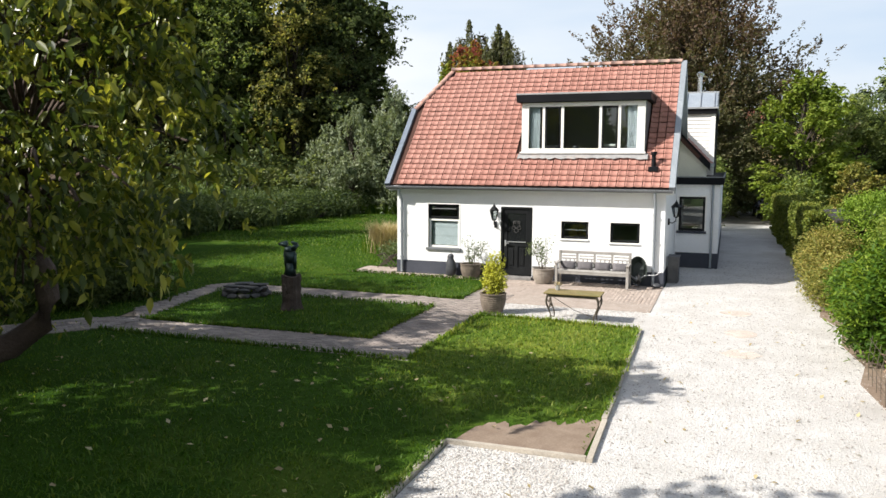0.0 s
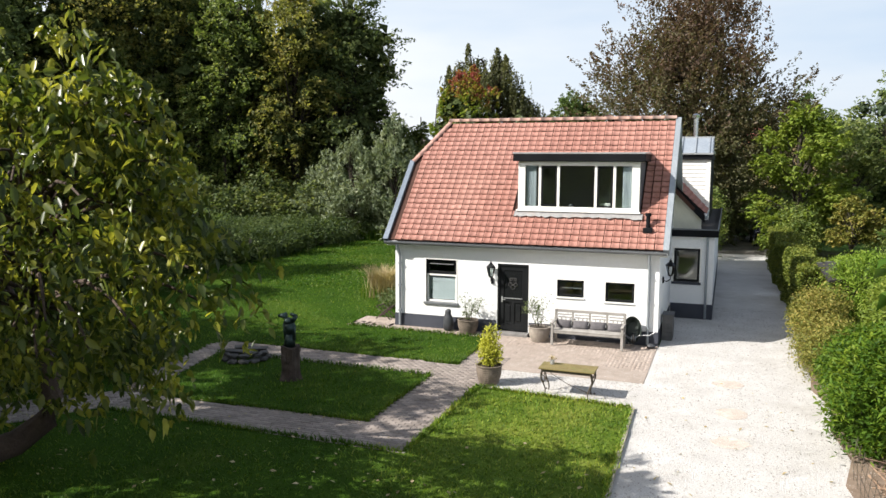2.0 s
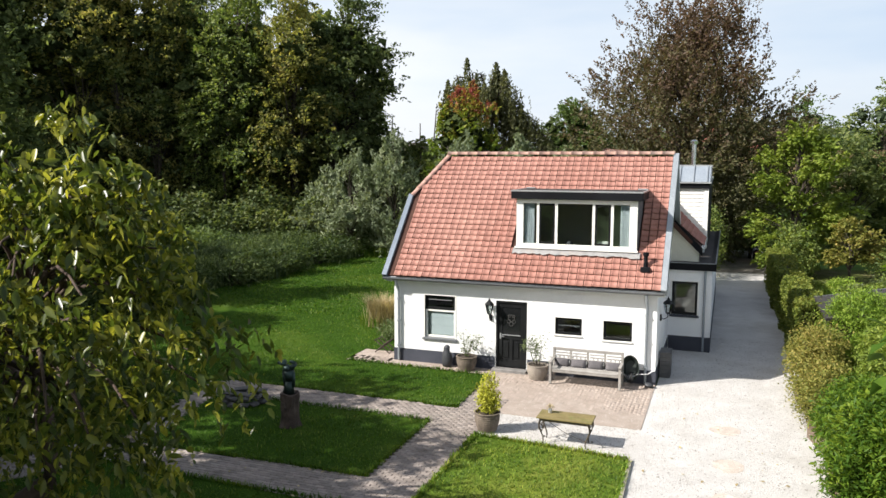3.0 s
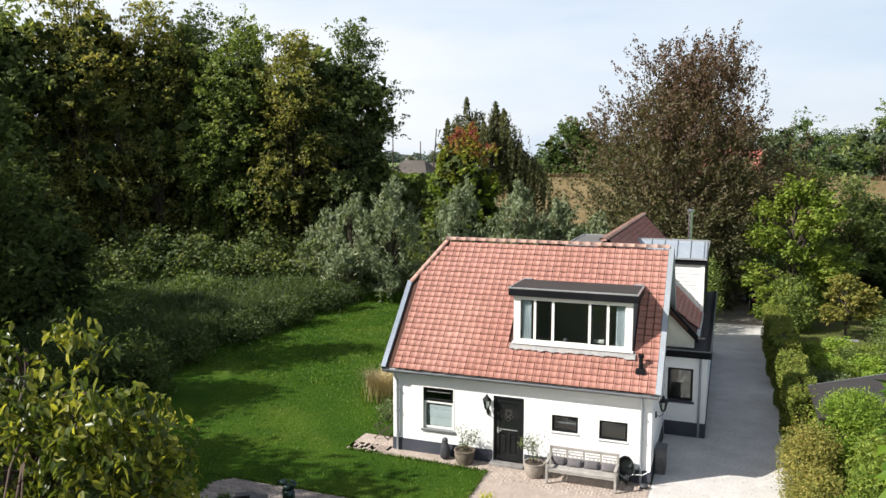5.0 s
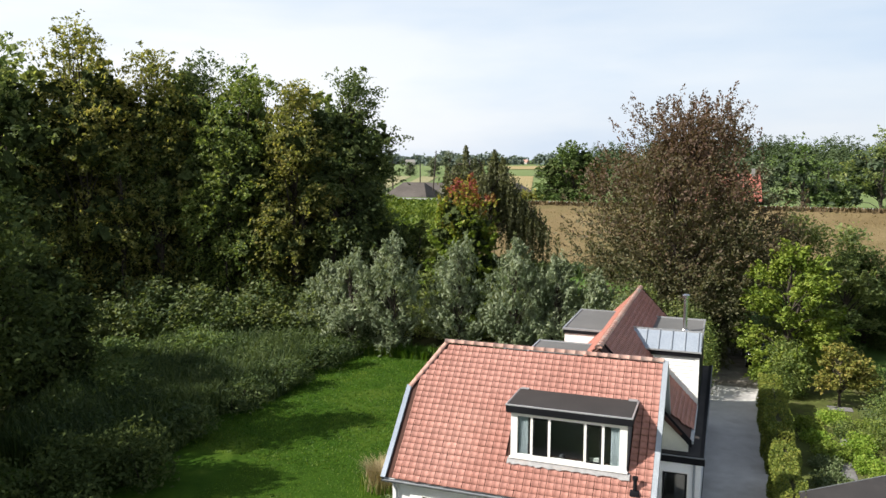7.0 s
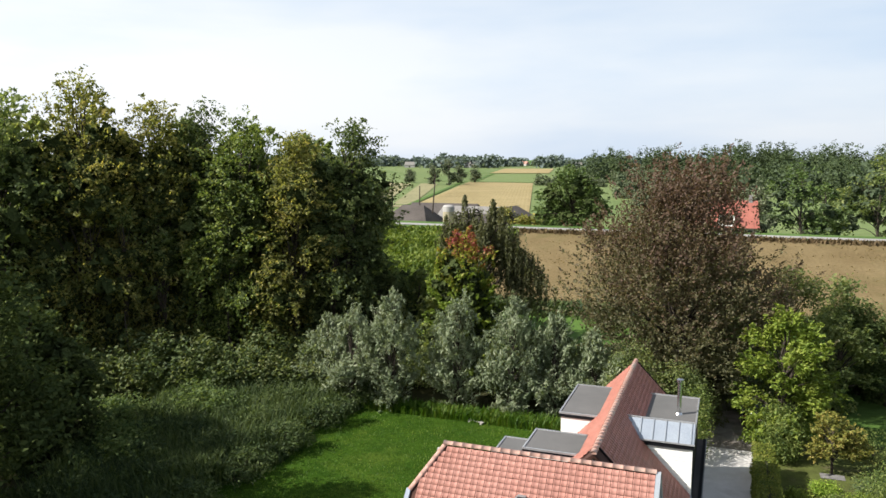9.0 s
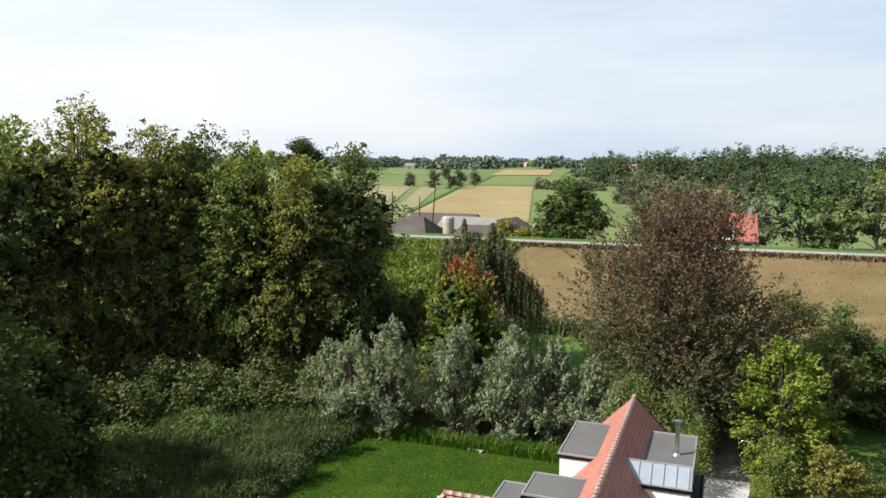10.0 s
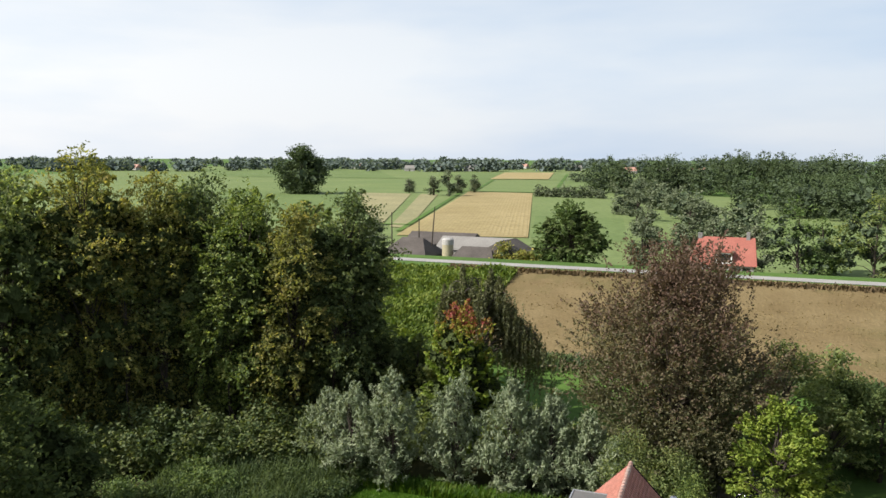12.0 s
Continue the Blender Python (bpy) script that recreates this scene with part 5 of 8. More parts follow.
lobes_n += [(4.2, -1.5, 4.3, 0.5, 0.4, 0.45), (4.45, -1.3, 3.75, 0.4, 0.35, 0.35), (4.35, -1.1, 3.25, 0.3, 0.3, 0.3), (-2.2, 0.2, 1.6, 0.8, 0.8, 0.7), (-1.2, 0.6, 1.3, 0.6, 0.6, 0.5), (2.5, -1.4, 6.8, 0.4, 0.4, 0.4),
            (1.4, -1.9, 6.7, 0.5, 0.5, 0.5), (3.4, -1.9, 6.0, 0.5, 0.5, 0.4), (4.0, -1.6, 5.2, 0.5, 0.45, 0.5), (3.8, -1.7, 5.9, 0.4, 0.4, 0.4), (3.9, -1.5, 4.7, 0.5, 0.4, 0.5)]
_, mids = in_lobes(rng, lobes_n, 800, 2, 0.2, 0.3, 1.0)
ways = mids - np.array([1.0, -1.5, 3.6])
ways /= np.linalg.norm(ways, axis=1, keepdims=True)
ways = ways + rng.normal(size=ways.shape) * 0.45 + np.array([0, 0, 0.15])
ways /= np.linalg.norm(ways, axis=1, keepdims=True)
pts, way_n = along_twigs(rng, mids - ways * 0.3, ways, 0.85, 15, 0.13, 0.85)
v1, f1 = limbs_to(rng, (0.05, 0.0, 1.95), (0.2, -0.3, 6.2), 0.15, [l[:3] for l in lobes_n[::2]] + [m for m in mids[::30]], 0.12)
bole = np.array([[-1.5, -1.75, -0.1], [-0.85, -0.95, 0.2], [-0.3, -0.3, 0.4], [0.08, 0.0, 0.75], [0.25, 0.0, 1.2], [0.2, 0.0, 1.65], [-0.12, -0.02, 2.1], [-0.5, -0.05, 2.5], [-0.62, -0.1, 3.2], [-0.6, -0.1, 4.2]])
v2, f2 = joined([(v1, f1), tube_arrays(bole, [0.26, 0.24, 0.22, 0.2, 0.19, 0.185, 0.17, 0.15, 0.11, 0.05], 10)])
np_mesh("trunk", v2, f2, M["bark_red"], near, smooth=True)
free = (pts[:, 2] > 1.75 + 0.2 * np.sin(pts[:, 0] * 3)) | (pts[:, 0] < -0.6)
pts, way_n = pts[free], way_n[free]
n = len(pts)
size = 0.15 * rng.uniform(0.55, 1.4, n)
nor = rng.normal(size=(n, 3)) * (1, 1, 0.6)
nor[:, 2] = np.abs(nor[:, 2]) + 0.25
nor /= np.linalg.norm(nor, axis=1, keepdims=True)
ax = rng.normal(size=(n, 3)) * 0.5 + way_n * 0.5 + (0, 0, -0.9)
ax -= nor * (ax * nor).sum(1, keepdims=True)
ax /= np.linalg.norm(ax, axis=1, keepdims=True)
sd = np.cross(nor, ax)
z = size[:, None]
shape = [(-0.5, 0, 0), (-0.36, 0.17, 0.06), (0.05, 0.23, 0.07), (0.6, 0, -0.05), (0.05, -0.23, 0.07), (-0.36, -0.17, 0.06)]
lv = np.stack([pts + ax * z * a + sd * z * b + nor * z * c for a, b, c in shape], 1).reshape(-1, 3)
i6 = np.arange(n)[:, None] * 6
lf = np.concatenate([i6 + (0, 1, 2, 3), i6 + (0, 3, 4, 5)], 1).reshape(-1, 4)
np_mesh("crown", lv, lf, M["leaf_near"], near)

# woodland beside the lawn
WOOD = [(-17.9, 34.2, 19.8, 4.5, "leaf_shade"), (-21.0, 30.8, 18.8, 4.1, "leaf_yellow"), (-25.2, 30.2, 20.1, 4.4, "leaf_bright"), (-29.3, 31.4, 21.1, 4.6, "leaf_shade"), (-31.7, 28.2, 21.3, 4.6, "leaf_yellow"), (-35.0, 24.6, 23.1, 4.9, "leaf_yellow"),
        (-38.5, 20.0, 21.8, 5.0, "leaf_wood"), (-25.6, 10.6, 9.2, 3.8, "leaf_dark"), (-38.0, 39.0, 20.5, 5.0, "leaf_wood"), (-14.6, 37.0, 7.4, 2.8, "leaf_shade"), (-22.2, 36.5, 19.0, 5.0, "leaf_wood"), (-27.0, 36.0, 19.6, 5.0, "leaf_wood"), (-33.0, 34.0, 20.6, 5.2, "leaf_wood"),
        (-38.0, 29.0, 21.5, 5.2, "leaf_yellow"), (-43.0, 25.0, 22.0, 5.4, "leaf_wood")]
for k, (x, y, h, r, m) in enumerate(WOOD):
    lab = {"leaf_shade": "tall dark alder at the wood edge", "leaf_wood": "tall dark green woodland tree with bare lower trunk", "leaf_bright": "tall fresh green woodland tree", "leaf_yellow": "tall yellowing woodland tree", "leaf_dark": "tall dark evergreen tree in shade"}[m]
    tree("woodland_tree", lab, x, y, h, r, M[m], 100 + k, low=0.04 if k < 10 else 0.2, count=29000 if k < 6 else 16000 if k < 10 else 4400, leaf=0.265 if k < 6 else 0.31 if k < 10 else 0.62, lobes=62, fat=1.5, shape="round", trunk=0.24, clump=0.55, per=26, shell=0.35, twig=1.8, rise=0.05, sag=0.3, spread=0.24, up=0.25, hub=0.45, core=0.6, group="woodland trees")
for k, (x, y, h, r) in enumerate([(-12.9, 36.2, 8.0, 2.3), (-11.2, 34.6, 6.4, 2.0), (-14.0, 33.0, 6.0, 2.0)]):
    tree("hazel_bush", "tall dark green bush at the foot of the wood", x, y, h, r, M["leaf_wood"], 140 + k, low=0.03, count=7000, leaf=0.28, lobes=24, trunk=0.12, clump=0.4, per=20, twig=1.0, sag=0.3, up=0.8, fat=1.4, core=0.5, category="shrub", group="wood-edge bushes")
# thin stems inside the wood
for k in range(16):
    a = (k * 0.37) % 1
    x, y = -18 - 17 * a + (k % 3) * 1.3, 31.5 - 7 * a + (k % 4) * 1.1
    tree("slender_tree", "slender pale-stemmed tree in the wood", x, y, 11 + k % 5, 1.5, M["leaf_wood"], 300 + k, low=0.6, count=900, leaf=0.3, lobes=6, trunk=0.1, clump=0.5, per=15, group="slender wood stems")
# dark trees at the left margin
tree("dark_tree", "dark green broad tree at the wood edge", -20.5, 3.5, 14, 4.0, M["leaf_dark"], 151, low=0.05, count=9500, leaf=0.3, lobes=30, trunk=0.25, clump=0.5)
tree("dark_tree", "dark broad evergreen tree in deep shade", -18.2, -2.0, 11.3, 3.4, M["leaf_dark"], 153, low=0.03, count=6500, leaf=0.3, lobes=26, trunk=0.25, clump=0.5)
# unseen trees beside and behind the viewpoint, placed to shade the lawn
for k, (x, y, h, r) in enumerate([(-10.2, -12.9, 12.2, 3.8), (-5.4, -18.2, 10, 3.0), (0.5, -21.5, 10, 3.0), (-14.5, -6.5, 9.5, 2.3), (-10.5, -9.2, 11.2, 3.4), (-6.4, -13.6, 9, 3.2), (-3.7, -17.0, 9, 2.8), (-12.5, -18.5, 13, 4.2), (4, -27, 10, 3.6), (-8.5, -24, 12.5, 4.0), (-0.9, -17.6, 6.6, 1.2), (1.9, -18.4, 8.4, 1.3), (-5.8, -11.6, 9.4, 2.6)]):
    tree("shade_tree", "broad leafy tree that shades the lawn", x, y, h, r, M["leaf_wood"], 170 + k, low=0.2, count=2900, leaf=0.38, lobes=11, trunk=0.25, clump=0.5, group="shade trees")

# taller unseen trees, added to shade the reeds and hold back sky light
for k, (x, y, h) in enumerate([(-17, -12, 15), (-19, -20, 17), (-15, -26, 17), (-22.3, -6.3, 13.5), (-30.5, 2.5, 17), (-27, -2.5, 16)]):
    tree("shade_tree", "tall unseen tree added to shade the lawn and reeds", x, y, h, 0.3 * h, M["leaf_wood"], 190 + k, low=0.05, count=5600, leaf=0.48, lobes=26, trunk=0.3, clump=0.8, group="shade trees")

# grey willows behind the lawn
for k, (x, y, h, r) in enumerate([(-13.6, 25.8, 6.8, 2.0), (-10.6, 26.0, 8.0, 2.2), (-6.5, 27.3, 7.7, 2.0), (-2.9, 27.8, 7.9, 2.0), (-0.2, 28.6, 6.8, 1.7), (2.3, 28.6, 5.6, 1.6), (4.4, 28.0, 4.6, 1.5), (-16.2, 27.5, 5.6, 1.8)]):
    tree("grey_willow", "silvery grey-green willow bush", x, y, h, r * 1.4, M["leaf_willow"], 200 + k, low=0.06, count=10500, leaf=0.30, width=0.28, lobes=38, shape="plume", trunk=0.12, clump=0.42, per=30, shell=0.3, twig=1.1, rise=0.8, sag=0.12, spread=0.17, up=0.25, hub=0.1, fat=1.2, group="grey willows")
tree("maple", "round maple turning red at the top", -7.9, 33.0, 11.6, 2.9, M["leaf_maple"], 220, low=0.1, count=23000, leaf=0.27, lobes=60, trunk=0.2, clump=0.45, per=26, shell=0.5, twig=0.7, rise=0.2, sag=0.2, up=0.25, fat=1.75, core=0.6)
# copper beech
tree("copper_beech", "large spreading copper beech with bronze leaves", 7.3, 33.3, 16.7, 7.3, M["leaf_beech"], 230, low=0.03, count=110000, leaf=0.205, lobes=110, shape="spread", trunk=0.5, clump=0.4, per=36, shell=0.25, twig=2.1, rise=0.4, sag=0.08, spread=0.15, up=0.2, hub=0.2, limb=0.2, fat=1.2, core=0.4, inner="inner_bronze", core_in=0.32)
tree("round_oak", "round dense green oak beside the dike road", -12.6, 99, 10.6, 5.6, M["leaf_oak"], 240, z0=5.0, low=0.04, count=26000, leaf=0.36, lobes=46, trunk=0.4, clump=0.9, twig=1.5, sag=0.3, up=0.9, fat=1.45, core=0.66)
tree("light_green_tree", "light green broad-leaved garden tree", 13.4, 27.4, 8.3, 3.0, M["leaf_light"], 250, low=0.12, count=15000, leaf=0.24, lobes=26, trunk=0.18, clump=0.45, twig=1.1, sag=0.35, up=0.7)
tree("dark_tree", "dark green tree behind the kitchen garden", 17.3, 36, 6.8, 2.8, M["leaf_wood"], 251, low=0.12, count=9000, leaf=0.24, lobes=18, trunk=0.18, clump=0.45, twig=1.1, sag=0.35, up=0.7)
tree("small_laurel_tree", "small tree with large glossy leaves", 13.4, -8.4, 6.5, 1.9, M["leaf_laurel"], 252, low=0.62, count=3000, leaf=0.34, width=0.5, lobes=14, lean=(-0.75, -0.2), up=0.8, trunk=0.1, clump=0.3, droop=0.5)

for k, (x, y, h, r) in enumerate([(10.2, 41.5, 9, 3.2), (14.5, 39.5, 9, 3.4), (6.2, 43, 8, 3.2), (18.5, 43, 7.5, 3.2)]):
    tree("dark_tree", "dark green tree closing the end of the drive", x, y, h, r, M["leaf_wood"], 260 + k, z0=ground_height(x, y), low=0.03, count=6500, leaf=0.26, lobes=24, trunk=0.2, clump=0.45, group="trees behind the drive")

# weeping tree: arching limbs with hanging curtains of leaves
rng = np.random.default_rng(31)
weep = thing("weeping_tree", "weeping tree with long hanging dark branches", "tree", (-7.4, 37.0, -0.02))
rows, lp = [tube_arrays(np.array([[0, 0, -0.2], [0.1, 0, 4], [-0.2, 0.1, 8], [-0.3, 0, 11.5]]), [0.32, 0.25, 0.16, 0.06], 8)], []
lat = np.array([0.97, 0.24, 0.0])
arms = [(-3.2, 0.3, 11.4, 12.5, 3.4), (-3.6, -0.4, 10.6, 11.8, 4.6), (-3.0, 0.8, 10.0, 11.8, 4.5), (-1.9, -0.3, 10.9, 12.0, 4.5), (0.6, 0.3, 11.6, 12.9, 5.5), (1.3, 0.5, 11.2, 12.7, 6.0), (2.1, -0.5, 10.4, 11.9, 6.0), (-1.4, 0.6, 11.4, 12.9, 4.0),
        (2.7, 0.2, 9.2, 10.6, 5.5), (3.3, -0.4, 8.6, 10.0, 5.0), (3.8, 0.6, 8.4, 9.6, 4.6), (4.4, 0.0, 7.8, 9.0, 4.0), (4.9, -0.3, 7.0, 8.4, 3.0), (-2.6, 1.0, 10.2, 11.6, 6.0), (0.0, 1.2, 10.4, 11.8, 6.0), (2.0, 1.2, 9.2, 10.8, 5.5), (-0.6, -1.2, 10.4, 11.8, 5.0)]
# pointed leaders, hung round like narrow tents
for x, y, zt in [(-1.85, 0.0, 13.9), (0.35, 0.2, 13.6), (1.0, -0.2, 13.0), (-3.3, 0.2, 12.3)]:
    tip = lat * x + np.array([-0.24, 0.97, 0]) * y + np.array([0, 0, zt])
    q = np.linspace(0, 1, 7)[:, None]
    rows.append(tube_arrays(np.array([-0.2, 0, 9.5]) * (1 - q) ** 2 + 2 * q * (1 - q) * (tip * (0.8, 0.8, 0) + np.array([0, 0, 11.5])) + q**2 * tip, 0.07 * (1.15 - q[:, 0]), 5))
    for j in range(18):
        a, t = rng.random() * 6.283, np.arange(0, rng.uniform(0.7, 2.4), 0.115)
        out = rng.uniform(0.2, 1.0) * np.minimum(0.3, 0.3 * t**0.5)
        lp.append(tip + np.stack([out * math.cos(a), out * math.sin(a), -t], 1) + rng.normal(size=(len(t), 3)) * 0.04)
for x, y, ze, zt, hang in arms:
    q = np.linspace(0, 1, 11)[:, None]
    a0 = np.array([-0.2, 0, min(zt - 2.0, 11.0)])
    e = lat * x + np.array([-0.24, 0.97, 0]) * y + np.array([0, 0, ze])
    c = a0 * (1 - q) ** 2 + 2 * q * (1 - q) * (e * (0.75, 0.75, 0) + np.array([0, 0, zt + 1.7])) + q**2 * e
    rows.append(tube_arrays(c, 0.10 * (1.1 - q[:, 0]), 5))
    for i, w in enumerate(c[3:]):
        for j in range(6):
            b0 = w + rng.normal(size=3) * (0.26, 0.26, 0.08)
            t = np.arange(0, 1.3 * hang * rng.uniform(0.25, 1.0) * (0.45 + 0.55 * i / 7), 0.115)
            lp.append(b0 + np.stack([0.08 * np.sin(t + j), 0.08 * np.cos(t * 0.8 + j), -t], 1) + rng.normal(size=(len(t), 3)) * 0.05)
v, f = joined(rows)
np_mesh("trunk", v, f, M["bark"], weep, smooth=True)
lp = np.concatenate(lp)
lp = lp[lp[:, 2] > 0.8]
v, f = leaf_arrays(rng, lp, 0.27, 0.42, 1.8, 0.0)
np_mesh("crown", v, f, M["leaf_weep"], weep)


# dark bushes under the garden tree
for k, (x, y, w, h) in enumerate([(-4.55, -4.35, 0.75, 0.95), (-4.9, -5.7, 0.9, 1.25), (-5.4, -7.2, 1.0, 1.7), (-5.6, -9.0, 1.1, 1.9)]):
    shrub("dark_bush", "low dark-leaved bush in deep shade beside the path", x, y, M["leaf_dark"], 700 + k, [(0, 0, h * 0.5, w, w, h * 0.5), (0.4 * w, -0.3 * w, h * 0.4, 0.6 * w, 0.6 * w, h * 0.4)], count=3400, leaf=0.12, group="dark bushes")

# reeds and tall weeds between lawn and wood
def blades(name, label, category, spots, heights, width, material, seed, bend=0.3, per=1):
    rng = np.random.default_rng(seed)
    n = len(spots)
    a = rng.random(n) * 6.283
    h = np.asarray(heights)
    d = np.stack([np.cos(a), np.sin(a), 0 * a], 1)
    sd = np.stack([-np.sin(a), np.cos(a), 0 * a], 1) * (width * rng.uniform(0.6, 1.4, n))[:, None] * 0.5
    b = spots
    m = b + d * (h * bend * 0.25)[:, None] + np.array([0, 0, 1.0]) * (h * 0.62)[:, None]
    t = b + d * (h * bend * rng.uniform(0.6, 1.5, n))[:, None] + np.array([0, 0, 1.0]) * (h * rng.uniform(0.85, 1.0, n))[:, None]
    v = np.stack([b - sd, b + sd, m + sd * 0.8, m - sd * 0.8, t], 1).reshape(-1, 3)
    i5 = np.arange(n)[:, None] * 5
    f = np.concatenate([i5 + (0, 1, 2), i5 + (0, 2, 3), i5 + (3, 2, 4)], 1).reshape(-1, 3)
    return tagged(np_mesh(name, v, f, material), label, category, kind="stuff")


rng = np.random.default_rng(41)
sp, hh = [], []
for k in range(30000):
    u = rng.random()
    y = 3 + 26 * u
    x = -13.2 - 0.6 * math.sin(y * 0.7) - rng.random() ** 1.2 * (8 + 5 * u)
    sp.append((x, y, 0))
    hh.append(rng.uniform(1.0, 1.9) * min(1.0, 0.45 + 0.35 * (-12.8 - x)))
blades("reed_bed", "tall green reeds and weeds beside the lawn", "reeds", np.array(sp), np.array(hh), 0.07, M["reed"], 42, 0.3)
sp = np.stack([rng.uniform(-14, 3, 9000), 25.2 + 1.6 * rng.random(9000), 0 * rng.random(9000)], 1)
blades("bank_grass", "rough green grass on the ditch bank", "grass", sp, rng.uniform(0.3, 0.9, 9000), 0.06, M["grass_blade"], 43, 0.4)
# undergrowth at the foot of the wood
for k in range(22):
    u = k / 21
    x, y = -16.0 - 18 * u + (k % 3) * 0.9, 29.0 - 9 * u + 1.6 * math.sin(k * 1.9)
    h = 2.2 + (k * 7 % 5) * 0.55
    shrub("undergrowth", "dark green bramble and elder undergrowth", x, y, M["leaf_shade"], 400 + k, [(0, 0, h * 0.5, 1.9, 1.9, h * 0.55), (1.2, 0.6, h * 0.4, 1.3, 1.3, h * 0.4), (-1.3, 0.4, h * 0.45, 1.3, 1.2, h * 0.45)],
          count=1700, leaf=0.3, width=0.6, clump=0.35, category="shrub", group="woodland undergrowth")
for k in range(7):
    shrub("dark_shrub", "dark shrub between lawn and trees", -12.0 - 1.2 * (k % 2) + 0.5 * (k == 0), 3.6 - 1.7 * k, M["leaf_dark"], 452 + k, [(0, 0, 0.7, 1.3, 1.2, 0.8), (-0.9, 0.5, 1.2, 1.2, 1.2, 1.0)], count=2600, leaf=0.2, clump=0.3, group="dark margin shrubs")
shrub("dark_shrub", "low dark shrub in deep shade by the path", -6.4, -4.6, M["leaf_dark"], 450, [(0, 0, 0.6, 1.2, 1.1, 0.8), (-1.3, -0.6, 0.8, 1.2, 1.2, 0.9)], count=5000, leaf=0.13, clump=0.25)
shrub("dark_shrub", "low dark shrub in deep shade by the path", -8.6, -7.4, M["leaf_dark"], 451, [(0, 0, 0.9, 1.6, 1.5, 1.1), (-1.3, -0.6, 0.8, 1.2, 1.2, 0.9)], count=5000, leaf=0.13, clump=0.25)

for k in range(11):
    x = -17.5 + 2.2 * k
    h = 3.0 + (k * 5 % 4) * 0.5
    shrub("bank_shrub", "dark green shrub behind the willows", x, 31.0 + (k % 3) * 0.9, M["leaf_wood"], 430 + k, [(0, 0, h * 0.5, 1.6, 1.4, h * 0.55), (0.9, 0.4, h * 0.35, 1.2, 1.2, h * 0.4)], count=2600, leaf=0.22, width=0.6, clump=0.32, group="bank shrubs")
for k in range(12):
    # these clumps take the brighter tones that stand for sun
    shrub("nettle_clump", "tall green nettles at the foot of the wood", -20.5 - 1.1 * (k % 6), 10.5 + 1.3 * k + 0.8 * math.sin(k * 2.3), M["nettle"], 480 + k, [(0, 0, 0.9, 1.8, 1.7, 0.9), (0.9, 0.7, 1.0, 1.2, 1.2, 0.9)], count=1500, leaf=0.26, width=0.4, clump=0.28, group="nettle clumps")
for k in range(16):
    u = k / 15
    shrub("nettle_clump", "tall green nettles among the reeds", -15.0 - 3.2 * math.sin(k * 2.1) - 1.5, 5 + 22 * u, M["reed"], 460 + k, [(0, 0, 0.8, 1.5, 1.6, 0.75), (0.8, 0.7, 0.9, 0.9, 1.0, 0.8)], count=1700, leaf=0.23, width=0.35, clump=0.25, group="nettle clumps")

# ---- planting along the drive
def hedge(name, label, x0, x1, y0, y1, h, seed, count, material):
    """A clipped hedge: leaves over a rounded box, denser at the faces, with an uneven skin."""
    rng = np.random.default_rng(seed)
    ob = thing(name, label, "hedge", ((x0 + x1) / 2, (y0 + y1) / 2, 0))
    w, d = x1 - x0, y1 - y0
    p = rng.random((count, 3)) * (w, d, h) - (w / 2, d / 2, 0)
    face = rng.choice(5, count, p=np.array([d * h, d * h, w * h, w * h, w * d * 1.2]) / (2 * d * h + 2 * w * h + 1.2 * w * d))
    dep = np.abs(rng.normal(size=count)) * 0.09
    p[face == 0, 0] = -w / 2 + dep[face == 0]
    p[face == 1, 0] = w / 2 - dep[face == 1]
    p[face == 2, 1] = -d / 2 + dep[face == 2]
    p[face == 3, 1] = d / 2 - dep[face == 3]
    p[face == 4, 2] = h - dep[face == 4]
    top = (p[:, 2] / h) ** 6
    p[:, 0] *= 1 - 0.12 * top
    bulge = 0.07 * np.sin(p[:, 1] * 1.7 + seed) + 0.05 * np.sin(p[:, 1] * 4.1) + 0.04 * np.sin(p[:, 2] * 5)
    p[:, 0] += bulge * np.sign(p[:, 0])
    p[:, 2] += 0.06 * np.sin(p[:, 1] * 2.3 + seed) * (p[:, 2] / h) + rng.normal(size=count) * 0.03
    p[:, 2] = np.maximum(p[:, 2], 0.03)
    v, f = leaf_arrays(rng, p, 0.085, 0.6)
    np_mesh("foliage", v, f, material, ob)
    core = [tube_arrays(np.array([[0, yy, -0.05], [0.05, yy + 0.1, h * 0.5], [0.0, yy, h * 0.85]]), [0.05, 0.04, 0.02], 6) for yy in np.arange(-d / 2 + 0.3, d / 2, 0.5)]
    v, f = joined(core)
    np_mesh("stems", v, f, M["bark"], ob)
    # a plain dark box fills the hedge behind its leaves
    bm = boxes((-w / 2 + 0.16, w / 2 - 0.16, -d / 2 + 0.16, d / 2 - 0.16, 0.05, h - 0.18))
    part("dark_core", bm, M["hedge_core"], ob)
    return ob


hedge("clipped_hedge", "clipped yellow-green beech hedge beside the drive", 11.85, 12.75, 6.2, 12.6, 1.95, 61, 26000, M["leaf_hedge"])
hedge("clipped_hedge", "taller clipped green hedge beside the drive", 11.75, 12.85, 13.6, 23.0, 1.85, 62, 30000, M["leaf_hedge"])
shrub("mixed_shrub", "loose yellow-green shrub with reddish twigs", 12.15, 3.2, M["leaf_olive"], 500, [(0, 0, 0.85, 0.6, 0.9, 0.75), (0.05, 1.0, 0.8, 0.6, 0.8, 0.75), (-0.1, -0.9, 0.6, 0.6, 0.7, 0.55), (0.3, 0.5, 1.25, 0.5, 0.7, 0.45)], count=15000, leaf=0.075, clump=0.16)
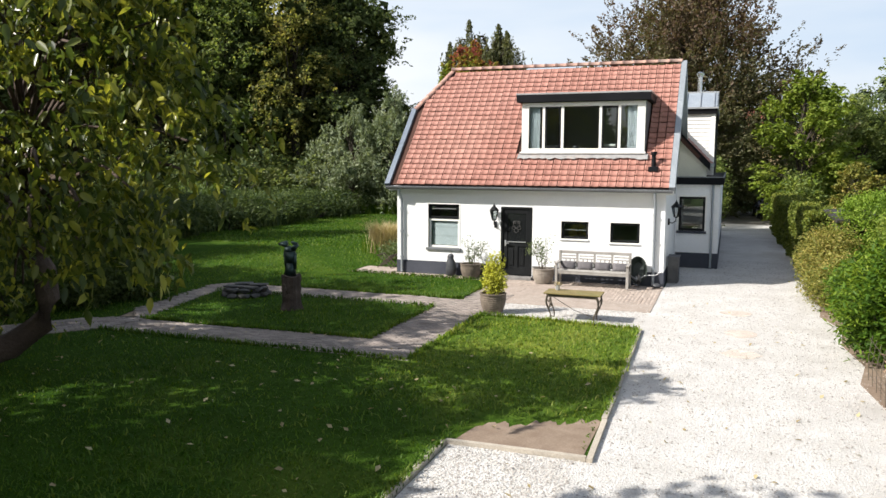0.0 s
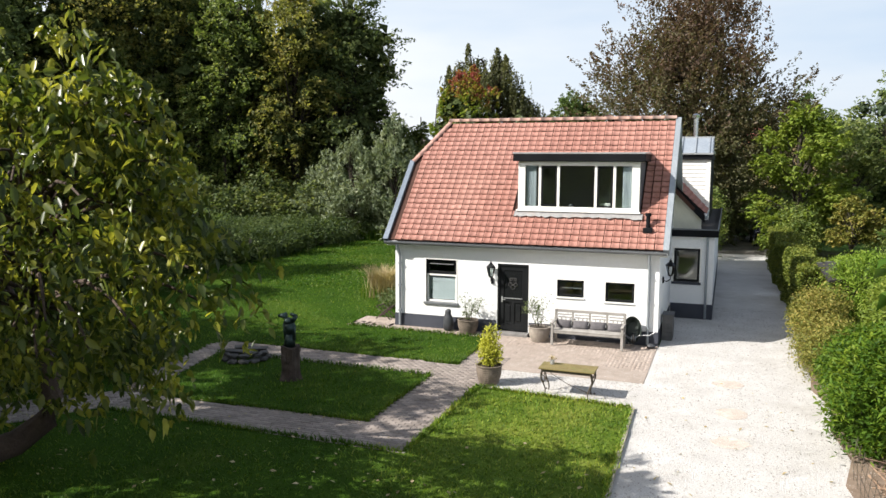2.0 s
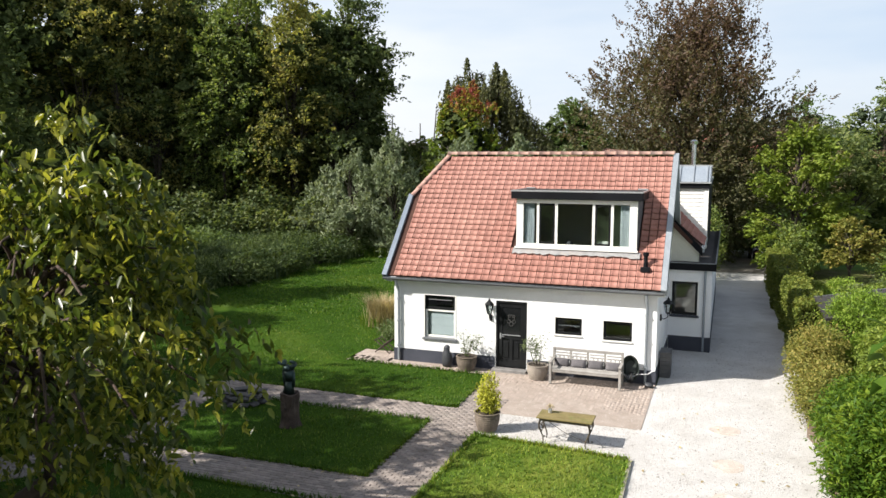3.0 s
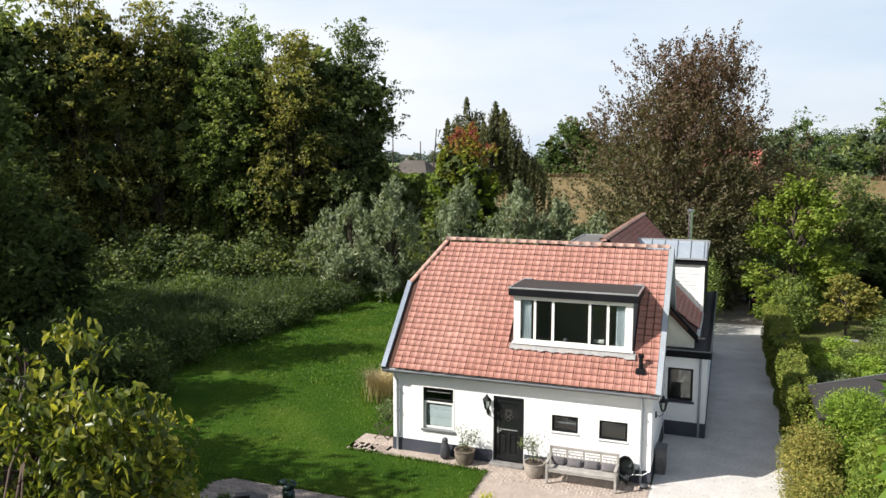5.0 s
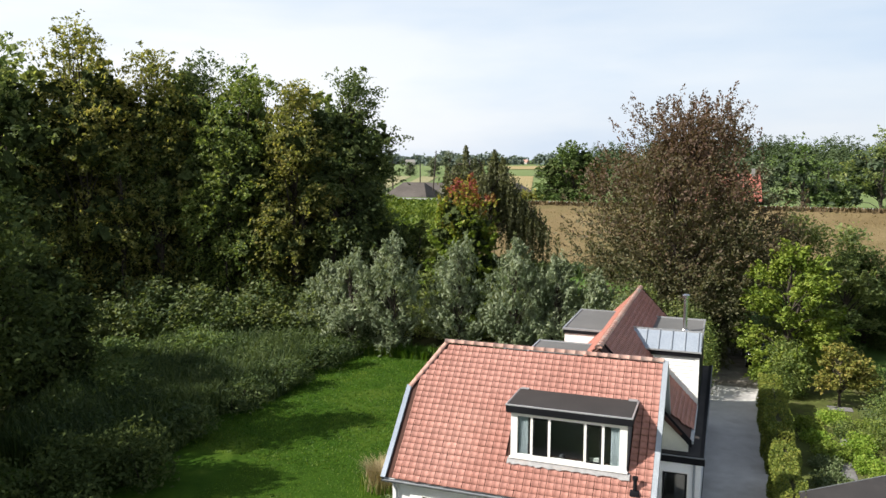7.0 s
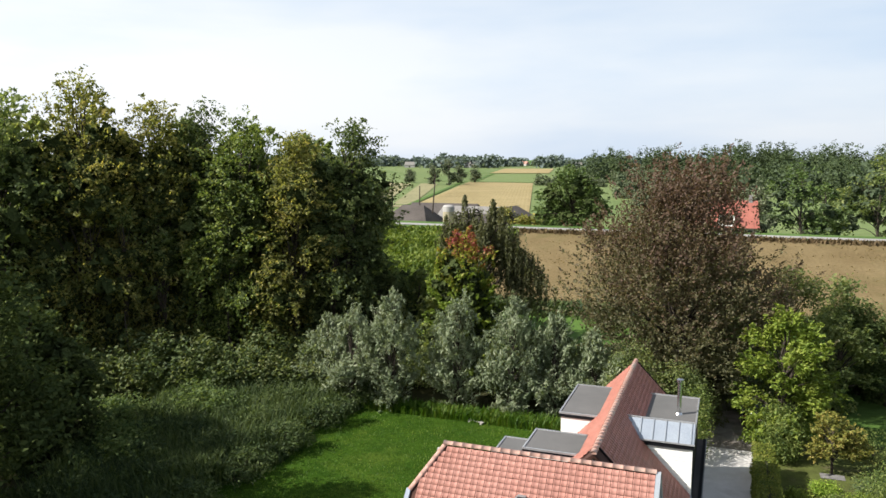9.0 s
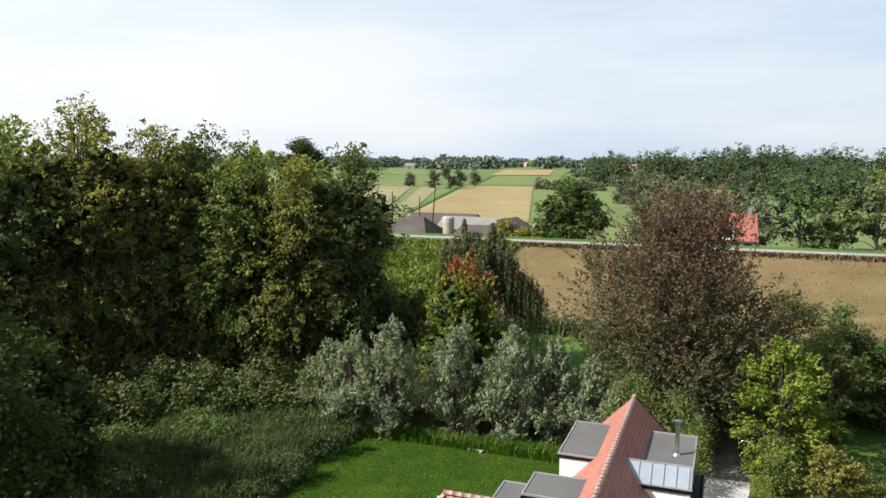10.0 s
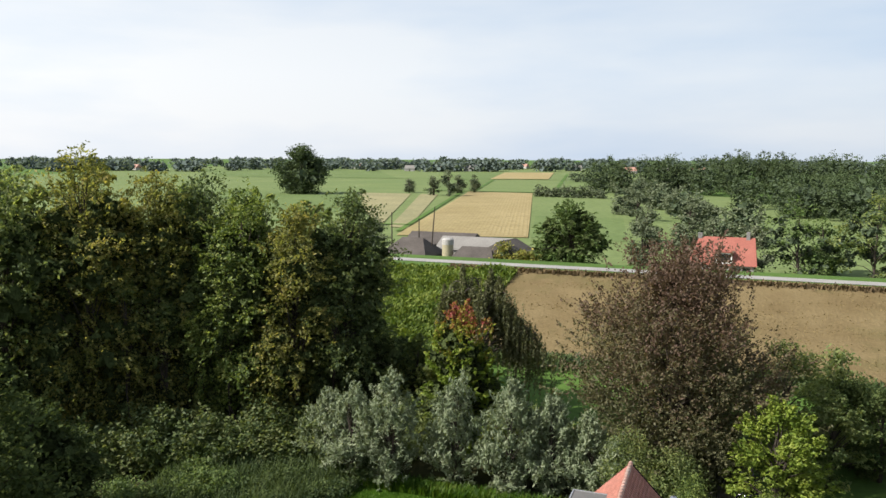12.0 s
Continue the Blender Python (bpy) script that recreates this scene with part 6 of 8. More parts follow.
shrub("mixed_shrub", "low yellow-green shrub with reddish twigs", 12.1, 0.9, M["leaf_olive"], 501, [(0, 0, 0.5, 0.6, 0.9, 0.5), (0.3, 0.7, 0.7, 0.5, 0.7, 0.5), (0.0, -0.8, 0.45, 0.5, 0.6, 0.45)], count=9000, leaf=0.075, clump=0.16)
shrub("laurel", "glossy green cherry laurel beside the drive", 12.55, -1.5, M["leaf_laurel"], 502, [(0, 0, 0.75, 0.75, 1.0, 0.75), (0.2, 0.6, 1.05, 0.6, 0.7, 0.5), (-0.2, -0.8, 0.7, 0.7, 0.7, 0.7), (0.5, -0.5, 1.3, 0.5, 0.6, 0.4)], count=14000, leaf=0.12, width=0.34, clump=0.12, per=12, up=0.5)
shrub("laurel", "large glossy green cherry laurel beside the drive", 12.5, -4.1, M["leaf_laurel"], 503, [(0, 0, 0.95, 0.85, 1.1, 0.95), (0.3, 0.7, 1.55, 0.6, 0.7, 0.5), (-0.2, -0.9, 0.8, 0.75, 0.7, 0.8), (0.5, -0.8, 1.6, 0.6, 0.7, 0.5)], count=17000, leaf=0.13, width=0.34, clump=0.13, per=12, up=0.5)
shrub("laurel", "pale green long-leaved laurel behind the others", 13.75, 1.3, M["leaf_light"], 513, [(0, 0, 1.2, 0.8, 1.0, 1.2), (0.1, 0.5, 1.9, 0.6, 0.7, 0.5), (0, -1.0, 1.2, 0.8, 0.8, 1.0)], count=12000, leaf=0.14, width=0.3, clump=0.15, per=12, up=0.5)
shrub("laurel", "large dark green laurel by the fence", 14.0, -2.6, M["leaf_laurel"], 514, [(0, 0, 1.5, 0.9, 1.2, 1.4), (0.2, -1.6, 1.5, 0.9, 1.0, 1.4)], count=11000, leaf=0.14, width=0.34, clump=0.15, per=12, up=0.5)
shrub("round_laurel", "rounded bright green bush by the shed", 13.4, 4.6, M["leaf_fresh"], 504, [(0, 0, 1.6, 0.95, 0.95, 1.0), (0.05, 0, 2.1, 0.75, 0.75, 0.55), (0.1, -0.2, 0.8, 0.7, 0.7, 0.7)], count=15000, leaf=0.1, width=0.3, clump=0.12, per=12, up=0.3, droop=-1.2)
shrub("round_shrub", "dense round clipped green shrub", 18.1, 18.2, M["leaf_bright"], 505, [(0, 0, 1.5, 1.9, 2.0, 1.6), (0.8, 1, 2.0, 1.4, 1.4, 1.0)], count=12000, leaf=0.13, clump=0.3)
tree("olive_bush", "broad olive-yellow bush on short stems", 15.8, 24.5, 3.4, 1.9, M["leaf_olive"], 506, low=0.42, count=7000, leaf=0.17, lobes=18, trunk=0.08, clump=0.3, twig=0.6, up=0.7, category="shrub")
shrub("olive_bush", "loose green bush behind the hedge", 13.3, 25.6, M["leaf_bright"], 507, [(0, 0, 1.1, 0.9, 1.0, 1.1), (0.1, 1.4, 1.7, 1.0, 1.0, 1.1)], count=9000, leaf=0.15, clump=0.3)
shrub("tall_shrub", "feathery green shrub beside the wing", 8.75, 24.6, M["leaf_bright"], 508, [(0, 0, 1.6, 0.6, 1.0, 1.6), (0, 1.6, 2.0, 0.8, 1.0, 1.6), (-0.3, -2.0, 1.3, 0.6, 0.9, 1.3)], count=7000, leaf=0.14, clump=0.3)
# the next two shrubs are added here to throw shade on the drive's end
shrub("tall_shrub", "tall dark shrub added behind the wing to shade the drive", 7.2, 27.4, M["leaf_wood"], 509, [(0, 0, 2.4, 1.5, 1.3, 2.2), (1.1, 1.0, 2.0, 1.2, 1.2, 1.9)], count=9000, leaf=0.17, clump=0.32)
shrub("tall_shrub", "tall dark shrub added behind the wing to shade the drive", 5.0, 27.6, M["leaf_wood"], 510, [(0, 0, 2.8, 1.5, 1.2, 2.5)], count=8000, leaf=0.17, clump=0.32)
tree("dark_hedge_tree", "tall dark clipped conifer hedge", 19.2, 40, 6.4, 2.4, M["leaf_dark"], 520, low=0.02, count=5500, leaf=0.25, lobes=16, trunk=0.15, clump=0.4, group="conifer hedge")
for k in range(4):
    tree("dark_hedge_tree", "tall dark clipped conifer hedge", 20.7 + 2.1 * k, 38.5 - 2.2 * k, 6.4, 2.2, M["leaf_dark"], 521 + k, low=0.02, count=4000, leaf=0.25, lobes=14, trunk=0.15, clump=0.4, group="conifer hedge")
for k, (x, y, r, h, m) in enumerate([(14.6, 16.5, 0.9, 0.9, "leaf_light"), (15.8, 19.8, 1.0, 0.8, "leaf_bright"), (13.9, 20.3, 0.8, 0.7, "leaf_light"), (14.2, 13.2, 0.9, 0.6, "leaf_bush"), (16.3, 13.5, 1.1, 0.6, "leaf_light"), (17.6, 22.5, 1.2, 0.8, "leaf_bush"), (14.0, 10.2, 0.8, 0.9, "leaf_bush"),
                                      (16.2, 11.2, 0.9, 0.6, "leaf_hedge"), (18.6, 13.5, 1.2, 0.8, "leaf_light"), (19.5, 25, 1.4, 1.4, "leaf_olive"), (18.3, 28, 1.6, 2.2, "leaf_bright"), (15.9, 15.4, 0.7, 0.7, "leaf_fresh"), (15.6, 17.2, 0.7, 0.8, "leaf_fresh"), (16.1, 18.6, 0.6, 0.6, "leaf_fresh"), (15.2, 21.6, 0.8, 0.8, "leaf_fresh"), (16.9, 14.9, 0.9, 0.5, "leaf_fresh"), (17.6, 16.0, 0.8, 0.5, "leaf_light"), (14.1, 18.4, 0.7, 0.6, "leaf_fresh"), (17.4, 12.2, 0.9, 0.5, "leaf_fresh"), (14.9, 12.0, 0.7, 0.5, "leaf_light"), (14.2, 15.2, 0.6, 0.5, "leaf_bush"), (16.8, 20.8, 0.9, 0.7, "leaf_light"), (18.8, 18.8, 1.0, 0.6, "leaf_fresh")]):
    shrub("garden_plants", "low green kitchen-garden plants", x, y, M[m], 540 + k, [(0, 0, h * 0.3, r * 0.85, r * 0.85, h * 0.38)], count=2000, leaf=0.12, clump=0.16, group="kitchen-garden plants")
shrub("rear_shrub", "loose flowering shrub behind the house", -0.6, 11.5, M["leaf_bush"], 560, [(0, 0, 1.3, 0.9, 0.9, 1.2), (0.6, 0.9, 1.0, 0.8, 0.8, 0.9)], count=5000, leaf=0.11, clump=0.22)

# ---- far vegetation
for k, (x, y, h, r, m) in enumerate([(14, 104, 9, 3.5, "leaf_far_grey"), (4, 104, 8, 3.2, "leaf_far_grey"), (-3, 112, 8, 3.4, "leaf_far_grey"), (8, 118, 8, 4.0, "leaf_far_grey"), (24, 112, 9, 4.5, "leaf_oak"), (20, 103, 12.5, 5.0, "leaf_oak"), (30, 103, 13.5, 5.5, "leaf_wood"), (37, 106, 12.5, 5.2, "leaf_wood"), (45, 108, 11, 5, "leaf_oak"),
                                      (-6, 150, 8, 4, "leaf_far_grey"), (2, 165, 9, 4.5, "leaf_far_grey"), (-20, 230, 9, 5, "leaf_far_grey"), (-14, 205, 9, 5, "leaf_far_grey"), (-22, 96, 5, 2.6, "leaf_olive"), (-18.5, 94, 4, 2.0, "leaf_olive"), (-50, 101, 6, 3, "leaf_far_grey"), (-53, 112, 7, 3.2, "leaf_far_grey")]):
    tree("dike_tree", "bushy tree beyond the dike road", x, y, h, r, M[m], 600 + k, z0=4.0, low=0.05, count=2000, leaf=0.5, lobes=18, trunk=0.2, clump=0.6, core=0.62, fat=1.2, inner="inner_far", group="trees beyond the dike")
for k, (x, y, h) in enumerate([(-121, 322, 9), (-112, 318, 12), (-117, 345, 9), (-113, 360, 9), (-142, 342, 7)]):
    tree("pollard_willow", "round pollard willow in the fields", x, y, h, h * 0.46, M["leaf_far_grey"], 650 + k, z0=4, low=0.2, count=1800, leaf=0.6, lobes=12, trunk=0.5, clump=0.7, core=0.7, fat=1.3, inner="inner_far", group="pollard willows")
tree("poplar_clump", "great round clump of poplars on the plain", -186, 312, 24, 13, M["leaf_far"], 660, z0=4, low=0.1, count=9000, leaf=1.2, lobes=30, trunk=0.6, clump=1.6, fat=1.5, up=0.8, core=0.7, inner="inner_far")


def far_wood(name, label, spots, material, seed, leaf, inner="inner_far", clumps=68, per=13):
    """A distant wood: crowns made of many leaf clumps, one mass."""
    rng = np.random.default_rng(seed)
    arr, cores = [], []
    for x, y, h, r in spots:
        lobes = [(x, y, 4 + h * 0.62, r * 0.85, r * 0.85, h * 0.40), (x + r * 0.5, y - r * 0.3, 4 + h * 0.4, r * 0.7, r * 0.7, h * 0.38), (x - r * 0.5, y + r * 0.2, 4 + h * 0.48, r * 0.7, r * 0.7, h * 0.36), (x, y, 4 + h * 0.2, r, r, h * 0.22)]
        pts, _ = in_lobes(rng, lobes, clumps, per, r * 0.15, 0.72, 0.8)
        arr.append(leaf_arrays(rng, pts, leaf, 0.75, 0.0, 0.5))
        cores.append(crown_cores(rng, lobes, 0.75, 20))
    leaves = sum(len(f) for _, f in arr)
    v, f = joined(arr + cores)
    return tagged(dark_core(np_mesh(name, v, f, material), leaves, inner), label, "wood", kind="stuff")


rng = np.random.default_rng(71)
spots = [(-60 + 100 * rng.random(), 365 + 95 * rng.random(), rng.uniform(14, 20), rng.uniform(5, 7)) for k in range(44)]
far_wood("far_wood", "dense dark green wood beyond the meadows", spots, M["leaf_far"], 72, 0.72)
spots = []
for k in range(70):
    y = rng.uniform(185, 350)
    spots.append((24 - 0.145 * (y - 237) + 85 * rng.random(), y, rng.uniform(9, 14), rng.uniform(4, 6)))
far_wood("far_wood", "young green wood behind the dike", spots, M["leaf_far"], 73, 0.6)
spots = [(2 + 36 * rng.random(), 395 + 30 * rng.random(), rng.uniform(20, 22.5), rng.uniform(3.5, 4.6)) for k in range(22)]
far_wood("far_wood", "row of tall poplars above the wood", spots, M["leaf_far"], 74, 0.72)
spots = [(44 + 80 * rng.random(), 370 + 50 * rng.random(), rng.uniform(18, 22), rng.uniform(4, 5.5)) for k in range(28)]
far_wood("far_wood", "row of tall poplars above the wood", spots, M["leaf_far"], 75, 0.72)
spots = []
for k in range(330):
    a = rng.uniform(-12, 66)
    d = rng.uniform(950, 1500) if k % 3 else rng.uniform(1500, 2400)
    spots.append((9.8 - d * math.sin(radians(a)), -19.8 + d * math.cos(radians(a)), rng.uniform(9, 17), rng.uniform(9, 20)))
rw = np.random.default_rng(70)
row = []
for k in range(34):
    u = k / 33
    row.append((-50 + 66 * u + rw.normal() * 3.5, 440 - 290 * u + rw.normal() * 5, rw.uniform(6, 10), rw.uniform(3, 4.6)))
row += [(-73 + 3.4 * k, 331 - 0.6 * k + rw.normal(), rw.uniform(4, 6), rw.uniform(2, 3)) for k in range(10)] + [(-88, 545, 10, 6), (-96, 552, 8, 6), (-25, 262, 8, 3.5)]
far_wood("ditch_willows", "pale grey-green willows along a far ditch", row, M["leaf_far_grey"], 69, 0.7, clumps=44, per=11)
far_wood("horizon_trees", "line of trees on the horizon, tinted blue-green for haze", spots, M["leaf_horizon"], 76, 5.0, "inner_horizon", 20, 5)
rgd = np.random.default_rng(77)
sp = np.stack([rgd.uniform(-26, 40, 5000), rgd.normal(80.2, 0.6, 5000), np.full(5000, 6.95)], 1)
blades("verge_weeds", "brown dry weeds along the dike road", "weeds", sp, rgd.uniform(0.2, 0.7, 5000), 0.25, M["weed_brown"], 78, 0.4)
sp = np.stack([rgd.uniform(-20, 40, 9000), rgd.normal(53.5, 1.2, 9000), np.full(9000, 1.9)], 1)
blades("dike_foot_weeds", "green weeds at the foot of the dike", "weeds", sp, rgd.uniform(0.4, 1.3, 9000), 0.25, M["reed"], 79, 0.4)

n = 15000
sx, sy = rgd.uniform(-42, -16, n), rgd.uniform(50, 79.5, n)
tall = 0.5 + 0.5 * np.sin(sx * 0.55 + 1.3 * np.sin(sy * 0.31)) * np.sin(sy * 0.47 + sx * 0.2)
sp = np.stack([sx, sy, [ground_height(a, b) for a, b in zip(sx, sy)]], 1)
blades("slope_weeds", "rank green weeds on the fresh dike slope", "weeds", sp, rgd.uniform(0.3, 0.6, n) + 0.9 * tall ** 2, 0.3, M["slope_green"], 82, 0.5)
# tufts of dry grass on the dike slope, in drifts
n = 9000
sx, sy = rgd.uniform(-17, 62, n), rgd.uniform(54.5, 78.5, n)
keep = np.sin(sx * 0.21 + 2 * np.sin(sy * 0.35)) + np.sin(sy * 1.7 + sx * 0.05) + rgd.normal(size=n) * 0.7 > 0.2
sx, sy = sx[keep], sy[keep]
sp = np.stack([sx, sy, [ground_height(a, b) + 0.05 for a, b in zip(sx, sy)]], 1)
blades("slope_tufts", "dry straw-coloured tufts on the dike slope", "grass", sp, rgd.uniform(0.06, 0.16, len(sp)), 0.16, M["straw_tuft"], 80, 0.6)

# ---------------------------------------------------------------- things before the house
def leafy_pot(name, label, x, y, r, h, pot_mat, plant_mat, top, seed, plant_label, count, leaf, spread, lobes, width=0.4):
    ob = thing(name, label, "plant pot", (x, y, 0.03))
    bm = bmesh.new()
    prof = [(r * 0.72, 0.0)]
    rows = 9
    for k in range(rows):
        rr = r * (0.74 + 0.26 * math.sin(0.5 * math.pi * min(1, (k + 0.6) / rows * 1.25)))
        prof += [(rr * 0.965, h * (k + 0.02) / rows), (rr, h * (k + 0.3) / rows), (rr, h * (k + 0.75) / rows)]
    prof += [(r * 0.97, h * 0.995), (r * 1.04, h * 0.99), (r * 1.05, h * 1.03), (r * 0.96, h * 1.05), (r * 0.9, h * 1.03), (r * 0.86, h * 0.9)]
    lathe(bm, prof, 24)
    part("basket", bm, pot_mat, ob, "round woven basket pot")
    bm = bmesh.new()
    lathe(bm, [(r * 0.84, h * 0.8), (r * 0.85, h * 0.92), (r * 0.4, h * 0.96), (0.01, h * 0.96)], 16)
    part("soil", bm, M["compost"], ob)
    rng = np.random.default_rng(seed)
    stems = []
    for k, (lx, ly, lz, a, b, c) in enumerate(lobes):
        q = np.linspace(0, 1, 6)[:, None]
        base = np.array([rng.normal() * 0.05, rng.normal() * 0.05, h * 0.9])
        stems.append(tube_arrays(base * (1 - q) + np.array([lx, ly, lz + c * 0.8]) * q, 0.012 * (1.2 - q[:, 0]), 5))
    v, f = joined(stems)
    np_mesh("stems", v, f, M["bark"], ob)
    pts, _ = in_lobes(rng, lobes, count // 8, 8, spread, 0.25, 0.9)
    v, f = leaf_arrays(rng, pts, leaf, width, 0.4, 0.2)
    np_mesh("foliage", v, f, plant_mat, ob, plant_label)
    return ob


leafy_pot("potted_shrub", "round grey wicker pot with a thin leafy shrub", 2.5, 1.82, 0.31, 0.40, M["wicker"], M["leaf_bush"], 1.3, 801, "thin leafy stems", 420, 0.075, 0.09,
          [(-0.12, 0, 0.95, 0.08, 0.08, 0.36), (0.10, 0, 0.80, 0.16, 0.14, 0.30), (0.32, 0.0, 0.9, 0.14, 0.12, 0.22), (0.0, 0, 0.55, 0.2, 0.2, 0.12)])
leafy_pot("potted_shrub", "pale wicker pot with a thin leafy shrub", 4.74, 1.62, 0.31, 0.40, M["wicker_pale"], M["leaf_bush"], 1.35, 802, "thin leafy stems", 460, 0.075, 0.09,
          [(-0.05, 0, 0.85, 0.14, 0.14, 0.36), (0.12, 0, 1.05, 0.10, 0.10, 0.26), (-0.34, 0.0, 0.95, 0.12, 0.12, 0.2), (-0.2, 0, 1.1, 0.1, 0.1, 0.15), (0.15, 0, 0.6, 0.15, 0.15, 0.14)])
leafy_pot("potted_golden_bamboo", "wicker pot with a golden yellow leafy plant", 4.62, -2.98, 0.30, 0.42, M["wicker"], M["leaf_gold"], 1.3, 803, "dense golden yellow leaves", 2200, 0.085, 0.10,
          [(0.0, 0, 0.62, 0.15, 0.14, 0.24), (-0.05, 0, 0.88, 0.12, 0.12, 0.24), (0.05, 0, 1.12, 0.09, 0.09, 0.24), (0.14, 0, 0.74, 0.09, 0.09, 0.2)], 0.35)

# garden bench with a slatted back and four cushions
bench = thing("garden_bench", "long silver-grey teak garden bench", "bench", (6.17, 1.5, 0.035))
L2 = 0.97
for x in (-L2, L2):
    part("front_leg", boxes((x - 0.035, x + 0.035, -0.30, -0.235, 0, 0.62), bevel=0.006), M["wood_grey"], bench)
    part("back_leg", boxes((x - 0.035, x + 0.035, 0.21, 0.275, 0, 0.94), bevel=0.006), M["wood_grey"], bench)
    part("armrest", boxes((x - 0.045, x + 0.045, -0.34, 0.24, 0.62, 0.655), bevel=0.008), M["wood_grey"], bench)
    part("side_rail", boxes((x - 0.02, x + 0.02, -0.235, 0.21, 0.36, 0.42)), M["wood_grey"], bench)
part("front_rail", boxes((-L2, L2, -0.285, -0.255, 0.34, 0.41), bevel=0.004), M["wood_grey"], bench)
for k in range(6):
    y = -0.29 + 0.088 * k
    part("seat_slat", boxes((-L2 + 0.04, L2 - 0.04, y, y + 0.075, 0.41, 0.432), bevel=0.004), M["wood_grey"], bench)
part("top_rail", boxes((-L2 + 0.035, L2 - 0.035, 0.225, 0.265, 0.86, 0.94), bevel=0.006), M["wood_grey"], bench)
part("middle_rail", boxes((-L2 + 0.035, L2 - 0.035, 0.23, 0.26, 0.60, 0.64), bevel=0.004), M["wood_grey"], bench)
part("lower_rail", boxes((-L2 + 0.035, L2 - 0.035, 0.23, 0.26, 0.46, 0.51), bevel=0.004), M["wood_grey"], bench)
for k in range(1, 4):
    x = -L2 + 2 * L2 * k / 4
    part("back_post", boxes((x - 0.03, x + 0.03, 0.228, 0.262, 0.51, 0.86)), M["wood_grey"], bench)
for k in range(4):
    x0 = -L2 + 0.06 + 2 * L2 * k / 4
    for z in (0.70, 0.78):
        part("back_slat", boxes((x0, x0 + 0.42, 0.236, 0.254, z, z + 0.03)), M["wood_grey"], bench)
    for j in range(3):
        xx = x0 + 0.09 + 0.12 * j
        part("fret", boxes((xx, xx + 0.03, 0.238, 0.252, 0.64, 0.70)), M["wood_grey"], bench)
for k in range(4):
    bm = bmesh.new()
    box(bm, -0.22, 0.22, -0.05, 0.05, -0.12, 0.12)
    bmesh.ops.subdivide_edges(bm, edges=list(bm.edges), cuts=3, use_grid_fill=True)
    for v in bm.verts:
        fx, fz = v.co.x / 0.22, v.co.z / 0.12
        v.co.y *= (1 - 0.75 * fx**4) * (1 - 0.75 * fz**4) * 1.25
        v.co.x *= 1 - 0.06 * (1 - fz * fz)
    me_ob = part("cushion", bm, M["cushion"], None, smooth=True)
    me_ob.matrix_basis = pose(6.17 - 0.73 + 0.487 * k, 1.66 - 0.02 * (k % 2), 0.565, -28, 0, (-3, 2, 1, -2)[k])
    tagged(me_ob, "grey cloth seat cushion leaning on the bench back", "cushion", "bench cushions")

# low garden table with cast-iron legs
table = thing("garden_table", "low garden table, mossy wooden top, cast-iron legs", "table", (6.52, -3.15, 0.005))
table.scale = (1, 1, 1.14)
for k in range(4):
    y = -0.30 + 0.151 * k
    part("top_plank", boxes((-0.62, 0.62, y, y + 0.146, 0.525, 0.55), bevel=0.004), M["wood_old"], table)
part("apron", boxes((-0.56, 0.56, -0.26, -0.24, 0.47, 0.525), (-0.56, 0.56, 0.24, 0.26, 0.47, 0.525)), M["iron"], table)
for sx in (-1, 1):
    for sy in (-1, 1):
        q = np.linspace(0, 1, 9)
        c = np.stack([sx * (0.52 + 0.05 * np.sin(q * 5.5)), sy * (0.22 + 0.05 * np.sin(q * 3.1 + 2.6) + 0.02), 0.52 * (1 - q)], 1)
        v, f = tube_arrays(c, 0.024 - 0.010 * q, 6)
        leg = np_mesh("leg", v, f, M["iron"], table, "curved cast-iron leg", True)
        bm = bmesh.new()
        cylinder(bm, (sx * 0.55, sy * 0.25, 0.0), (sx * 0.55, sy * 0.25, 0.02), 0.03, 0.02, 8)
        part("foot", bm, M["iron"], leg)
    for z, w in ((0.40, 0.2), (0.28, 0.18)):
        v, f = tube_arrays(np.array([[sx * 0.55, -w, z], [sx * 0.53, -w / 2, z - 0.06], [sx * 0.53, 0, z + 0.03], [sx * 0.53, w / 2, z - 0.06], [sx * 0.55, w, z]]), [0.011] * 5, 6)
        np_mesh("scroll", v, f, M["iron"], table)
v, f = tube_arrays(np.array([[-0.52, 0, 0.46], [0.0, 0, 0.2], [0.52, 0, 0.05]]), [0.006] * 3, 5)
np_mesh("tie_rod", v, f, M["iron"], table)
jar = thing("glass_jar", "small glass jar with pale flowers", "jar", (6.13, -3.03, 0.633))
bm = bmesh.new()
lathe(bm, [(0.045, 0.0), (0.05, 0.01), (0.05, 0.08), (0.042, 0.1), (0.042, 0.11)], 14)
part("jar_glass", bm, M["alu"], jar)
rng = np.random.default_rng(88)
v, f = leaf_arrays(rng, rng.normal(size=(60, 3)) * (0.05, 0.05, 0.025) + (0, 0, 0.14), 0.04, 0.7)
np_mesh("dried_bunch", v, f, M["dry_plume"], jar)

# dark stone bird by the wall
bird = bmesh.new()
lathe(bird, [(0.10, 0.0), (0.15, 0.03), (0.165, 0.2), (0.15, 0.38), (0.11, 0.47), (0.095, 0.52), (0.10, 0.57), (0.085, 0.63), (0.04, 0.665), (0.005, 0.67)], 18)
for v in bird.verts:
    v.co.y *= 0.8
    if v.co.z > 0.5:
        v.co.x += 0.03 * (v.co.z - 0.5) / 0.17
    v.co.x += 0.02 * math.sin(v.co.z * 7)
st = part("stone_sculpture", bird, M["slate"], None, smooth=True)
st.location = (1.82, 1.93, 0.03)
tagged(st, "smooth dark stone sculpture standing by the wall", "sculpture")

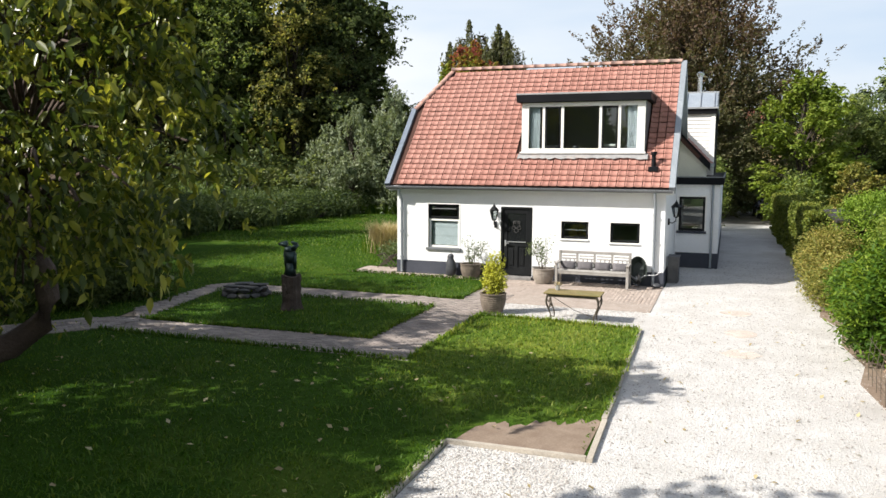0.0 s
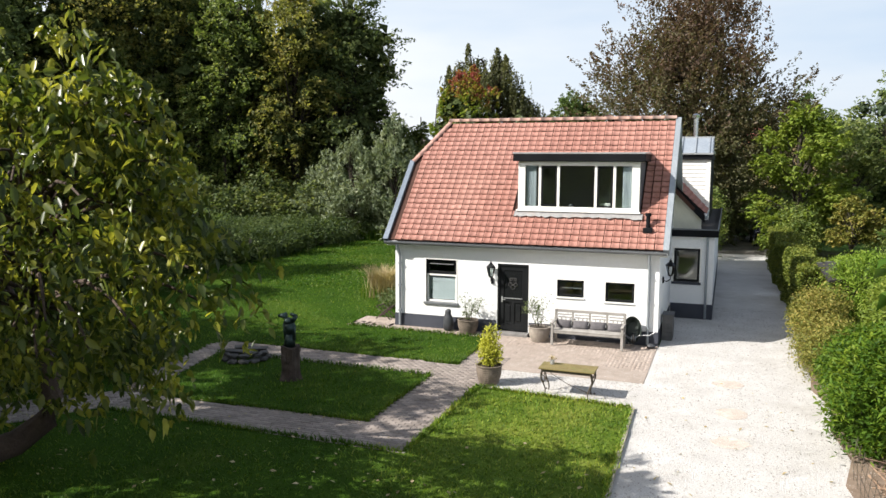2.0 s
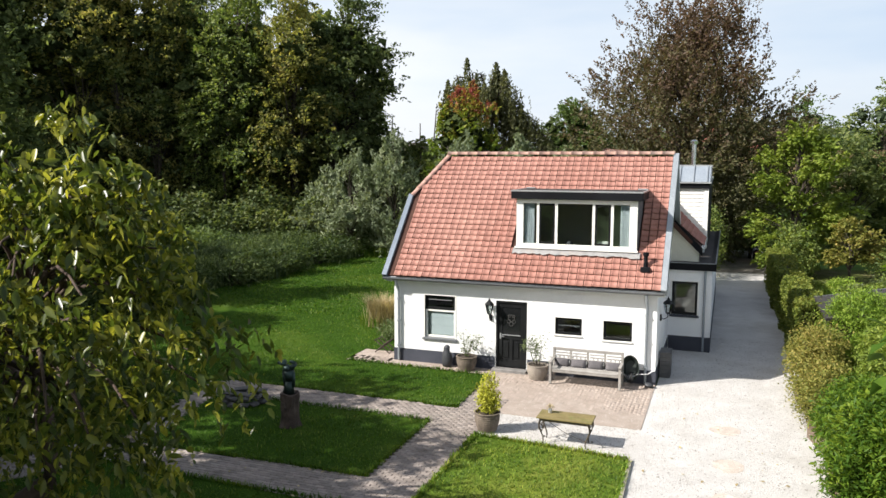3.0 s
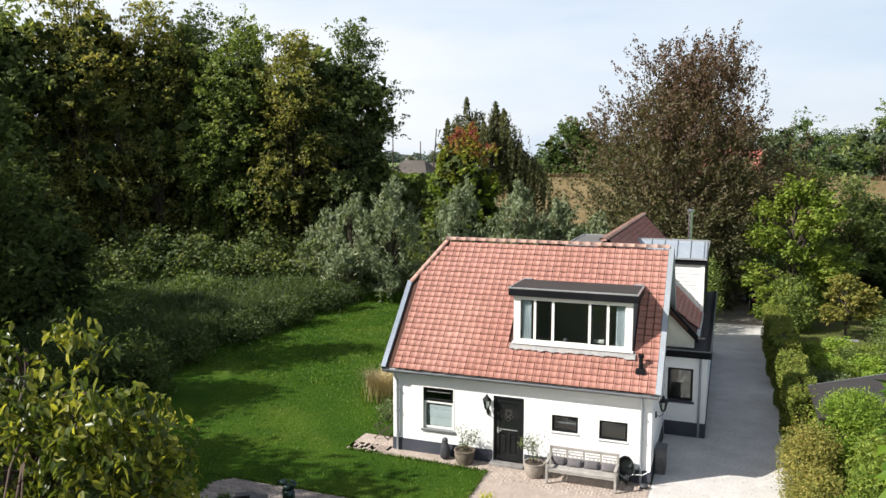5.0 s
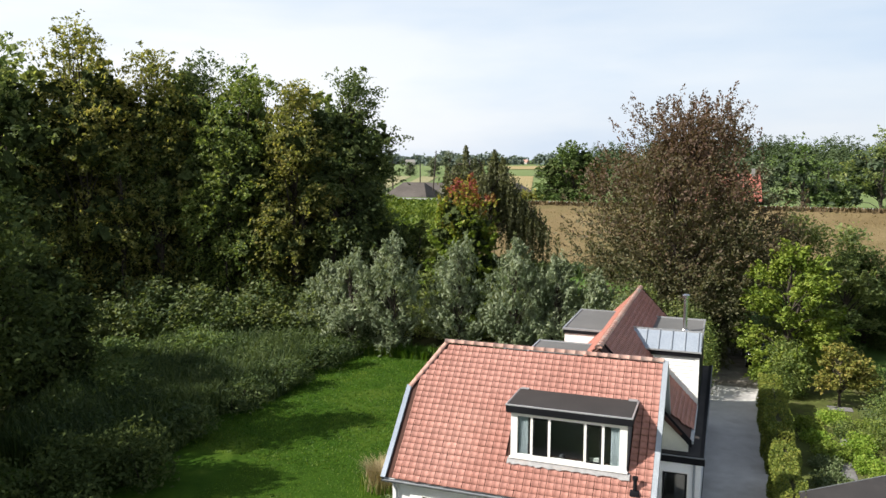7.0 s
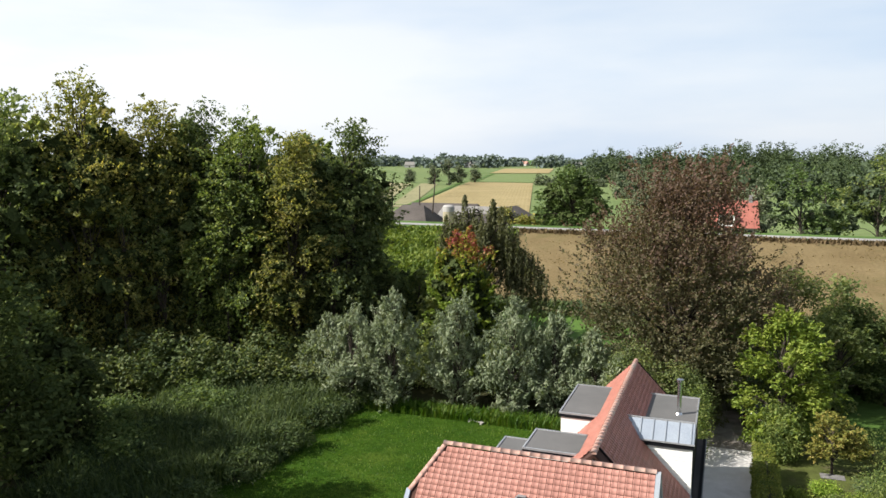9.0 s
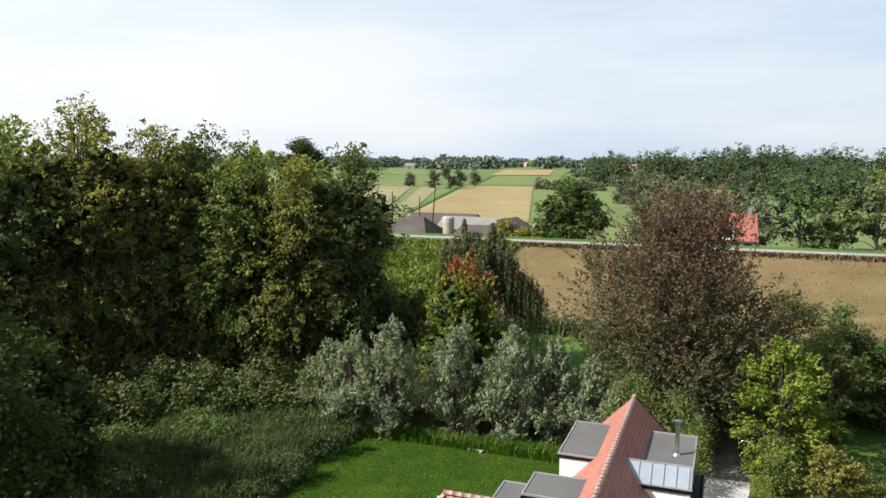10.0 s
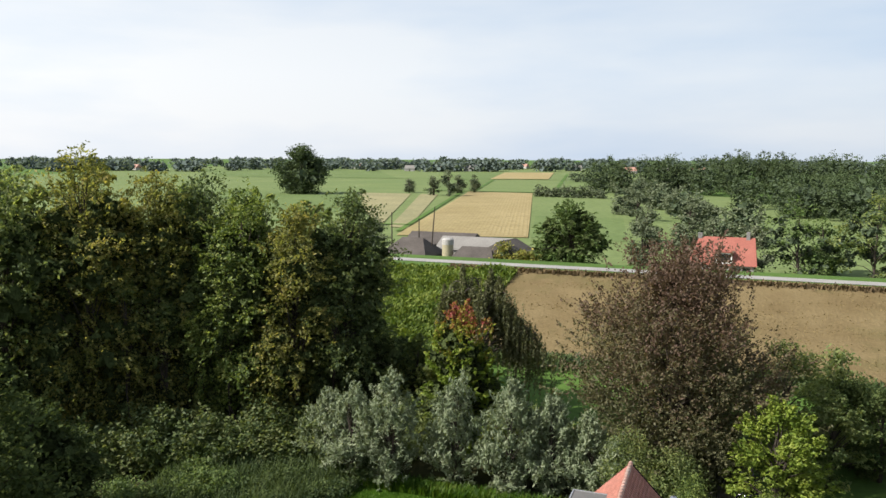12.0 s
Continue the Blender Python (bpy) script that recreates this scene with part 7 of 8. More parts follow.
# carved stump with a bronze on it
stump = thing("tree_stump", "dark weathered tree stump used as a plinth", "stump", (0.12, -4.35, 0.02))
bm = bmesh.new()
rg = np.random.default_rng(21)
rings = []
for z in np.linspace(0, 0.80, 9):
    ring = []
    for k in range(22):
        a = 2 * math.pi * k / 22
        r = 0.215 + 0.05 * (1 - min(1, z / 0.25)) ** 2 + 0.016 * math.sin(5 * a) + 0.012 * math.sin(9 * a + z * 3) + 0.008 * rg.normal()
        ring.append(bm.verts.new((r * math.cos(a), r * math.sin(a), z + (0.03 * math.sin(2 * a) if z > 0.76 else 0))))
    rings.append(ring)
for a, b in zip(rings, rings[1:]):
    for k in range(22):
        bm.faces.new((a[k], a[(k + 1) % 22], b[(k + 1) % 22], b[k]))
bm.faces.new(rings[-1])
part("bole", bm, M["stump"], stump)
bm = bmesh.new()
for k, (x, z, r) in enumerate(((0.0, 0.58, 0.05), (0.02, 0.5, 0.06), (-0.02, 0.44, 0.045))):
    bmesh.ops.create_icosphere(bm, subdivisions=2, radius=r, matrix=Matrix.Translation((x - 0.07, -0.205, z)) @ Matrix.Diagonal((1, 0.4, 1, 1)))
part("knot", bm, M["stump"], stump, "reddish knot in the stump")
bm = bmesh.new()
for p, q, r0, r1 in (((-0.02, 0, 0), (0.0, 0, 0.3), 0.115, 0.07), ((0.0, 0, 0.3), (-0.02, 0, 0.55), 0.075, 0.115), ((-0.02, 0, 0.55), (-0.05, -0.02, 0.68), 0.115, 0.05), ((-0.05, -0.02, 0.7), (-0.17, -0.05, 0.74), 0.06, 0.05), ((0.04, 0, 0.6), (0.13, 0, 0.73), 0.06, 0.045), ((-0.2, -0.06, 0.72), (-0.05, -0.02, 0.78), 0.035, 0.04), ((0.13, 0, 0.73), (0.02, 0, 0.78), 0.045, 0.03),
                     ((-0.12, 0, 0.5), (-0.09, 0, 0.12), 0.03, 0.03), ((0.09, 0, 0.52), (0.08, 0, 0.15), 0.03, 0.035)):
    cylinder(bm, p, q, r0, r1, 10)
br = part("bronze_statue", bm, M["bronze"], None, smooth=True)
br.location = (0.12, -4.35, 0.82)
br.scale = (1.3, 1.2, 1.0)
tagged(br, "green-black bronze statue on the tree stump", "statue")

# low stack of stones round a covered well
well = thing("stone_well", "low ring of rough stones with flat covers", "well", (-1.95, -3.15, 0.02))
rg = np.random.default_rng(33)
for layer, n, R in ((0, 11, 0.52), (1, 9, 0.46)):
    for k in range(n):
        a = 2 * math.pi * (k + 0.5 * layer) / n
        bm = bmesh.new()
        bmesh.ops.create_icosphere(bm, subdivisions=1, radius=0.15)
        for v in bm.verts:
            v.co = Vector((v.co.x * 1.15, v.co.y * 0.85, v.co.z * 0.48)) * (1 + 0.16 * rg.normal())
        stn = part("stone", bm, M["stone_dark"], well)
        stn.matrix_basis = pose(R * math.cos(a), R * math.sin(a), 0.06 + 0.12 * layer, 0, 0, math.degrees(a) + 90)
for k in range(4):
    bm = boxes((-0.24, 0.24, -0.13, 0.13, 0, 0.035), bevel=0.01)
    cv = part("cover_slab", bm, M["stone_dark"], well, "flat dark grey cover stone")
    cv.matrix_basis = pose(0.22 * (-1) ** k, 0.22 * (1 if k > 1 else -1), 0.235 + 0.004 * k, 0, 0, 15 * k - 10)

# wheelbarrow tipped up against the wall
wb = thing("wheelbarrow", "dark green wheelbarrow tipped up against the wall", "wheelbarrow", (7.33, 2.0, 0.04))
bm = bmesh.new()
lathe(bm, [(0.0, 0.0), (0.16, 0.0), (0.27, 0.2), (0.285, 0.205), (0.275, 0.19), (0.15, -0.015), (0.0, -0.015)], 24)
for v in bm.verts:
    v.co.x *= 0.92
    v.co.y *= 1.35
tray = part("tray", bm, M["green_steel"], wb, "dark green steel tray")
tray.matrix_basis = pose(0, 0.12, 0.42, 82, 0, 0)
bm = bmesh.new()
bmesh.ops.create_cone(bm, cap_ends=True, segments=20, radius1=0.17, radius2=0.17, depth=0.075, matrix=Matrix.Rotation(radians(90), 4, "Y"))
bmesh.ops.bevel(bm, geom=[e for e in bm.edges if abs(abs(e.verts[0].co.x) - 0.0375) < 1e-4 and abs(abs(e.verts[1].co.x) - 0.0375) < 1e-4], offset=0.02, segments=2, affect="EDGES")
wh = part("wheel", bm, M["rubber"], wb, "black rubber wheel")
wh.matrix_basis = pose(0.03, -0.08, 0.20, 0, 0, 15)
bm = bmesh.new()
cylinder(bm, (-0.06, 0, 0), (0.06, 0, 0), 0.08, seg=12)
part("hub", bm, M["alu"], wh)
for s in (-1, 1):
    v, f = tube_arrays(np.array([[0.04 * s, -0.05, 0.19], [0.2 * s, -0.06, 0.3], [0.26 * s + 0.22, -0.04, 0.12 + 0.2 * (s > 0)], [0.4 * s + 0.30, -0.02, 0.05 + 0.42 * (s > 0)]]), [0.016] * 4, 7)
    np_mesh("handle", v, f, M["alu"], wb, "", True)
lump = bmesh.new()
bmesh.ops.create_icosphere(lump, subdivisions=2, radius=0.11)
for v in lump.verts:
    v.co = Vector((v.co.x * 1.2, v.co.y, v.co.z * 0.6 + 0.06)) * (1 + 0.12 * noise.noise(v.co * 9))
lump_ob = part("boulder", lump, M["slate"])
lump_ob.location = (7.86, 1.86, 0.03)
tagged(lump_ob, "small dark boulder at the house corner", "stone")

# grey slatted storage box beside the gable
crate = thing("storage_box", "dark grey weathered wooden storage box by the gable", "box", (8.2, 3.35, 0))
for k in range(6):
    part("board", boxes((-0.15, 0.15, -0.3, -0.278, 0.02 + 0.12 * k, 0.13 + 0.12 * k), (0.13, 0.15, -0.278, 0.3, 0.02 + 0.12 * k, 0.13 + 0.12 * k)), M["crate_wood"], crate)
part("carcass", boxes((-0.14, 0.125, -0.275, 0.29, 0.0, 0.73)), M["crate_wood"], crate)
part("lid", boxes((-0.16, 0.17, -0.32, 0.31, 0.735, 0.77), bevel=0.006), M["crate_wood"], crate, "flat grey lid")


def lantern(x, y, z, arm):
    """A black coach lantern on a wall bracket."""
    ob = thing("wall_lantern", "black iron coach lantern on a wall bracket", "lantern", (x, y, z), group="wall lanterns")
    ob.scale = (1.35, 1.35, 1.35)
    bm = bmesh.new()
    lathe(bm, [(0.035, -0.15), (0.05, -0.14), (0.05, -0.125), (0.02, -0.12)], 6)
    lathe(bm, [(0.105, 0.07), (0.11, 0.085), (0.06, 0.14), (0.03, 0.165), (0.035, 0.18), (0.012, 0.2), (0.005, 0.23)], 6)
    for k in range(6):
        a = math.pi * k / 3
        cylinder(bm, (0.048 * math.cos(a), 0.048 * math.sin(a), -0.125), (0.095 * math.cos(a), 0.095 * math.sin(a), 0.072), 0.007, seg=5)
    part("cage", bm, M["black_paint"], ob)
    bm = bmesh.new()
    lathe(bm, [(0.042, -0.12), (0.088, 0.07)], 6)
    g = part("lantern_glass", bm, M["glass"], ob, "clear lantern glass")
    g.visible_shadow = False
    v, f = tube_arrays(np.array([[0, 0, -0.13], [0, 0, -0.22], [arm[0] * 0.5, arm[1] * 0.5, -0.27], [arm[0], arm[1], -0.24]]), [0.011] * 4, 6)
    br_ = np_mesh("bracket", v, f, M["black_paint"], ob, "", True)
    part("wall_plate", boxes((arm[0] - 0.03, arm[0] + 0.03, arm[1] - 0.03, arm[1] + 0.03, -0.31, -0.17), bevel=0.006), M["black_paint"], br_)


lantern(3.15, 2.0, 1.93, (0, 0.13))
lantern(8.22, 3.25, 2.08, (-0.155, 0))

# ornamental grass, plank rack, footbridge
rng = np.random.default_rng(51)
clump = thing("ornamental_grass", "clump of dry straw-coloured ornamental grass", "grass clump", (-2.5, 6.6, 0.02))
sp = rng.normal(size=(1500, 3)) * (0.22, 0.22, 0)
ob_ = blades("plumes", "dry straw-coloured blades", "", sp, rng.uniform(0.7, 1.35, 1500), 0.022, M["dry_plume"], 52, 0.55)
ob_.parent = clump
sp = rng.normal(size=(500, 3)) * (0.35, 0.35, 0)
ob_ = blades("green_blades", "green blades at the foot", "", sp, rng.uniform(0.3, 0.6, 500), 0.03, M["grass_blade"], 53, 0.5)
ob_.parent = clump
shrub("wall_shrub", "low leafy plants at the house corner", -1.2, 4.9, M["leaf_bush"], 570, [(0, 0, 0.3, 0.5, 0.7, 0.3)], count=1500, leaf=0.09, clump=0.15)
rack = thing("folding_rack", "low folded wooden trestle beside the house", "trestle", (-0.75, 3.0, 0.03))
for k in range(3):
    for s in (-1, 1):
        v, f = tube_arrays(np.array([[-0.25 * s, 0.25 * k - 0.25, 0], [0.25 * s, 0.25 * k - 0.25, 0.42]]), [0.018, 0.018], 6)
        np_mesh("strut", v, f, M["stump"], rack)
for s in (-1, 1):
    v, f = tube_arrays(np.array([[0.24 * s, -0.3, 0.40], [0.24 * s, 0.3, 0.40]]), [0.018, 0.018], 6)
    np_mesh("rail", v, f, M["stump"], rack)
bridge = thing("footbridge", "small grey plank footbridge over the ditch", "footbridge", (-4.3, 26.2, 0.12), rz=-14)
for k in range(9):
    part("plank", boxes((-0.55, 0.55, -1.0 + 0.23 * k, -0.79 + 0.23 * k, 0, 0.05), bevel=0.005), M["wood_grey"], bridge)
part("beam", boxes((-0.5, -0.38, -1.1, 1.15, -0.16, 0)), M["wood_grey"], bridge)
part("beam", boxes((0.38, 0.5, -1.1, 1.15, -0.16, 0)), M["wood_grey"], bridge)

# shed roof behind the shrubs
shed = thing("garden_shed", "low garden shed with a dark grey roof", "shed", (12.55, 4.6, 0), rz=0)
bm = bmesh.new()
prism(bm, [(-0.05, -0.3, 1.78), (5.2, 1.9, 2.02), (3.6, 5.5, 2.1), (-0.08, 2.75, 1.9)], (0, 0, 0.07))
part("roof", bm, M["bitumen"], shed, "dark grey sloping roof")
v = [(-0.08, 2.76, 1.97), (3.6, 5.51, 2.17), (3.6, 5.57, 2.17), (-0.08, 2.82, 1.97), (-0.08, 2.76, 1.90), (3.6, 5.51, 2.1), (3.6, 5.57, 2.1), (-0.08, 2.82, 1.9)]
np_mesh("roof_edge", v, [(0, 1, 2, 3), (4, 5, 6, 7), (0, 1, 5, 4), (3, 2, 6, 7)], M["alu"], shed, "bright metal roof edge")
bm = bmesh.new()
prism(bm, [(0.1, -0.1, 0), (5.0, 1.95, 0), (3.5, 5.3, 0), (0.1, 2.6, 0)], (0, 0, 1.78))
part("wall", bm, M["barn_wall"], shed, "dark boarded shed walls")

# brushwood heap with wire at the edge of the drive
heap = thing("brushwood_heap", "heap of dry brown twigs held by wire", "brushwood", (12.45, -7.2, 0))
rg = np.random.default_rng(61)
for nm, n, r in (("twig_bundle", 90, 0.012), ("branch_bundle", 14, 0.028)):
    arr = []
    for k in range(n):
        c = np.clip(rg.normal(size=3), -1.5, 1.5) * (0.2, 0.5, 0) + (0, 0, 0.12 + 0.35 * rg.random())
        d = np.clip(rg.normal(size=3), -1.2, 1.2) * (0.2, 0.4, 0.14)
        arr.append(tube_arrays(np.clip(np.array([c - d, c + rg.normal(size=3) * 0.04, c + d]), (-9, -9, 0.02), 9), [r, r * 0.9, r * 0.5], 5))
    v, f = joined(arr)
    tagged(np_mesh(nm, v, f, M["twig"], heap), kind="stuff")
arr = []
for k in range(7):
    arr.append(tube_arrays(np.array([[-0.62, -1.1 + 0.36 * k, 0], [-0.64, -1.1 + 0.36 * k, 0.4], [-0.6, -1.1 + 0.36 * k, 0.75]]), [0.006] * 3, 4))
for k in range(4):
    arr.append(tube_arrays(np.array([[-0.63, -1.15, 0.15 + 0.18 * k], [-0.64, 0, 0.15 + 0.18 * k], [-0.63, 1.1, 0.15 + 0.18 * k]]), [0.005] * 3, 4))
v, f = joined(arr)
np_mesh("wire_mesh", v, f, M["iron"], heap)

# dark car parked at the end of the drive
car = thing("car", "dark blue car parked at the end of the drive", "car", (12.1, 32.6, ground_height(12, 32)), rz=4)
bm = bmesh.new()
side = [(-2.1, 0.35), (-2.15, 0.75), (-2.0, 0.95), (-1.55, 1.0), (-1.2, 1.42), (0.45, 1.46), (1.05, 1.02), (1.95, 0.88), (2.12, 0.6), (2.1, 0.3)]
prism(bm, [(-0.86, y, z) for y, z in side], (1.72, 0, 0))
for v in bm.verts:
    if v.co.z > 1.2:
        v.co.x *= 0.78
bmesh.ops.bevel(bm, geom=list(bm.edges), offset=0.05, segments=2, affect="EDGES")
body = part("body", bm, M["car_paint"], car, "dark blue glossy body", True)
bm = bmesh.new()
prism(bm, [(-0.66, -1.56, 1.04), (0.66, -1.56, 1.04), (0.58, -1.26, 1.37), (-0.58, -1.26, 1.37)], (0, -0.03, 0.02))
part("rear_window", bm, M["dark_glass"], body)
for sx in (-1, 1):
    bm = bmesh.new()
    prism(bm, [(sx * 0.83, -1.15, 1.03), (sx * 0.83, 0.85, 1.03), (sx * 0.72, 0.4, 1.38), (sx * 0.70, -1.05, 1.38)], (sx * 0.015, 0, 0))
    part("side_window", bm, M["dark_glass"], body)
    part("tail_lamp", boxes((sx * 0.72 - 0.1, sx * 0.72 + 0.1, -2.17, -2.12, 0.72, 0.86), bevel=0.01), M["red_roof"], body)
    for yy in (-1.3, 1.35):
        bm = bmesh.new()
        cylinder(bm, (sx * 0.70, yy, 0.31), (sx * 0.88, yy, 0.31), 0.31, seg=20)
        w_ = part("wheel", bm, M["rubber"], car, "black tyre")
        bm = bmesh.new()
        cylinder(bm, (sx * 0.87, yy, 0.31), (sx * 0.895, yy, 0.31), 0.2, seg=14)
        part("rim", bm, M["alu"], w_)
part("plate", boxes((-0.26, 0.26, -2.18, -2.15, 0.55, 0.66)), M["silo"], car, "plain yellow plate")

# curtains and sill things behind the dormer glass
def curtain(x0, x1, y, z0, z1):
    bm = bmesh.new()
    n = 22
    cols_ = []
    for k in range(n + 1):
        x = x0 + (x1 - x0) * k / n
        o = 0.03 * math.sin(k * 1.7)
        cols_.append((bm.verts.new((x, y + o, z0)), bm.verts.new((x, y + o * 0.7, z1)), bm.verts.new((x, y + o + 0.006, z0)), bm.verts.new((x, y + o * 0.7 + 0.006, z1))))
    for a, b in zip(cols_, cols_[1:]):
        bm.faces.new((a[0], b[0], b[1], a[1]))
        bm.faces.new((a[2], a[3], b[3], b[2]))
    tagged(part("curtain", bm, M["curtain"], None, smooth=True), "pale blue-grey curtain hanging behind the glass", "curtain", "dormer curtains")


curtain(4.0, 4.3, DY + 0.07, 3.76, 5.1)
curtain(6.84, 7.1, DY + 0.07, 3.76, 5.1)
bm = bmesh.new()
lathe(bm, [(0.06, 0.0), (0.1, 0.05), (0.11, 0.14), (0.07, 0.2), (0.05, 0.22)], 14)
vs = part("vase", bm, M["slate"], None, smooth=True)
vs.location = (5.35, DY + 0.18, 3.72)
tagged(vs, "dark round vase on the dormer sill", "vase")
lap = part("box", boxes((6.2, 6.5, DY + 0.1, DY + 0.2, 3.72, 3.98), bevel=0.01), M["white_paint"])
tagged(lap, "small white box on the dormer sill", "box")

# ---------------------------------------------------------------- beyond the dike
def barn(name, label, x, y, w, d, eave, ridge, rz, roof_mat, wall_mat, z0=4.0, hip=0.0, doors=2):
    ob = thing(name, label, "barn", (x, y, z0), rz=rz)
    part("walls", boxes((-w / 2, w / 2, -d / 2, d / 2, 0, eave)), wall_mat, ob)
    bm = bmesh.new()
    e = 0.4
    a = [(-w / 2 - e, -d / 2 - e, eave - 0.2), (w / 2 + e, -d / 2 - e, eave - 0.2), (w / 2 + e, d / 2 + e, eave - 0.2), (-w / 2 - e, d / 2 + e, eave - 0.2), (-w / 2 - e + hip, 0, ridge), (w / 2 + e - hip, 0, ridge)]
    vv = [bm.verts.new(p) for p in a]
    for q in ((0, 1, 5, 4), (2, 3, 4, 5), (0, 4, 3), (1, 2, 5), (0, 3, 2, 1)):
        bm.faces.new([vv[i] for i in q])
    part("roof", bm, roof_mat, ob)
    for k in range(doors):
        xx = -w / 2 + w * (k + 0.6) / (doors + 0.2)
        part("door", boxes((xx - 0.8, xx + 0.8, -d / 2 - 0.05, -d / 2, 0.2, min(2.2, eave - 0.2))), M["barn_wall"] if wall_mat is not M["barn_wall"] else M["wood_grey"], ob)
    return ob


barn("thatched_barn", "old barn with a dark thatched roof", -38.5, 97, 8, 7, 2.0, 4.5, -6, M["thatch"], M["barn_wall"], 4.6, 2.5)
barn("long_barn", "long barn with a pale sheet roof", -30.5, 107, 12, 8, 2.6, 4.3, 0, M["barn_roof"], M["barn_wall"], 4.2, 0.0)
barn("dark_barn", "dark-roofed open barn beside the farm", -38.5, 112, 12, 8, 3.0, 4.6, 0, M["thatch"], M["barn_wall"], 4.0, 0.0)
barn("farmhouse", "farmhouse with a steep dark roof", -22.9, 99.5, 6, 8.5, 2.0, 4.3, 78, M["thatch"], M["far_wall"], 4.8, 0.6)
barn("farmhouse", "low farm building with a dark roof", -27.5, 97.2, 6.5, 5, 1.6, 3.2, 0, M["thatch"], M["far_wall"], 4.8, 1.2)
silo = thing("silo", "round cream silo with a pale cap", "silo", (-32.2, 96.6, 4.8))
bm = bmesh.new()
lathe(bm, [(0.92, 0), (0.92, 3.4)], 22)
part("drum", bm, M["silo"], silo, smooth=False)
bm = bmesh.new()
lathe(bm, [(0.96, 3.4), (0.96, 4.2), (0.7, 4.45), (0.1, 4.5)], 22)
part("cap", bm, M["far_wall"], silo, "pale silo cap")
for k, (x, y, h, ln) in enumerate(((-42.5, 97.5, 8.5, 0.0), (-37.6, 97.5, 7.6, 0.0), (-35.6, 97.5, 9.6, 0.8))):
    v, f = tube_arrays(np.array([[0, 0, -0.3], [ln * 0.5, 0, h * 0.5], [ln, 0, h]]), [0.13, 0.11, 0.08], 7)
    po = np_mesh("pole", v, f, M["bark"])
    po.location = (x, y, 4.6)
    tagged(po, "bare wooden pole beside the farm", "pole", "farm poles")

rh = thing("red_roofed_house", "house with a bright red tiled roof by the dike", "house", (9.8, 98.5, 4.8), rz=-2)
part("walls", boxes((-4.2, 4.2, -3.2, 3.2, 0, 2.6)), M["far_wall"], rh)
bm = bmesh.new()
vv = [bm.verts.new(p) for p in ((-4.6, -3.6, 2.4), (4.6, -3.6, 2.4), (4.6, 3.6, 2.4), (-4.6, 3.6, 2.4), (-3.4, 0, 6.1), (4.2, 0, 6.1))]
for q in ((0, 1, 5, 4), (2, 3, 4, 5), (0, 4, 3), (1, 2, 5), (0, 3, 2, 1)):
    bm.faces.new([vv[i] for i in q])
rr_ = part("roof", bm, M["red_roof"], rh, "bright red tiled roof")
part("chimney", boxes((3.0, 3.5, -0.3, 0.3, 5.6, 6.9)), M["stone"], rr_)
part("chimney", boxes((-3.6, -3.0, -0.3, 0.3, 5.4, 6.6)), M["stone"], rr_)
dm = part("dormer", boxes((-0.9, 1.3, -3.5, -1.0, 2.6, 4.2)), M["white_paint"], rh, "white dormer")
part("dormer_roof", boxes((-1.1, 1.5, -3.7, -0.8, 4.2, 4.35)), M["red_roof"], dm)
part("window", boxes((-0.7, 1.1, -3.54, -3.5, 2.9, 4.0)), M["dark_glass"], dm)
for xx in (-3.2, -1.0, 1.4, 3.2):
    part("window", boxes((xx - 0.5, xx + 0.5, -3.24, -3.2, 0.9, 2.1)), M["dark_glass"], rh)

rg = np.random.default_rng(81)
for k in range(16):
    a = (2 + 26 * ((k * 0.618) % 1)) if k < 12 else (42 + 5 * (k - 12))
    d = 900 + 90 * (k % 5)
    x, y = 9.8 - d * math.sin(radians(a)), -19.8 + d * math.cos(radians(a))
    w = 10 + 14 * rg.random()
    barn("distant_house", "small distant house among the trees", x, y, w, 9, 3.5, 7.5, rg.uniform(-25, 25), M["barn_roof"] if k % 2 else M["red_dull"], M["far_wall"], 4.0, 1.0, 1)

# ---------------------------------------------------------------- roof tiles
TW, TL = 0.2365, 0.2075


def tile_shape(w, length, thick=0.014):
    """A pantile: a rolled edge and a shallow trough, thicker at its lower end."""
    xs_ = [0.025, 0.06, 0.12, 0.20, 0.30, 0.60, 0.85, 0.95]
    zs_ = [0.008, 0.024, 0.031, 0.024, 0.010, 0.006, 0.009, 0.014]
    rows = []
    for s, lift in ((0.03, 0.038), (1.05, 0.010)):
        rows.append([(x * w, s * length, z + lift) for x, z in zip(xs_, zs_)])
    low = [(x, y, z - thick) for x, y, z in rows[0]]
    v = rows[0] + rows[1] + low
    k = len(xs_)
    f = [(i, i + 1, k + i + 1, k + i) for i in range(k - 1)] + [(2 * k + i, 2 * k + i + 1, i + 1, i) for i in range(k - 1)] + [(k - 1, 2 * k - 1, 3 * k - 1, 3 * k - 1)[:3], (0, k, 2 * k)]
    return v, f


tv, tf = tile_shape(TW, TL)
tile_me = bpy.data.meshes.new("tile")
tile_me.from_pydata(tv, [], tf)
tile_me.polygons.foreach_set("use_smooth", [len(q) == 4 and max(q) < 16 for q in tf])
tile_me.materials.append(M["tile"])
tile_me.update()
cols, rows_n = int((RR - 0.02 - (RL + 0.06)) / TW), int(SL / TL)
x_start = RR - 0.02 - cols * TW
rest_v, rest_f, singles = [], [], 0
roof_turn = Matrix((Vector((1, 0, 0)), UPV, NRM)).transposed().to_4x4()
rg = np.random.default_rng(9)
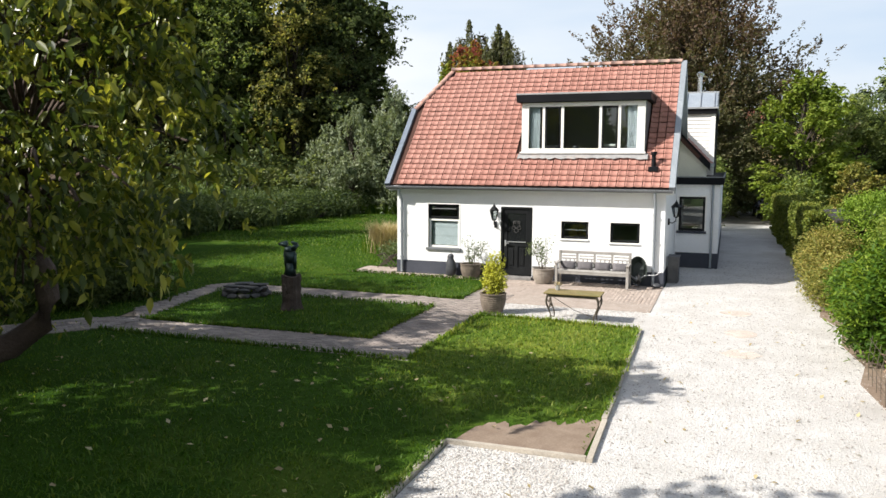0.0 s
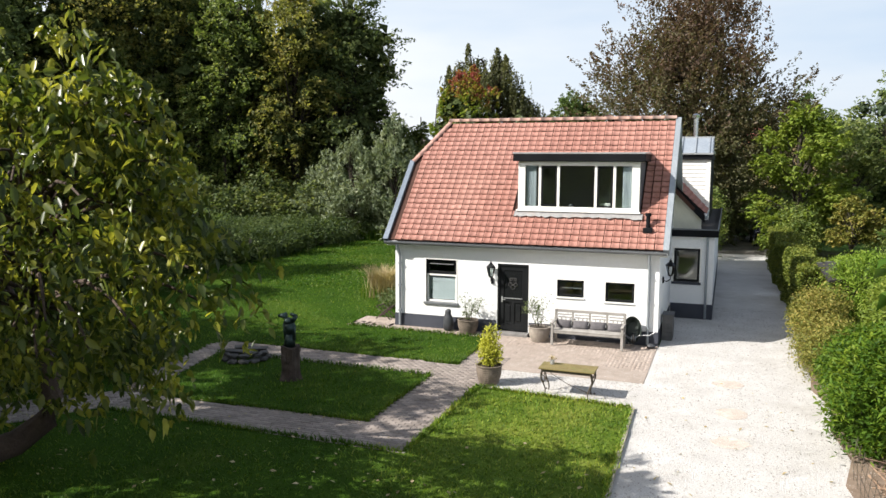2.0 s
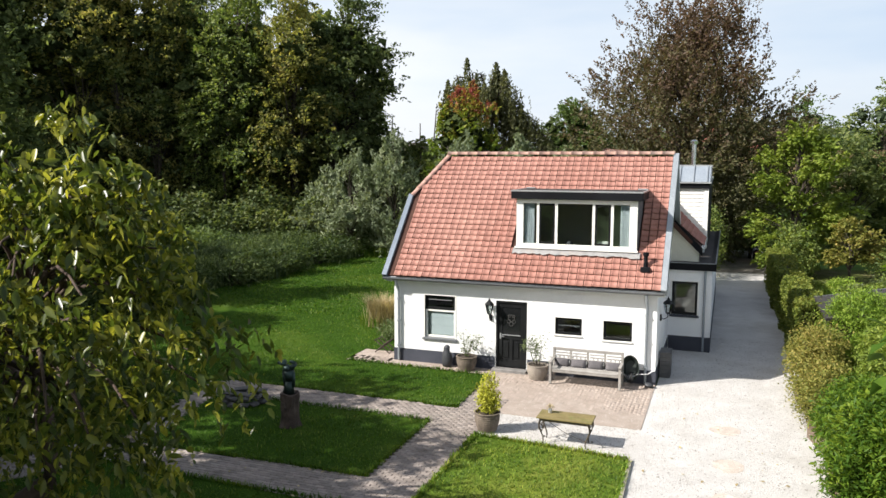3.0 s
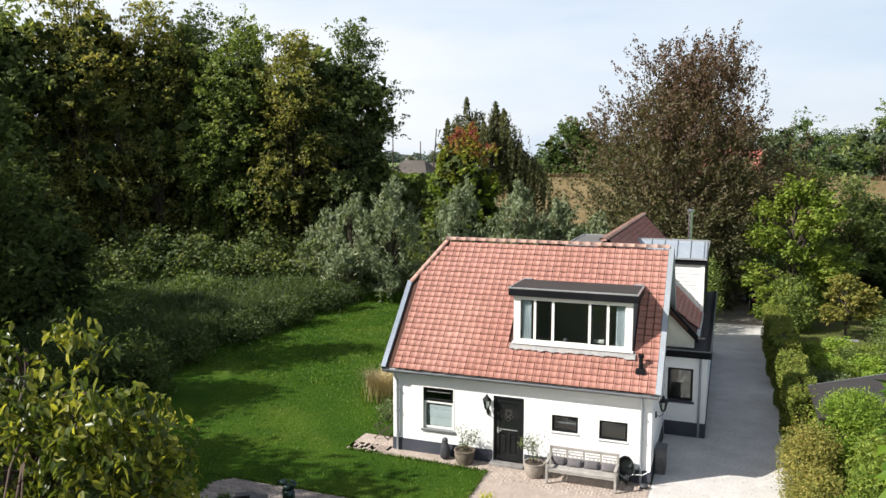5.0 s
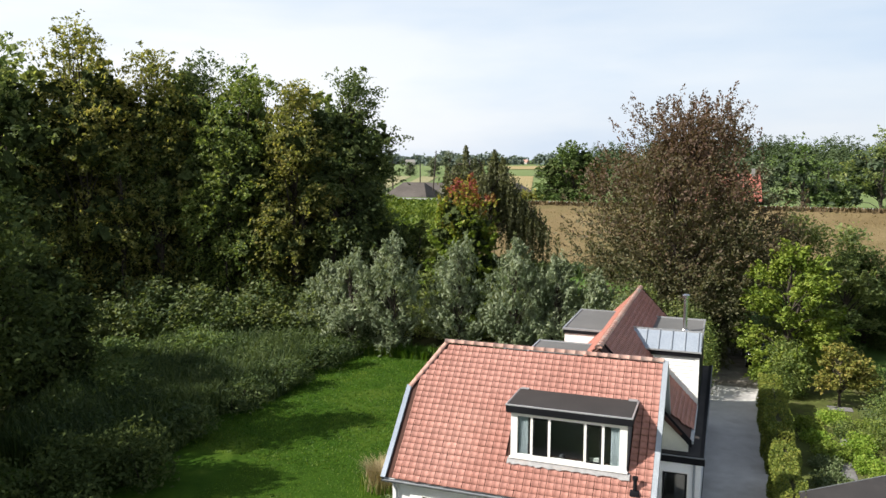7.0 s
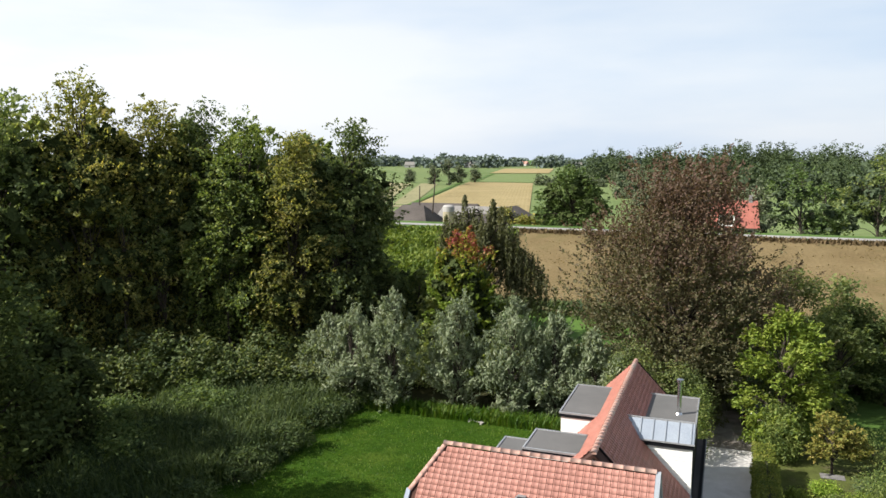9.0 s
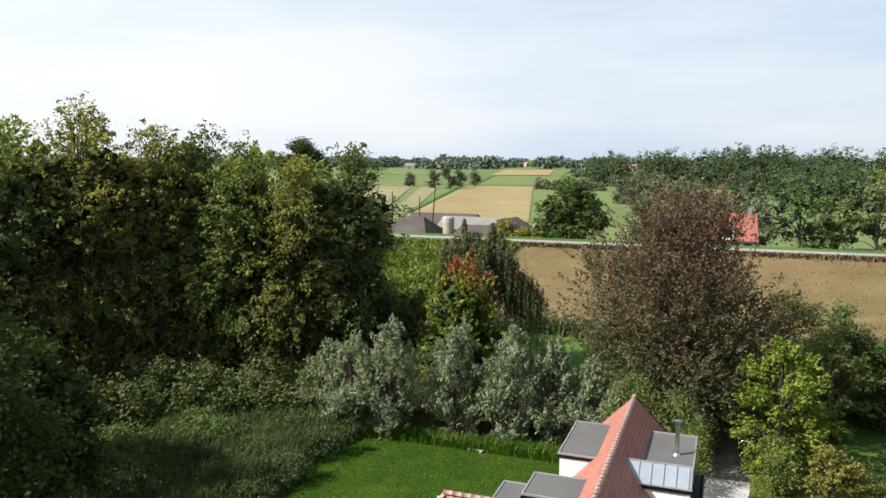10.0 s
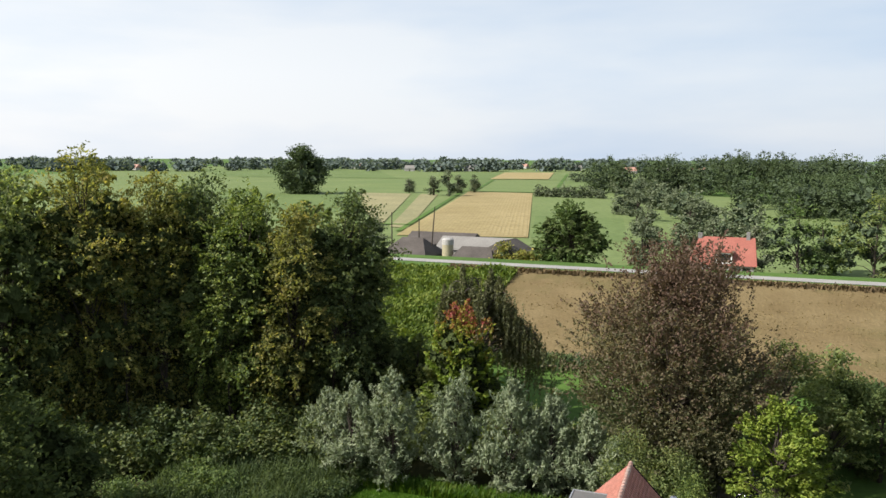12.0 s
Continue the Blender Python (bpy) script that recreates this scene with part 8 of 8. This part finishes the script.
for r in range(rows_n):
    s = -0.04 + r * (SL - 0.02) / rows_n
    for c in range(cols):
        x = x_start + c * TW
        if 3.70 < x + TW / 2 < 7.40 and 1.20 < s + TL / 2 < 3.50:
            continue
        hip_x = RL + 0.06 + (0.66 - RL) * max(0.0, (s + TL - S_HIP) / (SL - S_HIP))
        if x + TW * 0.7 < hip_x:
            continue
        j = rg.normal(size=3) * (0.003, 0.004, 0.003)
        if singles < 300 and x >= hip_x:
            ob = new("tile", tile_me)
            ob.parent = roof
            ob.matrix_basis = Matrix.Translation(on_roof(x + j[0], s + j[1], 0.02 + j[2])) @ roof_turn
            singles += 1
        else:
            n0 = len(rest_v)
            for a, b, cc in tv:
                rest_v.append(tuple(on_roof(max(x + a, hip_x) if s + b > S_HIP else x + a, min(s + b + j[1], SL), cc + 0.02 + j[2])))
            rest_f += [tuple(n0 + i for i in q) for q in tf if len(q) == 4]
tagged(np_mesh("tiles_upper", rest_v, rest_f, M["tile_rest"], roof, "orange clay pantiles"), kind="stuff")


def ridge_run(parent, p, q, n, radius=0.12, lift=0.04):
    """Half-round ridge tiles end to end, each a little wider at one end."""
    p, q = Vector(p), Vector(q)
    way = (q - p).normalized()
    side = way.cross(Vector((0, 0, 1))).normalized()
    up = side.cross(way)
    step = (q - p).length / n
    for k in range(n):
        v, f = [], []
        for a, rr in ((0, radius * 1.08), (0.12, radius * 1.1), (0.125, radius), (1.06, radius * 0.94)):
            c = p + way * step * (k + a)
            for i in range(9):
                t = math.pi * i / 8
                v.append(tuple(c + side * rr * math.cos(t) + up * (rr * 0.85 * math.sin(t) + lift)))
        for b in range(3):
            for i in range(8):
                f.append((b * 9 + i, b * 9 + i + 1, b * 9 + i + 10, b * 9 + i + 9))
        n_v = len(v)
        v.append(tuple(p + way * step * k + up * lift))
        f2 = [(i, i + 1, n_v, n_v) for i in range(8)]
        me = bpy.data.meshes.new("ridge_tile")
        me.from_pydata(v, [], f + [x[:3] for x in f2])
        me.polygons.foreach_set("use_smooth", [True] * len(me.polygons))
        me.materials.append(M["ridge_tile"])
        ob = new("ridge_tile", me)
        ob.parent = parent


ridge_run(roof, (0.62, RIDGE[0], RIDGE[1] + 0.02), (RR - 0.02, RIDGE[0], RIDGE[1] + 0.02), 21)
h0, h1 = on_roof(RL + 0.02, S_HIP - 0.02), Vector((0.68, RIDGE[0], RIDGE[1]))
ridge_run(roof, h0, h1, 6, 0.1, 0.03)
ridge_run(wing_roof, (WRX, 6.0, WRZ + 0.02), (WRX, WY1, WRZ + 0.02), 36)


# rear wing tiles, both slopes
def slope_tiles(name, y0, y1, side, keep):
    v, f = [], []
    w = Vector((side * wu.x, 0, wu.z))
    nn = Vector((side * wn_.x, 0, wn_.z))
    ex = WRX + side * (WEX - WRX)
    for r in range(int(wl_ / TL) + 1):
        for c in range(int((y1 - y0) / TW)):
            y, s = y0 + c * TW, -0.05 + r * TL
            pos = Vector((ex, y, WEZ)) + w * s
            if s + TL > wl_ or not keep(pos.x, y):
                continue
            n0 = len(v)
            for a, b, cc in tv:
                p = Vector((ex, y + (a if side > 0 else TW - a), WEZ)) + w * min(s + b, wl_) + nn * (cc + 0.02)
                v.append(tuple(p))
            f += [tuple(n0 + i for i in q) for q in tf if len(q) == 4]
    return tagged(np_mesh(name, v, f, M["tile_rear"], wing_roof, "dark red clay pantiles"), kind="stuff")


slope_tiles("tiles_east", WY0, WY1 - 0.05, 1, lambda x, y: not (11.2 < y < 17.2 and x > 7.0) and (y > 2 * RIDGE[0] - EAVE[0] - (WRZ - 1.056 * (x - WRX) - EAVE[1]) / 1.085 - 0.4))
slope_tiles("tiles_west", WY0, WY1 - 0.05, -1, lambda x, y: not ((12.7 < y < 17 or 8 < y < 10.2) and x < 5.0))

# ---------------------------------------------------------------- paving bricks
paver_me = bpy.data.meshes.new("paving_brick")
bm = boxes((-0.0965, 0.0965, -0.0455, 0.0455, -0.05, 0.0))
bmesh.ops.bevel(bm, geom=[e for e in bm.edges if all(abs(v.co.z) < 1e-6 for v in e.verts)], offset=0.007, segments=1, affect="EDGES")
bmesh.ops.recalc_face_normals(bm, faces=bm.faces)
bm.to_mesh(paver_me)
bm.free()
paver_me.materials.append(M["paver"])
pv = np.array([v.co[:] for v in paver_me.vertices])
pf = [tuple(p.vertices) for p in paver_me.polygons]


def inside(p, poly):
    r = False
    for (x0, y0), (x1, y1) in zip(poly, poly[1:] + poly[:1]):
        if (y0 > p[1]) != (y1 > p[1]) and p[0] < (x1 - x0) * (p[1] - y0) / (y1 - y0) + x0:
            r = not r
    return r


def pave(polys, angle, z, seed, single_zone=None, parent=None, limit=300, brick=None, mass=None):
    """Running-bond bricks over some outlines: those in the zone stand singly, the rest are one mass."""
    rg = np.random.default_rng(seed)
    ca, sa = math.cos(radians(angle)), math.sin(radians(angle))
    V3, F3, F4, singles = [], [], [], 0
    all_p = np.array([q for p in polys for q in p])
    lo, hi = all_p.min(0) - 1, all_p.max(0) + 1
    mid = (lo + hi) / 2
    reach = np.linalg.norm(hi - lo) / 2
    for r in range(int(-reach / 0.1), int(reach / 0.1) + 1):
        for c in range(int(-reach / 0.2), int(reach / 0.2) + 1):
            u, w = c * 0.2 + (0.1 if r % 2 else 0), r * 0.1
            x, y = mid[0] + u * ca - w * sa, mid[1] + u * sa + w * ca
            if not any(inside((x, y), p) for p in polys):
                continue
            zz = z + rg.normal() * 0.0025
            tilt = rg.normal(size=3) * (0.008, 0.008, 0.015)
            m = Matrix.LocRotScale((x, y, zz), Euler((tilt[0], tilt[1], radians(angle) + tilt[2])), None)
            if single_zone and singles < limit and single_zone(x, y):
                ob = new("paving_brick", brick or paver_me)
                ob.parent = parent
                ob.matrix_basis = m
                singles += 1
            else:
                n0 = len(V3) * len(pv)
                V3.append(pv @ np.array(m.to_3x3()).T + np.array(m.translation))
                F4.append(n0)
    quads = [f for f in pf if len(f) == 4]
    V = np.concatenate(V3)
    F = np.concatenate([np.array(quads) + n0 for n0 in F4])
    ob = np_mesh("paving", V, F, mass or M["paver_rest"], parent, "weathered red-brown paving bricks")
    tagged(ob, kind="stuff")


garden_path = thing("garden_path", "weathered brick garden path laid in a loop", "path", kind="structure")
pave([[(-2.45, -7.6), (4.44, -7.72), (4.44, -6.42), (-2.4, -6.5)], [(3.14, -6.42), (4.44, -6.42), (4.42, -0.62), (3.36, -0.62), (3.4, -1.68), (3.1, -2.86)],
      [(-3.85, -2.1), (-3.1, -2.78), (3.1, -2.86), (3.4, -1.68), (-3.4, -1.6)], [(-3.3, -5.7), (-2.4, -6.5), (-2.38, -6.45), (-3.1, -2.78), (-3.85, -2.1)]],
     0, 0.026, 91, lambda x, y: y < -5.3 and x > 1.2, garden_path)
side_path = thing("side_path", "brick path leading off under the trees", "path", kind="structure")
pave([[(-2.4, -7.6), (-2.2, -6.5), (-3.4, -6.8), (-6.2, -10.4), (-5.0, -11.2)]], 52, 0.045, 92, lambda x, y: False, side_path)
terrace_me = paver_me.copy()
terrace_me.materials.clear()
terrace_me.materials.append(M["terrace_brick"])
terrace = thing("terrace", "brick terrace along the front of the house", "terrace", kind="structure")
pave([[(3.36, -0.62), (8.0, -0.62), (8.0, 2.16), (3.3, 2.16)], [(-1.5, 1.5), (3.32, 1.45), (3.3, 2.16), (-1.5, 2.2)], [(-1.5, 2.2), (-0.12, 2.2), (-0.12, 3.1), (-1.5, 3.1)]], 90, 0.014, 93, lambda x, y: 3.36 < x < 6.9 and y < 0.9, terrace, 300, terrace_me, M["terrace_brick_rest"])

# ---------------------------------------------------------------- grass and gravel grains
rng = np.random.default_rng(95)


def on_lawn(x, y):
    for r in LAWN:
        if not hasattr(r[0], "__len__"):
            if r[0] < x < r[1] and r[2] < y < r[3]:
                return True
        elif inside((x, y), r):
            return True
    return False


sp = np.array([(x, y, 0.02) for x, y in zip(rng.uniform(-13.5, 2.6, 26000), rng.uniform(7.5, 25.5, 26000)) if on_lawn(x, y)])
blades("rear_lawn_grass", "short green grass of the rear lawn", "grass", sp, rng.uniform(0.04, 0.09, len(sp)), 0.04, M["grass_blade"], 94, 1.0)
spots, hs = [], []
for _ in range(85000):
    u = rng.random()
    y = -16 + 24 * u ** 1.15
    x = rng.uniform(-9, 8.1) if y > -12 else rng.uniform(-4, 6.5)
    if on_lawn(x, y) and not (6.5 < x < 8.05 and y < -9.9 and y > -11) and not inside((x, y), [(-2.4, -7.6), (-2.2, -6.5), (-3.4, -6.8), (-6.2, -10.4), (-5.0, -11.2)]):
        spots.append((x, y, 0.02))
        hs.append(rng.uniform(0.025, 0.075) * (1 + 0.4 * math.sin(x * 1.3) * math.sin(y * 1.1)))
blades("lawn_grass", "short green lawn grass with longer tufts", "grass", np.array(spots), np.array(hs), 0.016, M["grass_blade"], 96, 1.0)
n = 9000
tx, ty = rng.uniform(-8, 8.1, n), rng.uniform(-13, 9, n)
tx[:3500], ty[:3500] = rng.uniform(4.5, 8.0, 3500), rng.uniform(-9.8, -3.8, 3500)
sp = np.array([(x, y, 0.02) for x, y in zip(tx, ty) if on_lawn(x, y) and not (x > 6.4 and y < -9.7)])
blades("lawn_tufts", "coarser pale tufts in the lawn", "grass", sp, rng.uniform(0.03, 0.085, len(sp)), 0.022, M["grass_tuft"], 98, 1.2)
# longer fringe along the edges of paths and boards
sp, hs = [], []
for (x0, y0), (x1, y1), n in (((-2.4, -6.48), (3.12, -6.42), 900), ((3.12, -6.42), (3.1, -2.86), 600), ((3.1, -2.84), (-3.1, -2.78), 800), ((-2.4, -7.66), (4.44, -7.68), 1100), ((4.47, -7.6), (4.47, -3.5), 700), ((4.47, -3.42), (7.95, -3.72), 800),
                              ((-3.4, -1.58), (3.4, -1.66), 900), ((3.38, -1.68), (3.32, 1.45), 500), ((7.96, -3.7), (8.13, -9.5), 900), ((3.3, 1.42), (-1.5, 1.56), 700), ((6.4, -11), (6.4, -15), 600)):
    t = rng.random(n)
    sp.append(np.stack([x0 + (x1 - x0) * t + rng.normal(size=n) * 0.03, y0 + (y1 - y0) * t + rng.normal(size=n) * 0.03, np.full(n, 0.015)], 1))
    hs.append(rng.uniform(0.05, 0.14, n))
blades("edge_grass", "longer grass fringe along the paving", "grass", np.concatenate(sp), np.concatenate(hs), 0.02, M["grass_blade"], 97, 0.7)
# loose stones of the gravel
n = 22000
gx, gy = rng.uniform(8.15, 12.2, n), -15 + 24 * rng.random(n) ** 1.3
k = n // 6
gx[:k], gy[:k] = rng.uniform(6.5, 8.1, k), rng.uniform(-14.5, -11.1, k)
gx[k:2 * k], gy[k:2 * k] = rng.uniform(4.5, 8.0, k), rng.uniform(-3.4, -0.65, k)
r = rng.uniform(0.008, 0.02, n)[:, None]
c = np.stack([gx, gy, np.full(n, 0.004)], 1)
oct_v = np.array([(1, 0, 0), (0, 1, 0), (-1, 0, 0), (0, -1, 0), (0, 0, 0.8)])
v = (c[:, None] + oct_v[None] * r[:, None] * rng.uniform(0.7, 1.3, (n, 5, 1))).reshape(-1, 3)
i5 = np.arange(n)[:, None] * 5
f = np.concatenate([i5 + (0, 1, 4), i5 + (1, 2, 4), i5 + (2, 3, 4), i5 + (3, 0, 4)], 1).reshape(-1, 3)
tagged(np_mesh("gravel_stones", v, f, M["gravel_bit"]), "loose pale gravel stones on the drive", "gravel", kind="stuff")
# fallen leaves
n = 260
lp = np.stack([rng.uniform(-4, 8, n), rng.uniform(-15, -6.5, n), np.full(n, 0.075)], 1)
lp[200:, 0], lp[200:, 1], lp[200:, 2] = rng.uniform(8.3, 11.8, 60), rng.uniform(-14, 0, 60), 0.02
v, f = leaf_arrays(rng, lp, 0.09, 0.6, 0, 2.0, 0.1)
tagged(np_mesh("fallen_leaves", v, f, M["dry_plume"]), "scattered pale fallen leaves", "leaves", kind="stuff")
